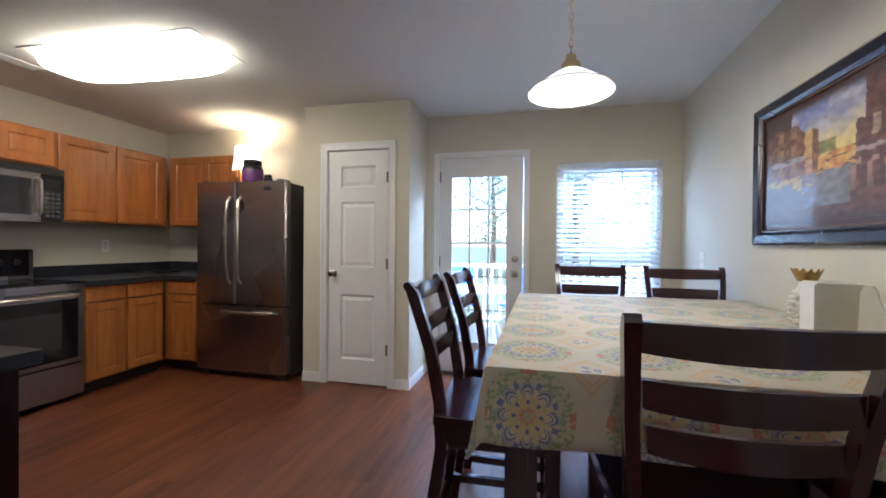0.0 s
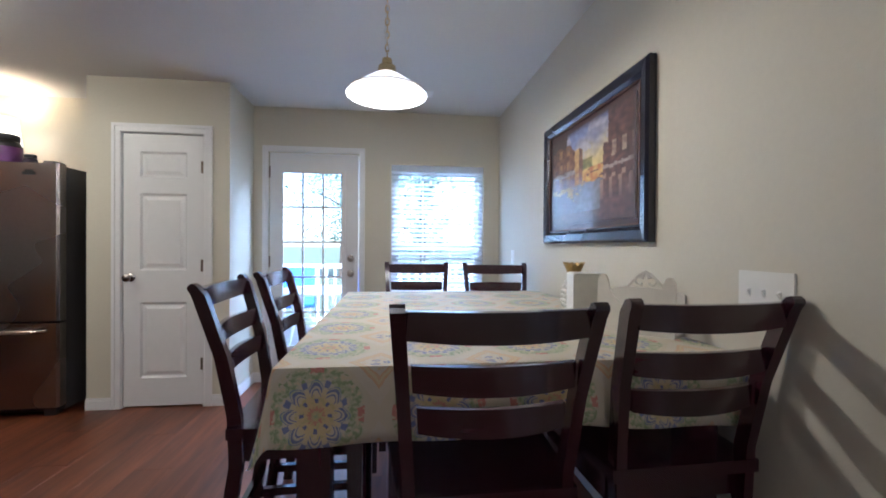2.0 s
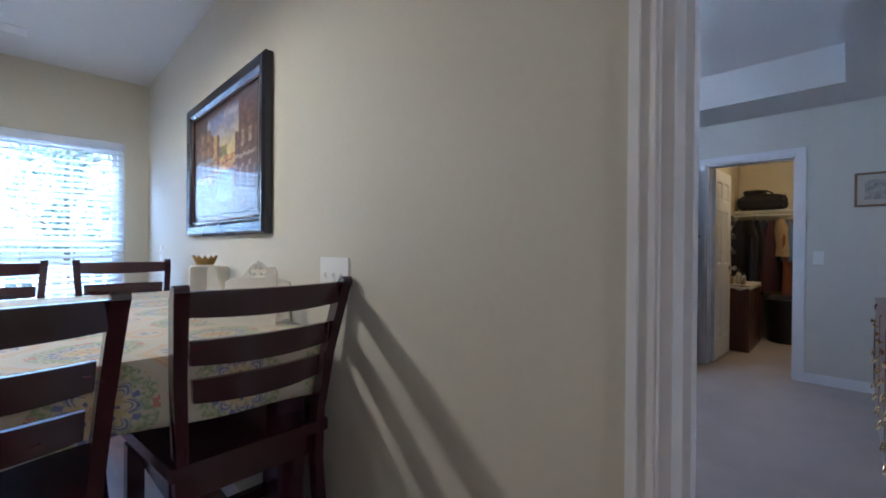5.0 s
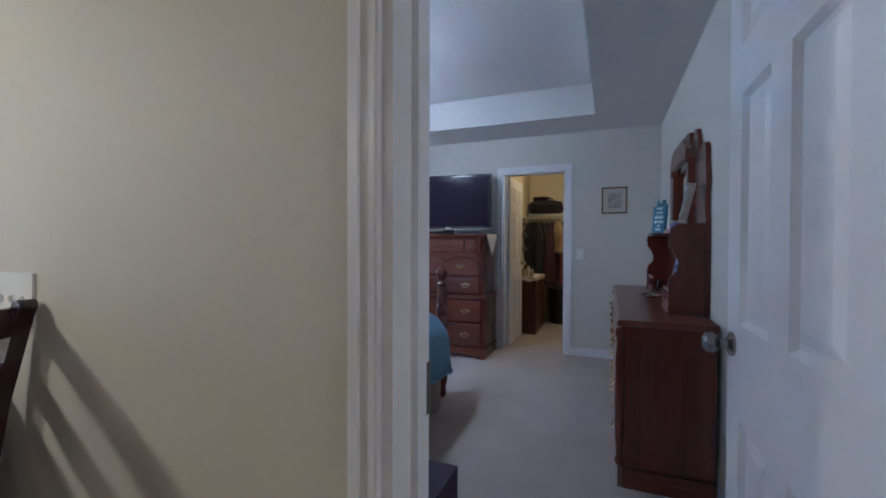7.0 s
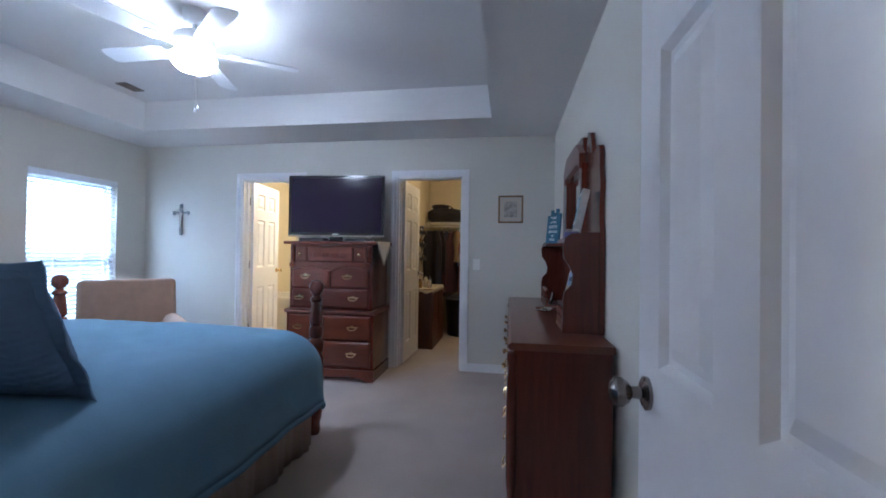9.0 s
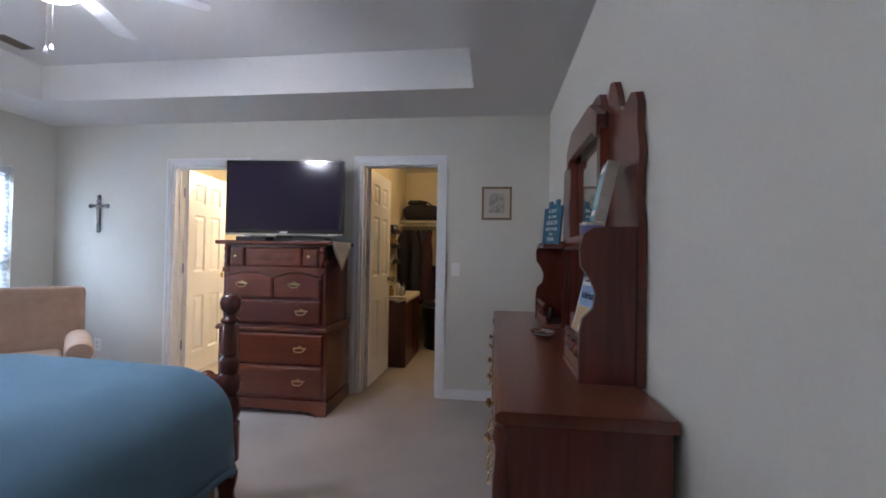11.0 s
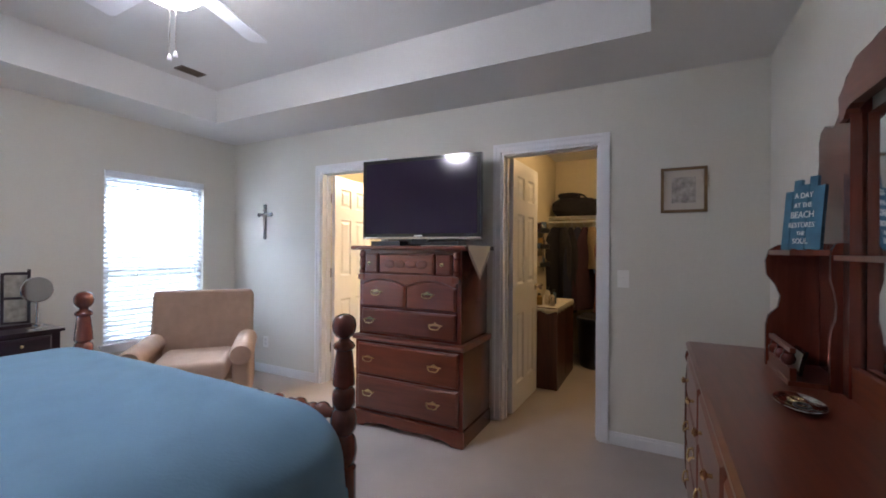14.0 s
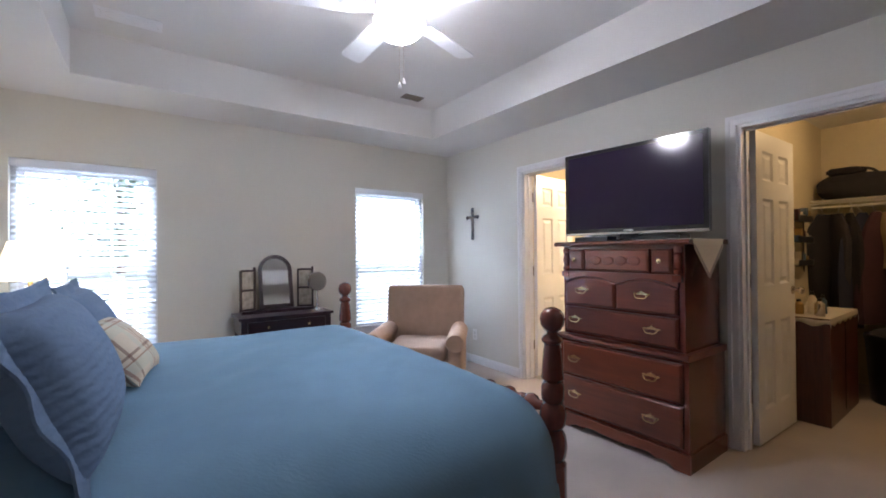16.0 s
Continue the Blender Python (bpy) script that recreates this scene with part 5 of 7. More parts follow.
def coverlet():
    """A coverlet over the mattress: softly crowned top, rounded shoulders, sides that hang with slow waves."""
    x0, x1, y0, y1, top, drop, R = 1.52, 3.585, 1.735, 3.42, 0.737, 0.60, 0.27
    bm = bmesh.new()
    us = np.linspace(x0, x1 + drop * 0.80, 92)
    vs = np.linspace(y0 - drop, y1 + drop, 104)
    grid = []
    for v in vs:
        row = []
        for u in us:
            ox, oy = max(0.0, u - x1), max(0.0, y0 - v, v - y1)
            sy = -1 if v < y0 else 1
            d = math.hypot(ox, oy)
            if ox and oy:
                d = min(d, drop * 1.10)
            bend = min(d / R, math.pi / 2 - 0.05)
            rest = max(0.0, d - R * (math.pi / 2 - 0.05))
            out = R * math.sin(bend) * 1.08 + rest * 0.07
            fall = R * (1 - math.cos(bend)) + rest
            ax, ay = (ox / d, oy / d) if d else (0, 0)
            if ox and oy:
                s = math.hypot(ox, oy)
                ax, ay = ox / s, oy / s
            wave = 0.018 * (rest / 0.4) * (math.sin(9.0 * (u if oy > ox else v) + 0.7) + 0.5 * math.sin(21 * (u + v)))
            out += wave
            cx, cy = min(u, x1), min(max(v, y0), y1)
            crown = 0.020 * (1 - ((cy - 2.55) / 0.9) ** 2) + 0.006 * math.sin(5 * u + 1.3 * v) * math.sin(3.1 * v + 0.5) + 0.007 * noise.noise(Vector((u * 3, v * 3, 0))) + 0.008 * noise.noise(Vector((u * 1.6 + v * 2.2, (v - u) * 7.0, 3)))
            row.append(bm.verts.new((cx + ax * out, cy + sy * ay * out, top - fall + crown * (1 - min(1, d / 0.3)))))
        grid.append(row)
    root = thing("coverlet", "light blue quilted coverlet spread over the bed", "coverlet")
    for name, edge_rows in (("cloth", False), ("bound_edge", True)):
        own = bmesh.new()
        made = {}

        def vert(v):
            if v not in made:
                made[v] = own.verts.new(v.co)
            return made[v]

        for j in range(len(grid) - 1):
            for i in range(len(us) - 1):
                rim = j in (0, len(grid) - 2) or i == len(us) - 2
                if rim == edge_rows:
                    own.faces.new([vert(v) for v in (grid[j][i], grid[j][i + 1], grid[j + 1][i + 1], grid[j + 1][i])])
        ob = part(name, own, BLUE, root, smooth=True)
        sol = ob.modifiers.new("thickness", "SOLIDIFY")
        sol.thickness, sol.offset = (0.013, 0) if edge_rows else (0.008, -1)
    bm.free()
    return root


coverlet()
bm = bmesh.new()
line = []
N = 520
path_len = [(1.56, 1.535), (3.70, 1.535), (3.72, 1.57), (3.72, 3.52), (3.70, 3.555), (1.56, 3.555)]
cum = [0.0]
for a, b in zip(path_len, path_len[1:]):
    cum.append(cum[-1] + math.dist(a, b))
for k in range(N + 1):
    s = cum[-1] * k / N
    i = max(j for j in range(len(path_len) - 1) if cum[j] <= s + 1e-9)
    a, b = path_len[i], path_len[i + 1]
    f = (s - cum[i]) / max(1e-6, cum[i + 1] - cum[i])
    p = (a[0] + (b[0] - a[0]) * f, a[1] + (b[1] - a[1]) * f)
    nrm = (b[1] - a[1], -(b[0] - a[0]))
    ln = math.hypot(*nrm)
    w = 0.016 * math.sin(s * 26 + 1.5 * math.sin(s * 5)) + 0.006 * math.sin(s * 71)
    line.append([bm.verts.new((p[0] + nrm[0] / ln * (0.004 + w * (0.3 + 0.7 * (1 - z))), p[1] + nrm[1] / ln * (0.004 + w * (0.3 + 0.7 * (1 - z))), 0.012 + 0.40 * z)) for z in (0.0, 0.33, 0.66, 1.0)])
for a, b in zip(line, line[1:]):
    for j in range(3):
        bm.faces.new((a[j], b[j], b[j + 1], a[j + 1]))
sk = part("bed_skirt", bm, TAN, bed, "tan gathered bed skirt", True)
sk.modifiers.new("thickness", "SOLIDIFY").thickness = 0.003


def cushion(name, m, w, h, t, mat, label, flange=0.0):
    """A stuffed pillow in the local x-z plane, thickest in the middle, corners drawn out; flange: a flat border."""
    root = thing(name, label, "pillow", at=m)
    bm = bmesh.new()
    n = 22
    sides = []
    for s in (1, -1):
        g = []
        for j in range(n + 1):
            r = []
            for i in range(n + 1):
                a, b = 2 * i / n - 1, 2 * j / n - 1
                pinch = 1 - 0.07 * (1 - a * a) * abs(b) ** 3 - 0.0
                pinch2 = 1 - 0.07 * (1 - b * b) * abs(a) ** 3
                th = t * (max(0.0, 1 - abs(a) ** 2.6) * max(0.0, 1 - abs(b) ** 2.6)) ** 0.45
                crease = 0.010 * noise.noise(Vector((a * 2.5, b * 2.5, s + w)))
                r.append((a * w * pinch2, s * (th + crease * (1 - max(abs(a), abs(b)))), b * h * pinch))
            g.append(r)
        sides.append(g)
    front = [[bm.verts.new(p) for p in r] for r in sides[0]]
    back = [[front[j][i] if i in (0, n) or j in (0, n) else bm.verts.new(sides[1][j][i]) for i in range(n + 1)] for j in range(n + 1)]
    for g, flip in ((front, False), (back, True)):
        for j in range(n):
            for i in range(n):
                q = (g[j][i], g[j][i + 1], g[j + 1][i + 1], g[j + 1][i])
                bm.faces.new(q[::-1] if flip else q)
    part("cushion", bm, mat, root, smooth=True)
    if flange:
        bm = bmesh.new()
        loops = [[], [], [], []]
        for k in range(80):
            s = k / 80 * 4
            e, f = int(s), (s % 1) * 2 - 1
            a, b = ((f, -1), (1, f), (-f, 1), (-1, -f))[e]
            p2, p1 = 1 - 0.07 * (1 - b * b) * abs(a) ** 3, 1 - 0.07 * (1 - a * a) * abs(b) ** 3
            wob = 0.008 * math.sin(k * 0.9)
            for lp, (d, y) in zip(loops, ((-0.012, 0.006), (flange, 0.003 + wob), (flange, -0.003 + wob), (-0.012, -0.006))):
                lp.append(bm.verts.new((a * (w * p2 + d), y, b * (h * p1 + d))))
        for la, lb in zip(loops, loops[1:] + loops[:1]):
            for k in range(80):
                bm.faces.new((la[k], la[(k + 1) % 80], lb[(k + 1) % 80], lb[k]))
        part("flange", bm, mat, root, smooth=True)
    return root


def plaid():
    m = material("plaid_cotton", (0.55, 0.50, 0.40), 0.9, vary=0.05, grain=60, bump=0.3, bump_scale=250)
    n, l = m.node_tree.nodes, m.node_tree.links
    b = n["Principled BSDF"]
    base = b.inputs["Base Color"].links[0].from_socket
    co, sep = n.new("ShaderNodeTexCoord"), n.new("ShaderNodeSeparateXYZ")
    l.new(co.outputs["Object"], sep.inputs[0])
    for axis, off, width, colour in ((0, 0.0, 0.07, (0.14, 0.07, 0.06)), (2, 0.3, 0.07, (0.14, 0.07, 0.06)), (0, 0.5, 0.26, (0.46, 0.50, 0.42)), (2, 0.7, 0.26, (0.46, 0.50, 0.42)), (0, 0.14, 0.035, (0.22, 0.08, 0.06)), (2, 0.44, 0.035, (0.22, 0.08, 0.06))):
        sc, fr, lt, mx = n.new("ShaderNodeMath"), n.new("ShaderNodeMath"), n.new("ShaderNodeMath"), n.new("ShaderNodeMix")
        sc.operation, fr.operation, lt.operation = "MULTIPLY_ADD", "FRACT", "LESS_THAN"
        sc.inputs[1].default_value, sc.inputs[2].default_value, lt.inputs[1].default_value = 6.5, off, width
        l.new(sep.outputs[axis], sc.inputs[0])
        l.new(sc.outputs[0], fr.inputs[0])
        l.new(fr.outputs[0], lt.inputs[0])
        half = n.new("ShaderNodeMath")
        half.operation = "MULTIPLY"
        half.inputs[1].default_value = 0.65
        l.new(lt.outputs[0], half.inputs[0])
        mx.data_type = "RGBA"
        l.new(half.outputs[0], mx.inputs[0])
        l.new(base, mx.inputs[6])
        mx.inputs[7].default_value = (*colour, 1)
        base = mx.outputs[2]
    l.new(base, b.inputs["Base Color"])
    return m


cushion("pillow", pose(2.33, 2.03, 0.945, -22, 0, 90), 0.34, 0.215, 0.110, BLUE_SHAM, "blue quilted pillow sham with a flat border", 0.045)
cushion("pillow", pose(2.32, 2.98, 0.920, -26, 0, 91), 0.33, 0.205, 0.085, BLUE_SHAM, "blue quilted pillow sham with a flat border", 0.045)
cushion("pillow", pose(2.43, 2.59, 0.882, -42, 0, 80), 0.185, 0.150, 0.075, plaid(), "cream plaid throw pillow leaning on the shams")
cushion("pillow", pose(2.04, 1.97, 0.910, -26, 0, 90), 0.35, 0.19, 0.085, CREAM, "cream bed pillow behind the shams")
cushion("pillow", pose(2.04, 2.94, 0.910, -26, 0, 90), 0.35, 0.19, 0.085, CREAM, "cream bed pillow behind the shams")

stool = thing("ottoman", "low upholstered dark purple ottoman beside the bed", "ottoman", at=pose(1.96, 1.06, 0))
PURPLE = material("dark_purple_velvet", (0.035, 0.016, 0.050), 0.8, vary=0.2, grain=20, bump=0.2, bump_scale=200)
bm = boxes((-0.21, -0.21, 0.10, 0.21, 0.21, 0.44))
part("cushion", bm, PURPLE, stool, edge=0.045, smooth=True)
for sx in (-1, 1):
    for sy in (-1, 1):
        part("leg", lathe([(0.014, 0), (0.022, 0.10)], 10, (sx * 0.16, sy * 0.16, 0)), ESPRESSO, stool)

# bedside
night = thing("nightstand", "small cherry nightstand beside the bed", "nightstand", at=pose(1.87, 4.05, 0))
part("body", boxes((-0.22, -0.20, 0.06, 0.22, 0.20, 0.66)), CHERRY, night, edge=0.004)
part("top", boxes((-0.245, -0.225, 0.661, 0.245, 0.225, 0.685)), CHERRY, night, edge=0.006)
part("base", boxes((-0.23, -0.21, 0.0, 0.23, 0.21, 0.06)), CHERRY, night)
bl = thing("table_lamp", "bedside lamp with a cream pleated shade, lit", "lamp", at=pose(1.93, 4.02, 0.685))
part("base", lathe([(0.07, 0), (0.072, 0.015), (0.025, 0.04), (0.05, 0.13), (0.045, 0.22), (0.016, 0.30), (0.012, 0.42)], 20), BRASS, bl, smooth=True)
bm = bmesh.new()
rings = [[bm.verts.new((r * (1 + 0.012 * (i % 2)) * math.cos(2 * math.pi * i / 64), r * (1 + 0.012 * (i % 2)) * math.sin(2 * math.pi * i / 64), z)) for i in range(64)] for r, z in ((0.165, 0.43), (0.10, 0.665), (0.097, 0.665), (0.162, 0.43))]
for a, b in zip(rings, rings[1:] + rings[:1]):
    for i in range(64):
        bm.faces.new((a[i], a[(i + 1) % 64], b[(i + 1) % 64], b[i]))
part("shade", bm, glowing("lit_cream_shade", (1.0, 0.78, 0.46), 0.34), bl, "lit cream pleated shade", True)

# ---- chest of drawers with television ----
def front_panel(w, h, t=0.018, arch=0.0, inset=True):
    """A drawer front, face at y = 0, facing -y, with bevelled edge; arch: rise of its curved top."""
    n = 14 if arch else 1
    pts = [(0, 0), (w, 0)] + [(w - w * i / n, h - arch * (1 - math.sin(math.pi * i / n)) if arch else h) for i in range(n + 1)]
    bm = bmesh.new()
    f, b = [bm.verts.new((x, 0, z)) for x, z in pts], [bm.verts.new((x, t, z)) for x, z in pts]
    face = bm.faces.new(f)
    bm.faces.new(b[::-1])
    for i in range(len(pts)):
        bm.faces.new((f[i], b[i], b[(i + 1) % len(pts)], f[(i + 1) % len(pts)]))
    bm.normal_update()
    if inset:
        bmesh.ops.inset_individual(bm, faces=[face], thickness=0.012, depth=0.010, use_even_offset=True)
    return bm


def bail_pull(parent, x, z, y=0.0):
    """A pierced brass plate with a pointed crest, ears at both ends and a hanging bail."""
    half = [(0.0, 0.030), (0.008, 0.021), (0.020, 0.018), (0.030, 0.012), (0.044, 0.014), (0.056, 0.009), (0.047, 0.002), (0.036, 0.003), (0.026, 0.0), (0.014, 0.004), (0.0, 0.002)]
    pts = half + [(-a, b) for a, b in half[-2:0:-1]]
    plate = part("pull", prism([(x + a, z + b) for a, b in pts], "y", y - 0.0035, y), BRASS, parent, "ornate bright brass pull")
    bail = [(x - 0.040, y - 0.003, z + 0.008), (x - 0.042, y - 0.014, z + 0.002), (x - 0.030, y - 0.019, z - 0.014), (x - 0.012, y - 0.020, z - 0.019), (x, y - 0.021, z - 0.016), (x + 0.012, y - 0.020, z - 0.019), (x + 0.030, y - 0.019, z - 0.014), (x + 0.042, y - 0.014, z + 0.002), (x + 0.040, y - 0.003, z + 0.008)]
    part("bail", tube(bail, 0.0042, 7), BRASS, plate, smooth=True)


def scallop_base(w, h, y0, y1):
    pts = [(0, 0), (0.09, 0), (0.11, 0.02), (0.16, 0.035), (0.20, 0.026), (0.24, 0.045), (w / 2, 0.03)]
    pts = pts + [(w - x, z) for x, z in pts[-2::-1]] + [(w, h), (0, h)]
    return prism(pts, "y", y0, y1)


chest = thing("chest_of_drawers", "tall red-brown pine chest of drawers with brass pulls", "chest of drawers", at=pose(4.99, 2.462, 0, 0, 0, -90))
CW = 0.886
part("lower_case", boxes((0.0, 0.016, 0.10, CW, 0.50, 0.629)), CHERRY_Z, chest, edge=0.003)
part("upper_case", boxes((0.022, 0.03, 0.67, CW - 0.022, 0.49, 1.296)), CHERRY_Z, chest, edge=0.003)
part("waist_moulding", prism([(0.0, 0.630), (0.50, 0.630), (0.50, 0.669), (0.012, 0.669), (-0.012, 0.658), (-0.015, 0.640)], "x", -0.012, CW + 0.012), CHERRY_X, chest, edge=0.002)
part("top", prism([(-0.022, 1.306), (-0.012, 1.297), (0.505, 1.297), (0.505, 1.327), (-0.010, 1.327), (-0.022, 1.318)], "x", -0.025, CW + 0.025), CHERRY, chest, edge=0.003)
part("plinth", scallop_base(CW + 0.02, 0.105, -0.006, 0.012), CHERRY_X, chest, edge=0.002).location = (-0.01, 0, 0)
for x in (-0.010, CW - 0.008):
    part("plinth_side", boxes((x, 0.013, 0.0, x + 0.018, 0.50, 0.105)), CHERRY, chest)


def drawer(x0, x1, z0, z1, y=0.004, arch=0.0, pulls=()):
    d = part("drawer", front_panel(x1 - x0, z1 - z0, 0.022, arch), CHERRY_X, chest)
    d.location = (x0, y, z0)
    for px in pulls:
        bail_pull(d, px - x0, (z1 - z0) / 2 + 0.004, -0.010)
    return d


drawer(0.03, CW - 0.03, 0.130, 0.366, 0.0, 0, (0.135, 0.675))
drawer(0.03, CW - 0.03, 0.384, 0.612, 0.0, 0, (0.135, 0.682))
drawer(0.055, CW - 0.055, 0.690, 0.866, 0.012, 0, (0.138, 0.683))
drawer(0.055, 0.437, 0.882, 1.085, 0.012, 0.045, (0.196,))
drawer(0.449, CW - 0.055, 0.882, 1.085, 0.012, 0.045, (0.624,))
arches = [(0.05, 1.120), (CW - 0.05, 1.120)]
for a0, a1 in ((CW - 0.050, 0.443), (0.443, 0.050)):
    arches += [(a0 + (a1 - a0) * k / 14, 1.092 - 0.045 * (1 - math.sin(math.pi * k / 14))) for k in range(15)][(0 if a0 > 0.5 else 1):]
part("arched_rail", prism(arches, "y", 0.008, 0.03), CHERRY_X, chest, "serpentine rail above the arched drawers", edge=0.002)
for x0, x1, kn in ((0.085, 0.20, 1), (0.215, 0.665, 0), (0.68, 0.80, 1)):
    d = part("drawer", front_panel(x1 - x0, 0.145, 0.02), CHERRY_X, chest)
    d.location = (x0, 0.012, 1.128)
    if kn:
        part("knob", lathe([(0.006, 0), (0.006, 0.010), (0.013, 0.016), (0.014, 0.022), (0.006, 0.027)], 16, ((x1 - x0) / 2, -0.010, 0.072), turn=Matrix.Rotation(radians(90), 4, "X")), BRASS, d, "round brass knob", True)
    else:
        for k in range(4):
            part("carving", lathe([(0.038, 0), (0.034, 0.005), (0.010, 0.007)], 18, (0.09 + 0.09 * k, -0.010, 0.070), turn=Matrix.Rotation(radians(90), 4, "X") @ Matrix.Diagonal((1.15, 0.75, 1, 1))), CHERRY_X, d, smooth=True)
for x in (0.054, CW - 0.054):
    part("corner_spindle", lathe([(0.020, 1.122), (0.026, 1.13), (0.026, 1.15), (0.016, 1.158), (0.024, 1.185), (0.026, 1.20), (0.024, 1.215), (0.016, 1.24), (0.026, 1.25), (0.026, 1.27), (0.020, 1.282)], 16, (x, 0.022, 0)), CHERRY_Z, chest, "turned corner spindle", True)
    part("corner_block", boxes((x - 0.026, 0.0, 1.078, x + 0.026, 0.03, 1.118)), CHERRY, chest, edge=0.003)

CREAM_CLOTH = material("cream_linen", (0.60, 0.56, 0.48), 0.9, vary=0.08, grain=80, bump=0.3, bump_scale=400)
GREY_BAND = material("grey_linen_band", (0.30, 0.28, 0.27), 0.9, vary=0.1)
runner = thing("table_runner", "cream linen runner with a grey band, hanging in a point", "runner", at=pose(4.99, 2.462, 0, 0, 0, -90))
part("top_cloth", boxes((0.55, 0.03, 1.328, CW + 0.024, 0.40, 1.330)), CREAM_CLOTH, runner)
bm = prism([(0.02, 1.329), (0.42, 1.329), (0.40, 1.27), (0.22, 1.10), (0.04, 1.27)], "x", CW + 0.0265, CW + 0.030)
part("hanging_point", bm, CREAM_CLOTH, runner)
part("band", prism([(0.02, 1.30), (0.045, 1.262), (0.22, 1.093), (0.395, 1.262), (0.42, 1.30), (0.39, 1.29), (0.22, 1.125), (0.05, 1.29)], "x", CW + 0.0302, CW + 0.0316), GREY_BAND, runner)

tv = thing("television", "large black flat-screen television on the chest", "television", at=pose(5.300, 2.100, 1.330, 0, 0, -85.5))
TVF = material("tv_bezel", (0.010, 0.008, 0.014), 0.12, vary=0.05, coat=0.5)
part("bezel", boxes((-0.508, 0.0, 0.052, 0.508, 0.045, 0.69)), TVF, tv, "glossy black bezel", edge=0.006)
part("screen", boxes((-0.478, -0.0025, 0.095, 0.478, -0.0005, 0.662)), material("dark_screen", (0.018, 0.009, 0.030), 0.12, vary=0.02), tv, "switched-off dark screen")
part("lower_trim", boxes((-0.506, -0.004, 0.0535, 0.506, 0.0, 0.068)), NICKEL, tv)
part("badge", boxes((-0.032, -0.0045, 0.074, 0.032, -0.001, 0.082)), WHITE_PLASTIC, tv, "small pale maker's mark")
part("neck", boxes((-0.07, 0.015, 0.012, 0.07, 0.04, 0.055)), BLACK, tv)
part("stand", boxes((-0.26, -0.08, 0.0, 0.26, 0.12, 0.012)), BLACK_GLASS, tv, "black stand plate", edge=0.004)
sb = tagged(part("cable_box", boxes((5.10, 2.14, 1.328, 5.22, 2.40, 1.362)), BLACK, edge=0.003), "flat black cable box under the television", "cable box")
sb2 = tagged(part("disc_player", boxes((5.10, 1.66, 1.3305, 5.24, 1.92, 1.358)), BLACK, edge=0.003), "flat black disc player under the television", "disc player")

# ---- dresser with mirror hutch ----
dr = thing("dresser", "long red-brown pine dresser with brass pulls", "dresser", at=pose(4.985, 0.315, 0, 0, 0, 180))
DW = 1.935
part("case", boxes((0.02, 0.02, 0.10, DW - 0.02, 0.43, 0.812)), CHERRY_Z, dr, edge=0.003)
part("top", prism([(-0.005, 0.822), (0.006, 0.813), (0.435, 0.813), (0.435, 0.845), (0.008, 0.845), (-0.005, 0.836)], "x", 0.0, DW), CHERRY_X, dr, edge=0.003)
part("plinth", scallop_base(DW - 0.02, 0.10, 0.004, 0.022), CHERRY_X, dr).location = (0.01, 0, 0)
for x in (0.006, DW - 0.026):
    part("plinth_side", boxes((x, 0.023, 0, x + 0.02, 0.43, 0.10)), CHERRY, dr)
for x0, x1 in ((0.05, 0.63), (0.68, 1.255), (1.305, 1.885)):
    for z0, z1 in ((0.13, 0.35), (0.365, 0.585), (0.60, 0.79)):
        d = part("drawer", front_panel(x1 - x0, z1 - z0, 0.02), CHERRY_X, dr)
        d.location = (x0, 0.006, z0)
        for px in (0.14, x1 - x0 - 0.14):
            if z1 > 0.7:
                part("knob", lathe([(0.006, 0), (0.006, 0.012), (0.014, 0.018), (0.015, 0.024), (0.006, 0.030)], 14, (px, -0.010, (z1 - z0) / 2), turn=Matrix.Rotation(radians(90), 4, "X")), BRASS, d, "round brass knob", True)
            else:
                bail_pull(d, px, (z1 - z0) / 2 + 0.004, -0.010)
for x in (0.025, DW - 0.025):
    part("corner_spindle", lathe([(0.018, 0.11), (0.024, 0.13), (0.014, 0.16), (0.022, 0.25), (0.024, 0.45), (0.022, 0.65), (0.014, 0.74), (0.024, 0.77), (0.018, 0.80)], 14, (x, 0.012, 0)), CHERRY_Z, dr, smooth=True)

HX, HZ = 3.985, 0.846
hut = thing("dresser_hutch", "red-brown pine mirror hutch with scrolled crest and side shelves", "hutch", at=pose(HX, BY0 + 0.004, HZ))
half = [(0.0, 1.080), (0.17, 1.080), (0.22, 1.072), (0.29, 1.050), (0.36, 1.058), (0.41, 1.045), (0.445, 0.995), (0.475, 0.930), (0.52, 0.900), (0.555, 0.915), (0.60, 0.930), (0.645, 0.915), (0.665, 0.875), (0.662, 0.80), (0.680, 0.74), (0.684, 0.70), (0.668, 0.64), (0.664, 0.56), (0.684, 0.50), (0.688, 0.40), (0.686, 0.0)]
mw_, mz0, mz1 = 0.285, 0.10, 0.865
bm = bmesh.new()
for s in (-1, 1):
    outline = [(s * x, z) for x, z in half if x >= 0.30]
    pts = [(s * mw_, 0.0), (s * mw_, 0.93)] + outline
    prism(pts, "y", 0.0, 0.024, bm)
crest = [(x, z) for x, z in half if x <= 0.36]
prism([(mw_ - 0.001, 0.955), (-mw_ + 0.001, 0.955)] + [(-x, z) for x, z in crest[::-1] if x < mw_] + [(x, z) for x, z in crest[1:] if x < mw_], "y", 0.001, 0.030, bm)
part("back_board", bm, CHERRY_Z, hut, "scrolled back board", edge=0.004, smooth=True)
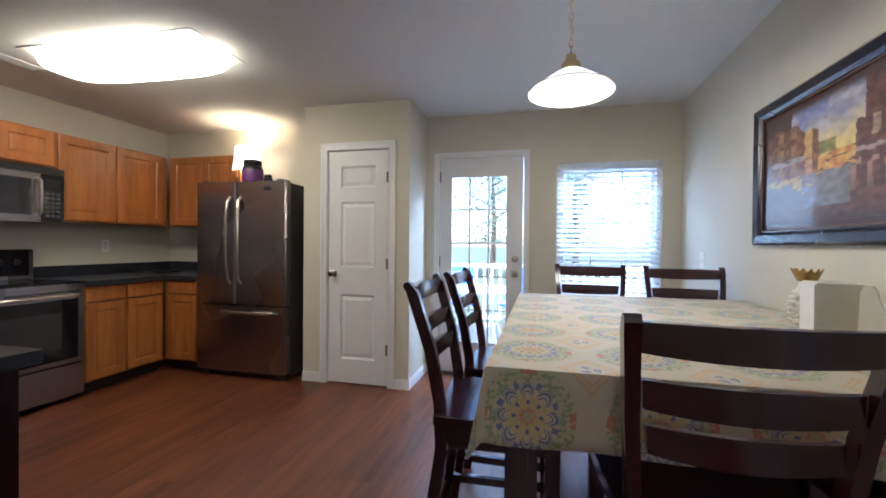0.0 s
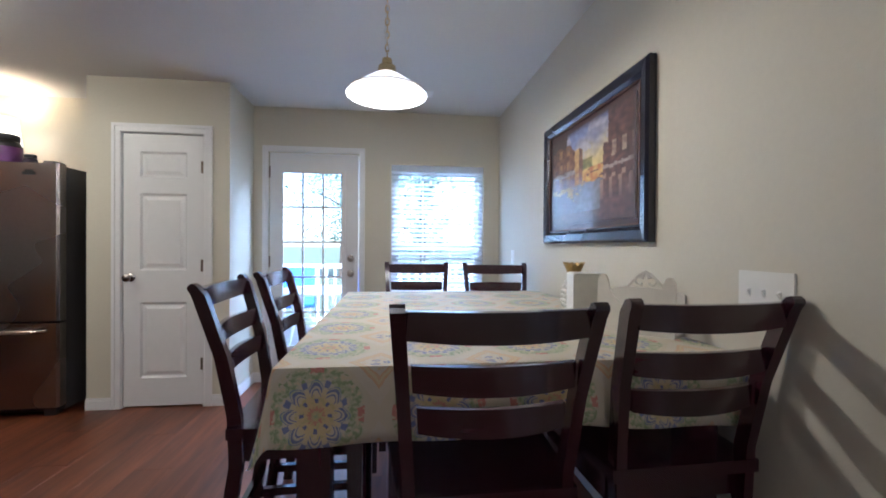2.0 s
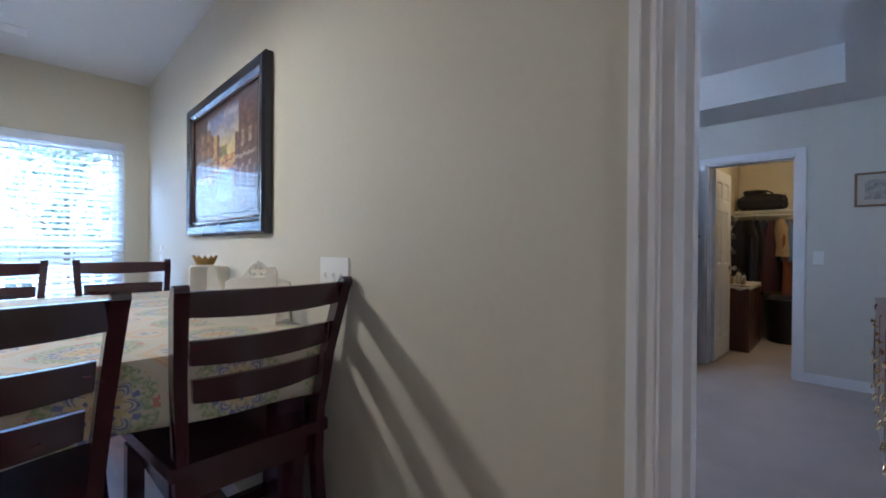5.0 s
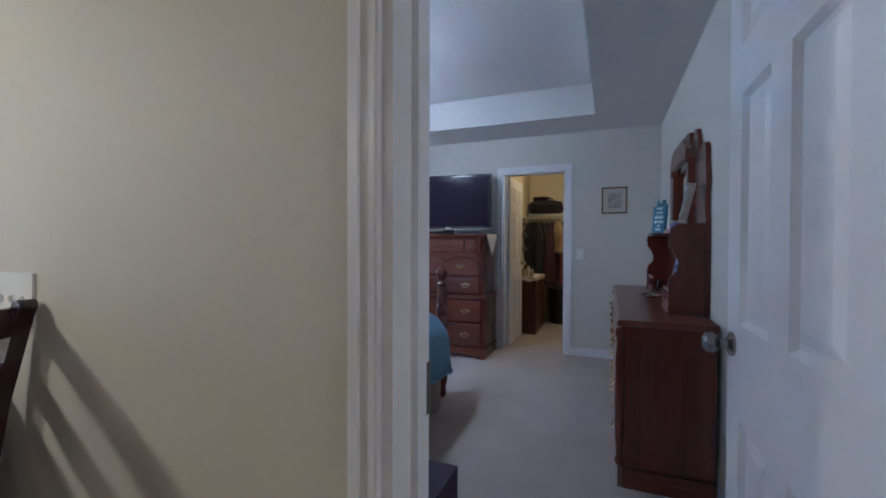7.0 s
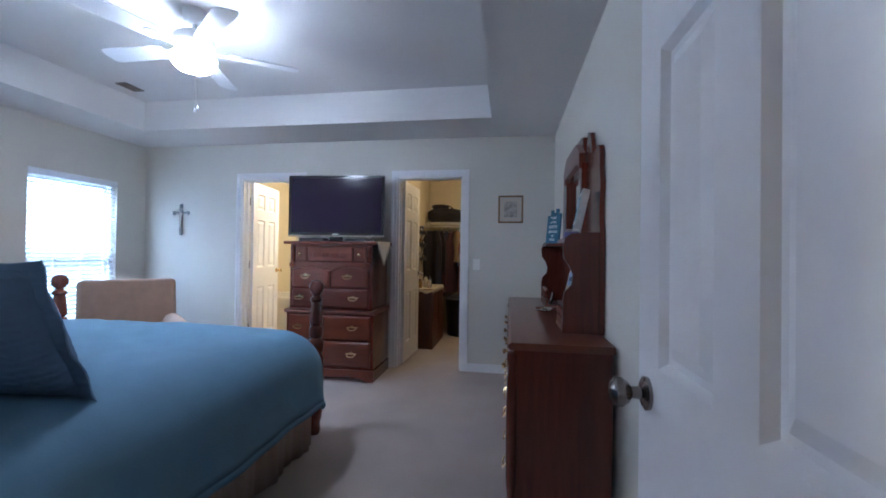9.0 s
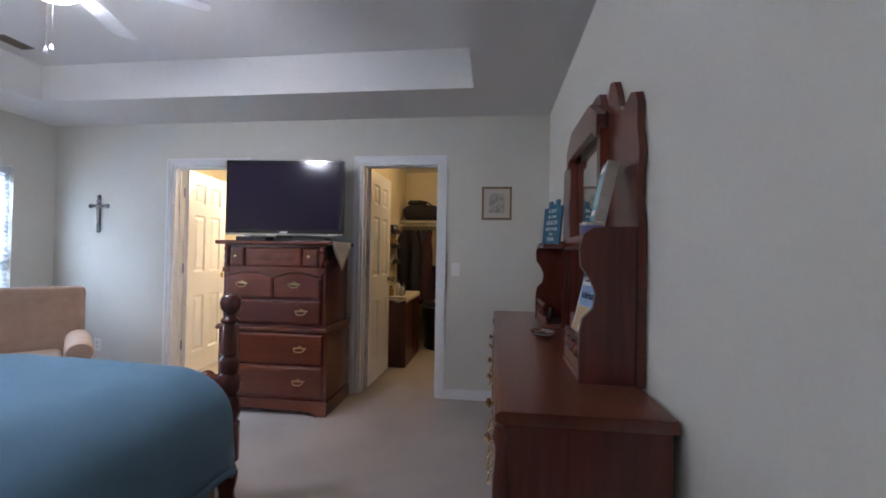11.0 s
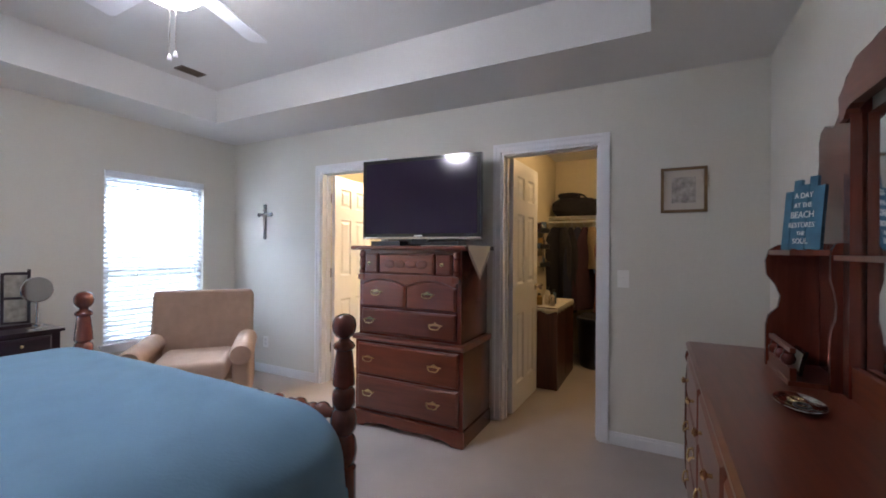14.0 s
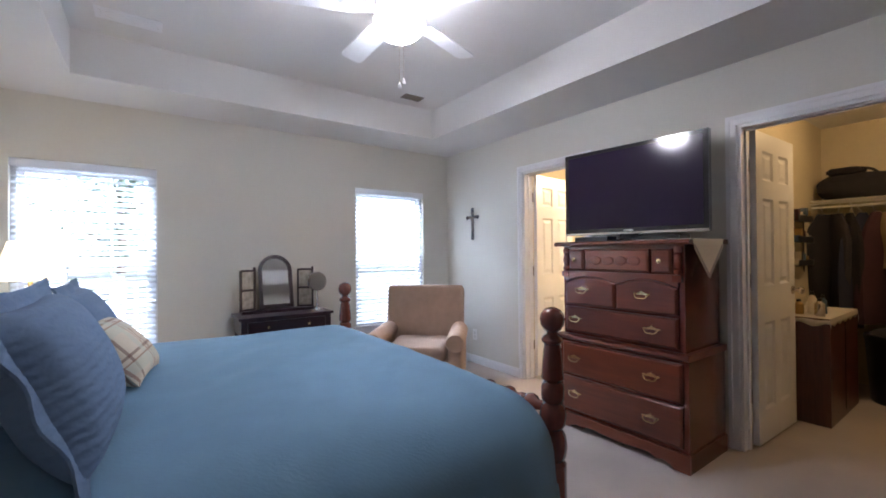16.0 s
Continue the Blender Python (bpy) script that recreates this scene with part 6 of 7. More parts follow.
part("crest_moulding", prism([(-0.33, 0.955), (-0.20, 1.035), (0.20, 1.035), (0.33, 0.955), (0.322, 0.870), (0.290, 0.875), (0.268, 0.900), (0.235, 0.908), (-0.235, 0.908), (-0.268, 0.900), (-0.290, 0.875), (-0.322, 0.870)], "y", 0.031, 0.066), CHERRY_X, hut, "raised crest moulding", edge=0.006)
for s in (-1, 1):
    x0, x1 = sorted((s * (mw_ - 0.004), s * (mw_ + 0.045)))
    part("mirror_stile", boxes((x0, 0.0245, 0.0, x1, 0.052, 0.90)), CHERRY_Z, hut, edge=0.006)
part("mirror_rail", boxes((-mw_ + 0.005, 0.0245, 0.0, mw_ - 0.005, 0.045, mz0)), CHERRY_X, hut, edge=0.004)
part("mirror_glass", boxes((-mw_ + 0.002, 0.012, mz0 - 0.01, mw_ - 0.002, 0.018, 0.88)), MIRROR, hut, "silvered mirror glass")
part("mirror_backing", boxes((-mw_ + 0.002, 0.002, 0.0, mw_ - 0.002, 0.0115, 0.80)), BLACK, hut)
side = [(0.0245, 0.0), (0.190, 0.0), (0.190, 0.16), (0.182, 0.20), (0.150, 0.235), (0.143, 0.28), (0.160, 0.325), (0.188, 0.365), (0.192, 0.42), (0.180, 0.465), (0.15, 0.485), (0.0245, 0.490)]
for s in (-1, 1):
    for x in (0.668, 0.352):
        a, b = sorted((s * x, s * (x - 0.020)))
        part("side_panel", prism(side if x > 0.5 else [(0.0245 + (y - 0.0245) * 0.34, z) for y, z in side], "x", a, b), CHERRY_Z, hut, "scooped side panel", edge=0.004, smooth=True)
    a, b = sorted((s * 0.647, s * 0.353))
    part("shelf", boxes((a, 0.0245, 0.445, b, 0.182, 0.463)), CHERRY_X, hut, edge=0.003)
    part("bottom_board", boxes((a, 0.0245, 0.0, b, 0.185, 0.016)), CHERRY_X, hut)
    part("gallery_rail", boxes((a, 0.162, 0.0165, b, 0.180, 0.060), (a, 0.164, 0.112, b, 0.180, 0.128)), CHERRY_X, hut)
    for k in range(3):
        xx = a + (b - a) * (0.2 + 0.3 * k)
        part("spindle", lathe([(0.009, 0.060), (0.019, 0.068), (0.023, 0.082), (0.019, 0.094), (0.012, 0.100), (0.016, 0.106), (0.009, 0.112)], 16, (xx, 0.1715, 0)), CHERRY_Z, hut, "turned bead spindle", True)
part("cross_shelf", boxes((-0.350, 0.046, 0.43, 0.350, 0.075, 0.446)), CHERRY_X, hut, edge=0.003)

# things on dresser and hutch
SIGN = material("weathered_teal_board", (0.042, 0.135, 0.205), 0.8, vary=0.25, grain=30, stain=6, bump=0.3)
PALE = material("whitewashed_board", (0.50, 0.47, 0.42), 0.85, vary=0.22, grain=24, stain=6, bump=0.4)
PALE_TEAL = material("pale_teal_board", (0.24, 0.47, 0.52), 0.8, vary=0.22, grain=24, stain=6, bump=0.3)
SIGN_BLUE = material("faded_blue_board", (0.13, 0.32, 0.42), 0.8, vary=0.25, grain=24, stain=6, bump=0.3)
WHITE_INK = material("white_ink", (0.75, 0.75, 0.72), 0.7, vary=0.05)
NAVY = material("navy_ink", (0.02, 0.03, 0.07), 0.6)


def words(text, size, mat, parent, m, name="lettering", extrude=0.0008):
    cu = bpy.data.curves.new(name, "FONT")
    cu.body, cu.size, cu.align_x, cu.align_y, cu.extrude = text, size, "CENTER", "CENTER", extrude
    tmp = bpy.data.objects.new(name, cu)
    scene.collection.objects.link(tmp)
    me = bpy.data.meshes.new_from_object(tmp.evaluated_get(bpy.context.evaluated_depsgraph_get()))
    bpy.data.objects.remove(tmp)
    me.materials.clear()
    me.materials.append(mat)
    ob = new(name, me)
    ob.parent = parent
    ob.matrix_local = m
    return ob


# upright board sign with stepped planks, standing on the far side shelf
sg = thing("plank_sign", "small teal wooden plank sign with white lettering", "sign", at=pose(HX + 0.46, BY0 + 0.13, HZ + 0.464) @ pose(0, 0, 0, -6, 0, 216) @ Matrix.Diagonal((0.78, 1, 1, 1)))
for k, (hgt, off) in enumerate(((0.215, 0.0), (0.255, 0.004), (0.235, 0.0), (0.262, 0.003), (0.225, 0.0))):
    part("plank", boxes((-0.088 + 0.0355 * k, -0.008 + off * 0.5, off, -0.0535 + 0.0355 * k, 0.006, hgt)), SIGN, sg)
for txt, z, sz in (("A DAY", 0.195, 0.028), ("AT THE", 0.160, 0.024), ("BEACH", 0.125, 0.034), ("RESTORES", 0.088, 0.026), ("THE", 0.058, 0.020), ("SOUL", 0.030, 0.028)):
    words(txt, sz, WHITE_INK, sg, pose(0, -0.0095, z, 90, 0, 0))
# tall weathered plank picture leaning on the near side shelf
pl = thing("plank_picture", "tall whitewashed plank picture painted with teal stripes", "picture", at=pose(HX - 0.490, BY0 + 0.128, HZ + 0.468) @ pose(0, 0, 0, -12, 0, 176))
for k in range(5):
    part("plank", boxes((-0.020, -0.008, 0.002 + 0.050 * k, 0.075, 0.026, 0.0505 + 0.050 * k)), (PALE_TEAL, SIGN_BLUE, PALE_TEAL, PALE_TEAL, SIGN_BLUE)[k], pl)
part("edge_board", boxes((0.0755, -0.009, 0.0, 0.082, 0.029, 0.253)), PALE, pl)
for z in (0.068, 0.218):
    part("painted_bar", boxes((-0.01, -0.0095, z, 0.06, -0.0085, z + 0.018)), WHITE_INK, pl)
candle = thing("candle_tin", "low painted candle tin on the hutch shelf", "candle", at=pose(HX - 0.60, BY0 + 0.145, HZ + 0.464))
part("tin", lathe([(0.036, 0), (0.038, 0.003), (0.038, 0.030), (0.034, 0.032)], 22), material("painted_tin", (0.16, 0.15, 0.30), 0.35, 0.3, vary=0.5, grain=40), candle, smooth=True)
part("lid", lathe([(0.039, 0.0325), (0.039, 0.040), (0.030, 0.044), (0.002, 0.045)], 22), NICKEL, candle, "metal lid", True)
book = thing("welcome_plaque", "cut-out welcome plaque with a painted beach scene", "plaque", at=pose(HX - 0.385, BY0 + 0.152, HZ + 0.017) @ pose(0, 0, 0.002, 0, 0, 187) @ pose(0, 0, 0, -13) @ Matrix.Diagonal((0.82, 1, 1.46, 1)))
part("board", prism([(-0.115, 0.0), (0.115, 0.0), (0.115, 0.20), (0.09, 0.235), (-0.09, 0.235), (-0.115, 0.20)], "y", -0.004, 0.006), WHITE_INK, book, edge=0.002)
part("painted_sand", boxes((-0.10, -0.0055, 0.012, 0.10, -0.0045, 0.13)), material("sand_paint", (0.40, 0.26, 0.13), 0.6, vary=0.35, grain=22, stain=9), book)
part("painted_sea", boxes((-0.10, -0.0056, 0.131, 0.10, -0.0046, 0.185)), material("sea_paint", (0.22, 0.33, 0.52), 0.6, vary=0.3, grain=18, stain=7), book)
part("painted_umbrella", prism([(-0.03, 0.07), (0.04, 0.05), (0.055, 0.075), (0.0, 0.10)], "y", -0.0068, -0.0058), WHITE_INK, book)
words("WELCOME", 0.052, NAVY, book, pose(0, -0.0068, 0.210, 90, 0, 0))
words("to the beach", 0.030, NAVY, book, pose(0, -0.0068, 0.160, 90, 0, 0))
dish = thing("trinket_dish", "oval metal trinket dish on the dresser", "dish", at=pose(HX + 0.12, BY0 + 0.215, HZ))
bm = lathe([(0.05, 0), (0.075, 0.004), (0.098, 0.016), (0.096, 0.018), (0.072, 0.008), (0.002, 0.006)], 28)
bmesh.ops.scale(bm, vec=(1.0, 0.62, 1.0), verts=bm.verts)
part("dish", bm, CHROME, dish, smooth=True)
for dx_, c in ((-0.03, BLACK), (0.028, BRASS)):
    part("bracelet", tube([(dx_ + 0.024 * math.cos(a), 0.018 * math.sin(a), 0.014) for a in np.linspace(0, 2 * math.pi, 18)], 0.004, 7), c, dish, smooth=True)
frame2 = thing("photo_frame", "small dark photo frame lying in the hutch", "photo frame", at=pose(HX + 0.50, BY0 + 0.14, HZ + 0.017) @ pose(0, 0, 0, -12, 0, 180))
part("frame", boxes((-0.06, 0, 0, 0.06, 0.01, 0.012), (-0.06, 0, 0.078, 0.06, 0.01, 0.09), (-0.06, 0, 0.012, -0.048, 0.01, 0.078), (0.048, 0, 0.012, 0.06, 0.01, 0.078)), ESPRESSO, frame2)
part("print", boxes((-0.048, 0.003, 0.012, 0.048, 0.008, 0.078)), PALE, frame2)

# small picture, crucifix, plates on the walls
sp = thing("framed_picture", "small botanical print in a thin gilt wood frame", "picture", at=pose(BX1, 0.306, 1.688, 0, 0, -90))
GOLD_FRAME = wood("gilt_wood_frame", (0.13, 0.075, 0.03), (0.26, 0.16, 0.07), "x", 0.4)
w, h = 0.127, 0.142
part("frame", boxes((-w, -0.018, -h, w, -0.001, -h + 0.018), (-w, -0.018, h - 0.018, w, -0.001, h), (-w, -0.018, -h + 0.018, -w + 0.018, -0.001, h - 0.018), (w - 0.018, -0.018, -h + 0.018, w, -0.001, h - 0.018)), GOLD_FRAME, sp, edge=0.003)
part("mat_board", boxes((-w + 0.017, -0.008, -h + 0.017, w - 0.017, -0.002, h - 0.017)), material("cream_mat", (0.52, 0.47, 0.40), 0.5, vary=0.05, coat=0.5), sp)
part("print", boxes((-0.066, -0.0105, -0.082, 0.066, -0.0085, 0.080)), material("faded_print", (0.36, 0.33, 0.30), 0.5, vary=0.45, grain=34, stain=16), sp)
cr = tagged(part("crucifix", boxes((-0.016, -0.014, -0.16, 0.016, -0.001, 0.16), (-0.088, -0.0145, 0.060, -0.0165, -0.002, 0.090), (0.0165, -0.0145, 0.060, 0.088, -0.002, 0.092)), ESPRESSO, edge=0.003), "small dark wooden crucifix on the wall", "crucifix")
cr.matrix_world = pose(BX1, 4.125, 1.582, 0, 0, -90)
fig = prism([(-0.058, 0.078), (-0.012, 0.070), (0.0, 0.085), (0.012, 0.070), (0.058, 0.078), (0.016, 0.050), (0.012, -0.02), (0.008, -0.085), (-0.008, -0.085), (-0.012, -0.02), (-0.016, 0.050)], "y", -0.022, -0.0152)
fg = part("ornament", fig, HINGE, cr, "plain metal ornament", edge=0.003)
for bx, bz in ((0.0, 0.163), (0.0, -0.163), (-0.091, 0.074), (0.091, 0.074)):
    part("bar_end", lathe([(0.020, 0), (0.024, 0.006), (0.020, 0.014)], 12, (bx, -0.001, bz), turn=Matrix.Rotation(radians(90), 4, "X")), ESPRESSO, cr, smooth=True)
part("scroll_plate", boxes((-0.022, -0.018, 0.112, 0.022, -0.0145, 0.128)), HINGE, cr)
switch_plate(pose(BX1, 0.652, 1.115, 0, 0, -90), 1, "white toggle switch plate beside the closet")
switch_plate(pose(BX1, 4.105, 0.32, 0, 0, -90), 1, "white outlet plate low on the wall", True)
ceiling_vent(pose(4.57, 3.83, TRAY - 0.001), 0.10, 0.055, "dark slatted bedroom ceiling vent", HINGE)
ceiling_vent(pose(2.43, 3.70, TRAY - 0.001), 0.17, 0.075, "white slatted bedroom ceiling vent")

# ---- ceiling fan ----
fan = thing("ceiling_fan", "white five-blade ceiling fan with a lit glass bowl", "fan", at=pose(3.57, 2.31, 0))
FAN_WHITE = material("white_fan_paint", (0.74, 0.75, 0.76), 0.35, vary=0.03)
part("canopy", lathe([(0.018, 2.655), (0.05, 2.665), (0.066, 2.695), (0.070, 2.739)], 24), FAN_WHITE, fan, smooth=True)
part("downrod", lathe([(0.012, 2.60), (0.012, 2.656)], 14), FAN_WHITE, fan, smooth=True)
part("motor", lathe([(0.03, 2.602), (0.075, 2.595), (0.112, 2.57), (0.120, 2.54), (0.118, 2.515), (0.095, 2.49), (0.075, 2.482), (0.072, 2.462)], 32), FAN_WHITE, fan, "white motor housing", True)
for k in range(5):
    root_m = pose(0, 0, 2.495, 0, 0, -54 + 72 * k)
    o = part("blade", prism([(0.20, -0.052), (0.24, -0.060), (0.60, -0.068), (0.628, -0.052), (0.632, 0.0), (0.628, 0.052), (0.60, 0.068), (0.24, 0.060), (0.20, 0.052)], "z", -0.003, 0.003), FAN_WHITE, fan, "white fan blade", edge=0.002)
    o.matrix_local = root_m @ pose(0, 0, 0, 11, 0, 0)
    o2 = part("blade_bracket", prism([(0.10, -0.018), (0.20, -0.026), (0.27, -0.024), (0.29, 0.0), (0.27, 0.024), (0.20, 0.026), (0.10, 0.018)], "z", -0.010, -0.0045), FAN_WHITE, fan, edge=0.002)
    o2.matrix_local = root_m @ pose(0, 0, 0, 11, 0, 0)
bowl = part("light_bowl", lathe([(0.004, 2.352), (0.05, 2.356), (0.09, 2.370), (0.118, 2.395), (0.130, 2.425), (0.128, 2.445), (0.112, 2.461), (0.07, 2.4615)], 32), glowing("lit_fan_bowl", (0.97, 0.98, 1.0), 17.0), fan, "glowing white glass bowl", True)
part("finial", lathe([(0.004, 2.338), (0.010, 2.342), (0.012, 2.350), (0.004, 2.3515)], 14), NICKEL, fan, smooth=True)
for dx_, zz in ((-0.012, 2.12), (0.012, 2.145)):
    ch = part("pull_chain", tube([(dx_, -0.02, 2.36), (dx_, -0.02, zz)], 0.0016, 6), NICKEL, fan)
    part("pull_bell", lathe([(0.002, zz + 0.001), (0.006, zz - 0.006), (0.010, zz - 0.024), (0.008, zz - 0.028)], 12, (dx_, -0.02, 0)), FAN_WHITE, ch, "white pull", True)

# ---- armchair ----
arm = thing("armchair", "beige velour armchair with rolled arms in the corner", "armchair", at=pose(4.66, 3.86, 0, 0, 0, -41) @ Matrix.Diagonal((1.05, 1.0, 1.0, 1.0)))
def soft_box(x0, y0, z0, x1, y1, z1, r=0.05):
    bm = boxes((x0, y0, z0, x1, y1, z1))
    bmesh.ops.bevel(bm, geom=list(bm.edges), offset=r, segments=4, profile=0.5, affect="EDGES", clamp_overlap=True)
    return bm
part("base", soft_box(-0.36, -0.34, 0.08, 0.36, 0.36, 0.28, 0.03), BEIGE, arm, smooth=True)
part("seat_cushion", soft_box(-0.255, -0.42, 0.282, 0.255, 0.22, 0.43, 0.055), BEIGE, arm, "loose seat cushion", True)
bm = soft_box(-0.385, 0.0, 0.0, 0.385, 0.20, 0.645, 0.045)
for v in bm.verts:
    v.co.y += 0.035 * (1 - (v.co.x / 0.34) ** 2) * (-1 if v.co.y < 0.1 else 0) + 0.02 * noise.noise(v.co * 5)
o = part("backrest", bm, BEIGE, arm, "padded square backrest", True)
o.matrix_local = pose(0, 0.20, 0.30, -14)
for s in (-1, 1):
    bm = lathe([(0.03, -0.43), (0.072, -0.42), (0.082, -0.39), (0.082, 0.25), (0.06, 0.30)], 20, (s * 0.345, 0.0, 0.475), turn=Matrix.Rotation(radians(-90), 4, "X"))
    part("arm_roll", bm, BEIGE, arm, "rolled arm", True)
    part("arm_side", soft_box(s * 0.345 - 0.062, -0.385, 0.085, s * 0.345 + 0.062, 0.30, 0.46, 0.03), BEIGE, arm, smooth=True)
for s in (-1, 1):
    part("piping", tube([(s * 0.283, -0.335, 0.11), (s * 0.283, -0.345, 0.27), (s * 0.262, -0.41, 0.30)], 0.006, 6), BEIGE, arm, smooth=True)
for sx in (-1, 1):
    for sy in (-0.33, 0.31):
        part("leg", lathe([(0.014, 0), (0.022, 0.085)], 12, (sx * 0.31, sy, 0)), ESPRESSO, arm)

# ---- vanity ----
van = thing("vanity_table", "dark mahogany vanity table with a folding mirror", "vanity", at=pose(3.52, 4.40, 0))
part("top", boxes((-0.40, -0.20, 0.705, 0.40, 0.205, 0.727)), MAHOGANY, van, edge=0.004)
part("case", boxes((-0.38, -0.18, 0.57, 0.38, 0.195, 0.704)), MAHOGANY, van)
d = part("drawer", front_panel(0.66, 0.10, 0.014), MAHOGANY, van)
d.location = (-0.33, -0.194, 0.587)
for x in (-0.17, 0.17):
    part("knob", lathe([(0.005, 0), (0.010, 0.012), (0.005, 0.018)], 12, (x + 0.33, -0.010, 0.05), turn=Matrix.Rotation(radians(90), 4, "X")), BRASS, d, smooth=True)
for sx in (-1, 1):
    for sy in (-0.165, 0.17):
        part("leg", lathe([(0.014, 0), (0.018, 0.10), (0.022, 0.30), (0.018, 0.42), (0.024, 0.50), (0.022, 0.569)], 14, (sx * 0.355, sy, 0)), MAHOGANY, van, smooth=True)
def arch(w, z0, z1, n=14):
    return [(-w, z0), (w, z0)] + [(w * math.cos(a), z1 - w + w * math.sin(a)) for a in np.linspace(0, math.pi, n)]
outer_a, inner_a = arch(0.150, 0.0, 0.50), arch(0.118, 0.035, 0.467)
bm = bmesh.new()
lo = [[bm.verts.new((x, y, z)) for x, z in loop] for loop, y in ((outer_a, 0.0), (outer_a, -0.022), (inner_a, -0.022), (inner_a, 0.0))]
for a, b in zip(lo, lo[1:] + lo[:1]):
    for i in range(len(a)):
        bm.faces.new((a[i], a[(i + 1) % len(a)], b[(i + 1) % len(a)], b[i]))
o = part("mirror_frame", bm, MAHOGANY, van, "arched mirror frame")
o.matrix_local = pose(-0.03, 0.10, 0.757, -12)
o = part("mirror_glass", prism(inner_a, "y", -0.010, -0.004), MIRROR, van, "arched mirror glass")
o.matrix_local = pose(-0.03, 0.10, 0.757, -12)
part("mirror_base", boxes((-0.34, 0.02, 0.728, 0.30, 0.14, 0.754)), MAHOGANY, van, edge=0.004)
PHOTO = material("photo_print", (0.40, 0.36, 0.30), 0.4, vary=0.5, grain=26, stain=14)
for s, x in ((-1, -0.285), (1, 0.225)):
    wing = part("wing_frame", boxes((-0.075, -0.012, 0.0, -0.058, 0.006, 0.36), (0.058, -0.012, 0.0, 0.075, 0.006, 0.385), (-0.058, -0.012, 0.0, 0.058, 0.006, 0.016), (-0.058, -0.012, 0.172, 0.058, 0.006, 0.19), (-0.058, -0.012, 0.345, 0.058, 0.006, 0.365)), MAHOGANY, van, "side wing holding photographs", edge=0.003)
    wing.matrix_local = pose(x, 0.075, 0.756, 0, 0, -s * 24)
    for z0, z1 in ((0.017, 0.171), (0.191, 0.344)):
        part("photograph", boxes((-0.056, -0.004, z0, 0.056, 0.002, z1)), PHOTO, wing)
rm = thing("makeup_mirror", "round silver makeup mirror on a stand", "mirror", at=pose(3.80, 4.30, 0.727))
part("foot", lathe([(0.055, 0), (0.055, 0.010), (0.03, 0.022), (0.030, 0.035), (0.010, 0.045), (0.008, 0.19)], 22), CHROME, rm, smooth=True)
bm = lathe([(0.085, 0), (0.090, 0.004), (0.090, 0.012), (0.085, 0.016)], 28, (0, 0.008, 0.275), turn=Matrix.Rotation(radians(90), 4, "X"))
part("rim", bm, CHROME, rm, smooth=True)
part("glass", lathe([(0.080, 0), (0.080, 0.0015)], 28, (0, -0.0085, 0.275), turn=Matrix.Rotation(radians(90), 4, "X")), MIRROR, rm)

# ---- closet ----
DARKS = [material("black_cloth", (0.012, 0.011, 0.015), 0.9, vary=0.2, grain=20, bump=0.2), material("charcoal_cloth", (0.03, 0.027, 0.034), 0.9, vary=0.2, grain=20, bump=0.2), material("navy_cloth", (0.018, 0.022, 0.045), 0.9, vary=0.2, grain=20, bump=0.2), material("plum_cloth", (0.045, 0.016, 0.024), 0.9, vary=0.2, grain=20, bump=0.2), material("khaki_cloth", (0.30, 0.22, 0.12), 0.9, vary=0.15, grain=20, bump=0.2), material("slate_blue_cloth", (0.10, 0.15, 0.22), 0.9, vary=0.15, grain=20, bump=0.2), material("rust_cloth", (0.16, 0.05, 0.025), 0.9, vary=0.15, grain=20, bump=0.2)]
sh = thing("wire_shelf", "white wire closet shelf with a hanging rod", "shelf", at=pose(0, 0, 1.70))
for k in range(16):
    x = 7.50 + 0.44 * k / 15
    part("wire", tube([(x, 0.06, 0.0), (x, 1.61, 0.0)], 0.0028, 6), WHITE_PLASTIC, sh)
part("front_lip", tube([(7.50, 0.06, -0.03), (7.50, 1.61, -0.03)], 0.004, 6), WHITE_PLASTIC, sh)
part("rod", tube([(7.56, 0.06, -0.06), (7.56, 1.61, -0.06)], 0.011, 10), WHITE_PLASTIC, sh, smooth=True)
for y in (0.35, 0.85, 1.35):
    part("bracket", tube([(7.50, y, -0.004), (7.94, y, -0.28)], 0.004, 6), WHITE_PLASTIC, sh)


def garment(y, mat, length, label):
    g = thing("hanging_garment", label, "clothes", "clothes on the closet rod", pose(7.62, y, 1.64, 0, 0, 40 * math.sin(y * 57)))
    bm = bmesh.new()
    rows = []
    for j in range(9):
        s = j / 8
        wd = 0.06 + 0.15 * min(1, s * 5) + 0.03 * math.sin(s * 4 + y * 9)
        th = 0.022 + 0.040 * min(1, s * 3) + 0.012 * math.sin(s * 6 + y * 23)
        z = -0.06 - s * length
        rows.append([bm.verts.new((wd * math.cos(a) + 0.012 * math.sin(3 * a + y * 20) * s, th * math.sin(a) + 0.012 * math.sin(5 * a + y * 31) * s, z)) for a in np.linspace(0, 2 * math.pi, 17)[:-1]])
    for a, b in zip(rows, rows[1:]):
        for i in range(16):
            bm.faces.new((a[i], a[(i + 1) % 16], b[(i + 1) % 16], b[i]))
    bm.faces.new(rows[0])
    bm.faces.new(rows[-1][::-1])
    part("cloth", bm, mat, g, smooth=True)
    part("hanger", tube([(-0.06, 0, 0.012), (-0.052, 0, 0.02), (-0.06, 0, 0.012), (-0.03, 0, -0.03), (0.0, 0, -0.06)], 0.003, 6), WHITE_PLASTIC, g)
    return g


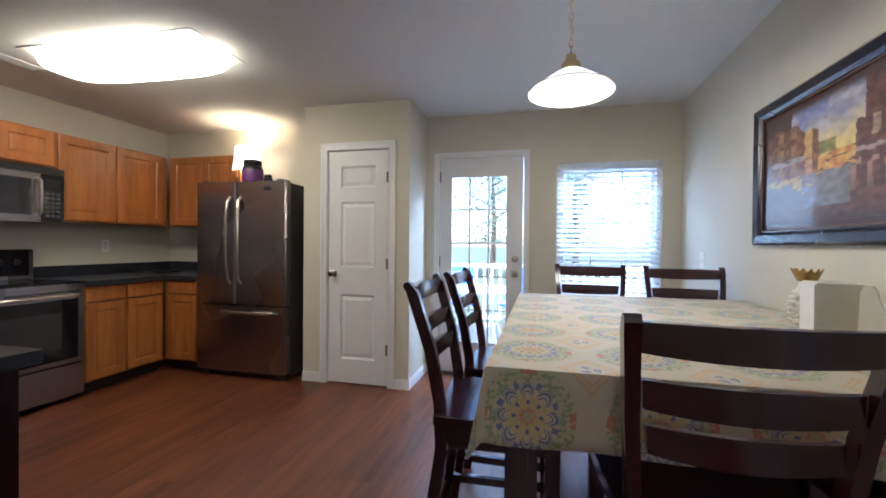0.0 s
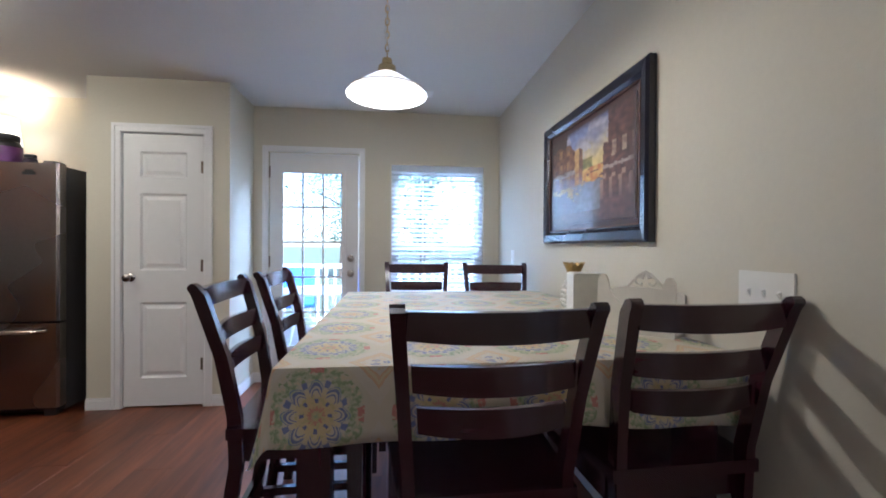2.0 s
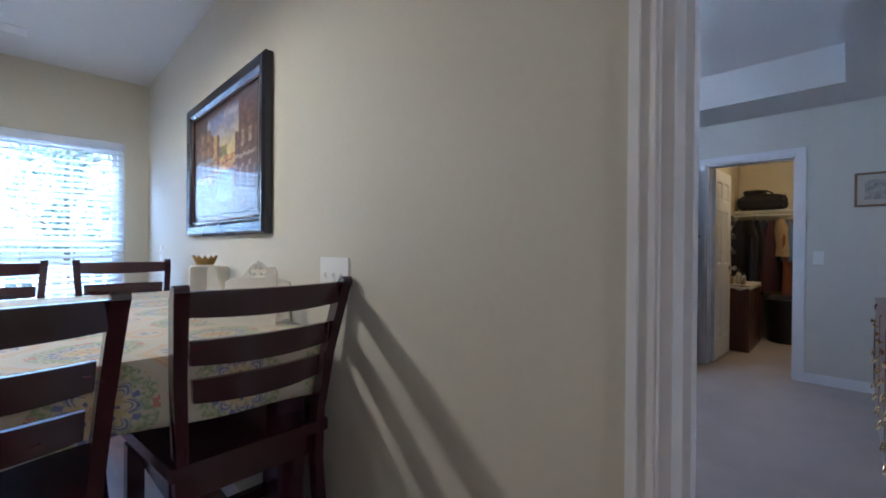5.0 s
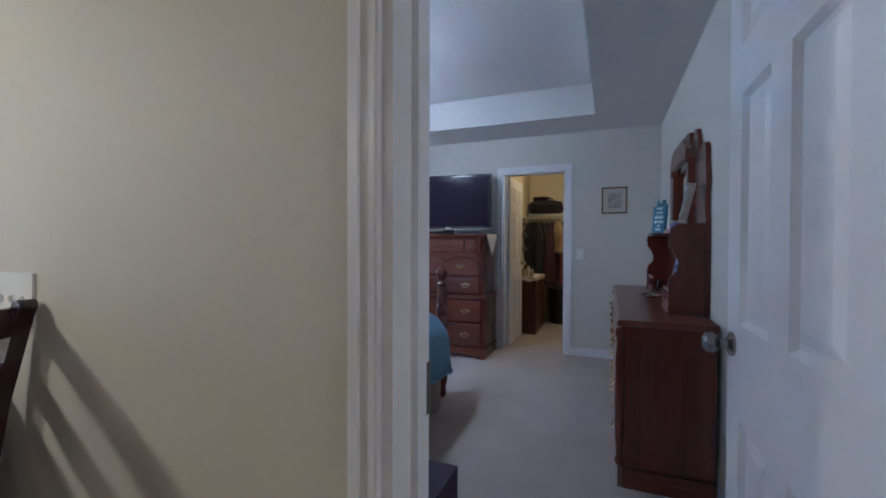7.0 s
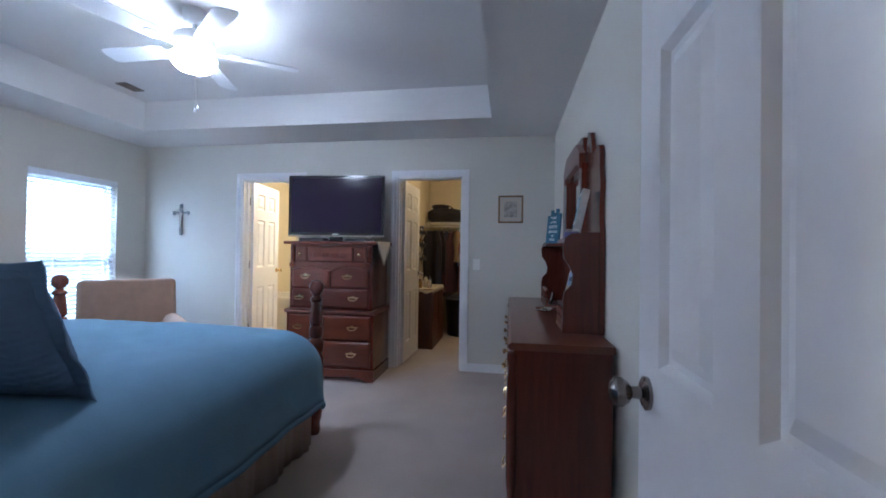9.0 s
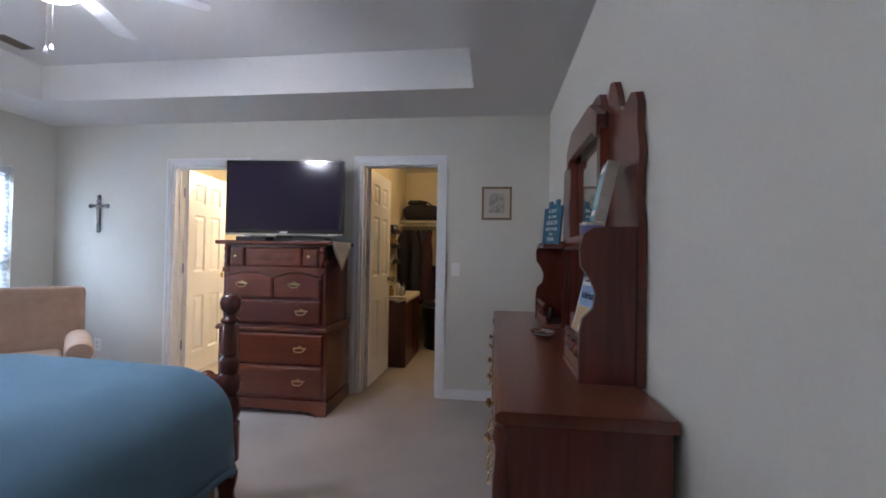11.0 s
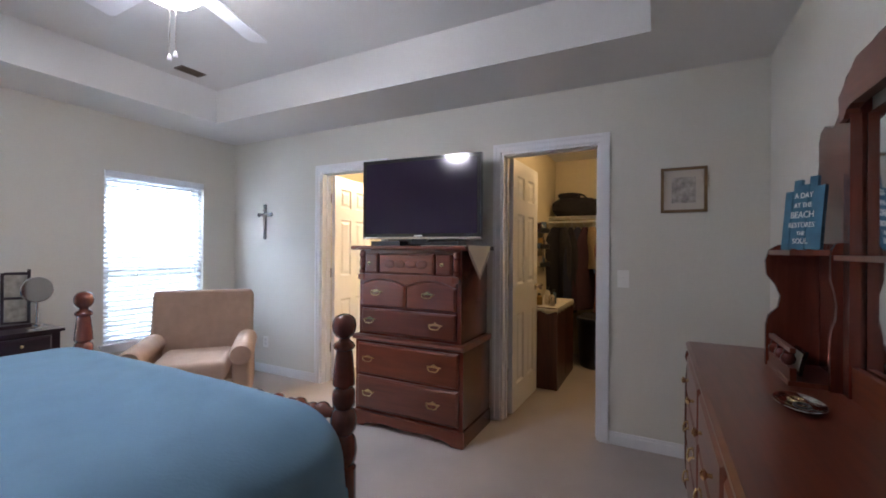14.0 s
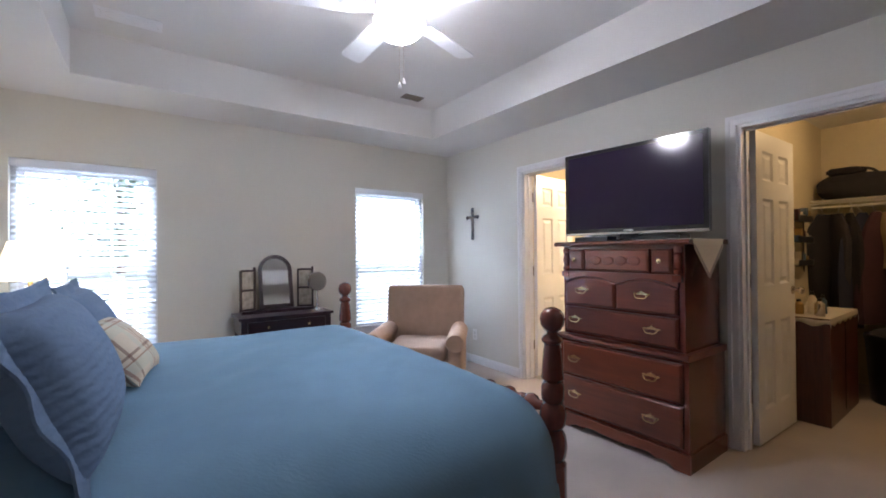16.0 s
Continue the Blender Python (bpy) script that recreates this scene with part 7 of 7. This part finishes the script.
rng = random.Random(4)
tones = ["black", "charcoal", "navy", "plum", "khaki", "slate blue", "rust"]
for k in range(17):
    i = (0, 1, 0, 2, 3, 4, 5, 6, 0, 1, 4, 0, 5, 1, 4, 6, 0)[k]
    garment(1.53 - 0.082 * k, DARKS[i], (0.44 if i in (4, 5) else 0.95) + 0.12 * rng.random(), tones[i] + " garment hanging from the closet rod")
def lumpy(name, m, sx, sy, sz, mat, label, category, strap=True):
    g = thing(name, label, category, at=m)
    bm = bmesh.new()
    bmesh.ops.create_icosphere(bm, subdivisions=3, radius=1.0)
    for v in bm.verts:
        c = v.co
        k = (abs(c.x) ** 4 + abs(c.y) ** 4 + abs(c.z) ** 4) ** -0.25 * (1 + 0.22 * noise.noise(c * 2.6 + Vector((sx * 9, 0, 0))))
        v.co = Vector((c.x * k * sx, c.y * k * sy, max(0.0, c.z * k * sz + sz)))
    part("bag", bm, mat, g, smooth=True)
    if strap:
        part("handle", tube([(0.0, sy * 0.5 * math.cos(a), sz * 1.7 + sz * 0.75 * math.sin(a)) for a in np.linspace(0, math.pi, 12)], 0.011, 8), mat, g, smooth=True)
    return g
lumpy("duffel_bag", pose(7.70, 1.32, 1.703), 0.15, 0.26, 0.115, DARKS[0], "black duffel bag lying on the closet shelf", "bag")
lumpy("travel_bag", pose(7.68, 0.72, 1.703), 0.15, 0.19, 0.10, DARKS[1], "dark grey travel bag lying on the closet shelf", "bag")
lumpy("folded_blanket", pose(7.70, 1.40, 1.925), 0.12, 0.12, 0.035, DARKS[0], "black folded jacket lying on the bag", "jacket", False)
ham = thing("laundry_hamper", "round black laundry hamper on the closet floor", "hamper", at=pose(7.48, 1.02, 0))
part("tub", lathe([(0.20, 0), (0.21, 0.01), (0.24, 0.50), (0.25, 0.52), (0.245, 0.55), (0.22, 0.555)], 26), BLACK, ham, smooth=True)
part("heap", lathe([(0.215, 0.556), (0.18, 0.585), (0.10, 0.60), (0.01, 0.605)], 26), DARKS[1], ham, smooth=True)
cab = thing("closet_cabinet", "dark brown cabinet with a cream cloth on top", "cabinet", at=pose(6.42, 1.265, 0))
BROWN = wood("brown_veneer", (0.07, 0.020, 0.014), (0.14, 0.042, 0.027), "z", 0.4)
part("body", boxes((0, 0, 0, 0.83, 0.345, 0.765)), BROWN, cab, edge=0.003)
part("door_line", boxes((0.41, -0.004, 0.05, 0.42, -0.0005, 0.74)), BLACK, cab)
cl = thing("table_cover", "cream scalloped cloth draped over the closet cabinet", "cloth", at=pose(6.42, 1.265, 0.766))
bm = bmesh.new()
gr = []
for j in range(17):
    row = []
    for i in range(33):
        u, v = -0.05 + 0.93 * i / 32, -0.05 + 0.39 * j / 16
        dd = max(0, -u) + max(0, -v) + max(0, u - 0.83)
        row.append(bm.verts.new((min(max(u, -0.006), 0.836), max(v, -0.006), 0.003 - dd * (1 + 0.25 * math.sin(u * 40 + v * 40)))))
    gr.append(row)
for a, b in zip(gr, gr[1:]):
    for i in range(32):
        bm.faces.new((a[i], a[i + 1], b[i + 1], b[i]))
o = part("cloth", bm, CREAM_CLOTH, cl, smooth=True)
o.modifiers.new("thickness", "SOLIDIFY").thickness = 0.002
for k, (x, y, r, hh, c) in enumerate(((6.52, 1.34, 0.030, 0.13, NICKEL), (6.60, 1.40, 0.026, 0.17, CREAM), (6.56, 1.47, 0.03, 0.11, GILT), (6.70, 1.36, 0.024, 0.14, DARKS[5]), (6.78, 1.45, 0.03, 0.10, WHITE_PLASTIC))):
    bt = thing("toiletry_bottle", ("small metal jar", "cream plastic bottle", "gilt glass bottle", "blue plastic bottle", "white plastic jar")[k] + " standing on the cloth", "bottle", at=pose(x, y, 0.771))
    part("bottle", lathe([(r, 0), (r * 1.02, 0.004), (r, hh * 0.7), (r * 0.5, hh * 0.82), (r * 0.45, hh * 0.85)], 16), c, bt, smooth=True)
    part("cap", lathe([(r * 0.5, hh * 0.851), (r * 0.5, hh), (r * 0.4, hh * 1.01)], 14), BLACK, bt, smooth=True)
org = thing("wall_organizer", "dark wire organizer with small things on the closet wall", "organizer", at=pose(6.92, 1.618, 1.0))
for z in (0.12, 0.32, 0.50):
    part("rack", boxes((0.0, -0.07, z, 0.40, -0.066, z + 0.05), (0.0, -0.07, z, 0.40, -0.001, z + 0.004)), BLACK, org)
    for k in range(5):
        hh = 0.06 + 0.02 * ((k * 7 + int(z * 100)) % 4)
        part("item", boxes((0.02 + 0.075 * k, -0.06, z + 0.0045, 0.075 + 0.075 * k, -0.012, z + hh)), (DARKS[3], CREAM, NICKEL, DARKS[5], GILT)[(k + int(z * 10)) % 5], org, edge=0.004)
for x in (0.005, 0.395):
    part("upright", boxes((x - 0.004, -0.009, 0.06, x + 0.004, -0.001, 0.60)), BLACK, org)

# ---- bathroom seen through its door ----
TUB = material("white_enamel", (0.78, 0.76, 0.72), 0.2, vary=0.02)
tb = thing("bathtub", "white bathtub with a panelled front", "bathtub", at=pose(6.9, 2.35, 0))
part("apron", boxes((0, 0, 0.007, 0.03, 1.9, 0.50)), TUB, tb, edge=0.006)
part("rim", boxes((-0.03, 0, 0.501, 0.10, 1.9, 0.54), (0.70, 0, 0.501, 0.80, 1.9, 0.54), (0.10, 0, 0.501, 0.70, 0.10, 0.54), (0.10, 1.80, 0.501, 0.70, 1.90, 0.54)), TUB, tb, edge=0.008)
part("basin", boxes((0.10, 0.10, 0.10, 0.70, 1.80, 0.13), (0.08, 0.1, 0.10, 0.10, 1.8, 0.50), (0.70, 0.1, 0.10, 0.72, 1.8, 0.50)), TUB, tb)
sc = thing("shower_screen", "framed glass shower screen above the bathtub", "shower screen", at=pose(6.93, 2.35, 0.541))
part("frame", boxes((0, 0, 0, 0.025, 0.03, 1.45), (0, 0.93, 0, 0.025, 0.96, 1.45), (0, 0.03, 1.42, 0.025, 0.93, 1.45), (0, 0.03, 0, 0.025, 0.93, 0.03)), CHROME, sc)
part("pane", boxes((0.010, 0.03, 0.03, 0.015, 0.93, 1.42)), GLASS, sc).visible_shadow = False
wb = thing("waste_basket", "small brown wicker waste basket", "basket", at=pose(6.72, 2.72, 0.007))
part("basket", lathe([(0.085, 0), (0.09, 0.01), (0.11, 0.26), (0.115, 0.27), (0.105, 0.272)], 20), BROWN, wb, smooth=True)

# ---- outdoors, through the glass ----
GRASS = material("lawn_ground", (0.085, 0.105, 0.060), 0.95, vary=0.3, grain=20, stain=0.5)
DECKING = material("deck_boards", (0.42, 0.38, 0.33), 0.8, vary=0.12, grain=20)
structure("ground", boxes((-400, 4.9, -0.7, 400, 400, -0.5)), GRASS)
tagged(part("deck", boxes((-3.0, 4.585, -0.20, 3.2, 7.4, -0.06)), DECKING), kind="structure")
rail = thing("deck_railing", "white vinyl deck railing with square balusters", "railing")
part("top_rail", boxes((-3.0, 7.30, 0.86, 3.2, 7.37, 0.92)), VINYL, rail)
part("bottom_rail", boxes((-3.0, 7.31, 0.02, 3.2, 7.36, 0.07)), VINYL, rail)
b0 = None
for k in range(48):
    x = -2.95 + 0.13 * k
    if b0 is None:
        b0 = part("baluster", boxes((-0.016, 7.32, 0.07, 0.016, 7.352, 0.86)), VINYL, rail)
        b0.location.x = x
    else:
        o = new("baluster", b0.data)
        o.parent = rail
        o.location.x = x
for x in (-2.2, 0.0, 2.2):
    part("post", boxes((x - 0.05, 7.28, -0.06, x + 0.05, 7.38, 1.0)), VINYL, rail)
pt = thing("patio_table", "round white metal patio table on the deck", "table", at=pose(-0.65, 6.0, -0.06))
WHITE_METAL = material("white_garden_metal", (0.75, 0.76, 0.78), 0.4, vary=0.05)
part("tabletop", lathe([(0.50, 0.69), (0.515, 0.70), (0.515, 0.715), (0.50, 0.72)], 36), WHITE_METAL, pt, smooth=True)
for k in range(4):
    a = math.pi / 4 + math.pi / 2 * k
    part("leg", tube([(0.40 * math.cos(a), 0.40 * math.sin(a), 0.0), (0.30 * math.cos(a), 0.30 * math.sin(a), 0.40), (0.40 * math.cos(a), 0.40 * math.sin(a), 0.69)], 0.014, 8), WHITE_METAL, pt, smooth=True)
BLUE_SLING = material("blue_sling", (0.03, 0.12, 0.50), 0.7, vary=0.1)
def patio_chair(m):
    c = thing("patio_chair", "white metal patio chair with a bright blue sling", "chair", "patio chairs on the deck", m)
    for s in (-1, 1):
        part("side_frame", tube([(s * 0.26, -0.25, 0), (s * 0.26, -0.24, 0.42), (s * 0.26, 0.20, 0.40), (s * 0.26, 0.36, 0.95)], 0.014, 8), WHITE_METAL, c, smooth=True)
        part("armrest", tube([(s * 0.27, -0.26, 0.42), (s * 0.27, -0.24, 0.62), (s * 0.27, 0.24, 0.63)], 0.014, 8), WHITE_METAL, c, smooth=True)
        part("back_leg", tube([(s * 0.26, 0.20, 0.40), (s * 0.26, 0.32, 0.0)], 0.014, 8), WHITE_METAL, c, smooth=True)
    part("sling_seat", prism([(-0.24, 0.415), (0.20, 0.39), (0.20, 0.40), (-0.24, 0.425)], "x", -0.245, 0.245), BLUE_SLING, c)
    part("sling_back", prism([(0.20, 0.40), (0.355, 0.94), (0.345, 0.945), (0.19, 0.405)], "x", -0.245, 0.245), BLUE_SLING, c)
    return c
pc = patio_chair(pose(-1.05, 6.70, -0.06, 0, 0, 10))
copy_thing(pc, pose(-0.20, 6.75, -0.06, 0, 0, -25))
copy_thing(pc, pose(-1.35, 5.75, -0.06, 0, 0, 80))

BARK = material("bark", (0.10, 0.075, 0.055), 0.95, vary=0.3, grain=12, bump=0.5, bump_scale=30)
LEAF = let_light_through(material("leaves", (0.17, 0.23, 0.17), 0.6, vary=0.3, grain=3, stain=0.7), 0.5)
def tree(x, y, h, seed):
    r = random.Random(seed)
    t = thing("tree", "leafy green tree behind the house", "tree", "trees behind the house", pose(x, y, -0.5))
    bm = tube([(0, 0, 0), (0.1, 0.05, h * 0.3), (0.0, 0.15, h * 0.6), (0.1, 0.1, h * 0.9)], 0.1, 8, radii=[0.16, 0.13, 0.09, 0.03])
    for k in range(7):
        a, z = r.random() * 6.28, h * (0.3 + 0.07 * k)
        ln = h * (0.30 - 0.02 * k)
        tube([(0.05, 0.1, z), (0.5 * ln * math.cos(a), 0.5 * ln * math.sin(a), z + ln * 0.25), (ln * math.cos(a), ln * math.sin(a), z + ln * 0.45)], 0.03, 6, bm, [0.06, 0.04, 0.015])
    part("trunk", bm, BARK, t, smooth=True)
    vs, fs = [], []
    for k in range(3200):
        a, q = r.random() * 6.28, r.random() ** 0.6
        zz = r.random()
        rad = h * 0.36 * q * (1 - abs(zz - 0.4) ** 1.5) * (0.75 + 0.35 * math.sin(a * 3 + seed) * math.sin(zz * 9))
        c = Vector((rad * math.cos(a), rad * math.sin(a), h * (0.22 + 0.80 * zz)))
        u = Vector((r.uniform(-1, 1), r.uniform(-1, 1), r.uniform(-0.6, 0.6))).normalized() * r.uniform(0.06, 0.14)
        w = u.orthogonal().normalized() * u.length * 0.5
        i = len(vs)
        vs += [c - u, c + w, c + u, c - w]
        fs.append((i, i + 1, i + 2, i + 3))
    me = bpy.data.meshes.new("crown")
    me.from_pydata(vs, [], fs)
    me.materials.append(LEAF)
    o = new("crown", me)
    o.parent = t
    return t
for k, (x, y, h) in enumerate(((-6.5, 19.5, 7.5), (-2.4, 22.5, 8.5), (1.6, 20.0, 6.5), (5.8, 21.5, 7.5), (10.5, 22.0, 7.5), (-11.5, 23.0, 8.5))):
    tree(x, y, h, k + 3)

# ---- floor boards ----
bx_w, bx_l = 0.193, 1.215
cols = int((XE - XW) / bx_w) + 1
shapes = {}
for c in range(cols):
    x0 = XW + c * bx_w
    x1 = min(x0 + bx_w - 0.0005, XE)
    if x1 - x0 < 0.02:
        continue
    y = YS - (c * 0.437) % bx_l
    while y < YN:
        a, b = max(y, YS), min(y + bx_l - 0.0005, YN)
        if b - a > 0.02:
            key = (round(x1 - x0, 3), round(b - a, 3))
            if key not in shapes:
                bm = bmesh.new()
                w, ln, e = x1 - x0, b - a, 0.0005
                lo = [bm.verts.new(p) for p in ((0, 0, -0.010), (w, 0, -0.010), (w, ln, -0.010), (0, ln, -0.010))]
                md = [bm.verts.new(p) for p in ((0, 0, -e), (w, 0, -e), (w, ln, -e), (0, ln, -e))]
                up = [bm.verts.new(p) for p in ((e, e, 0), (w - e, e, 0), (w - e, ln - e, 0), (e, ln - e, 0))]
                for r1, r2 in ((lo, md), (md, up)):
                    for i in range(4):
                        bm.faces.new((r1[i], r1[(i + 1) % 4], r2[(i + 1) % 4], r2[i]))
                bm.faces.new(up)
                o = part("plank", bm, PLANK, bpy.data.objects["floor"])
                shapes[key] = o.data
            else:
                o = new("plank", shapes[key])
                o.parent = bpy.data.objects["floor"]
            o.location = (x0, a, 0)
        y += bx_l
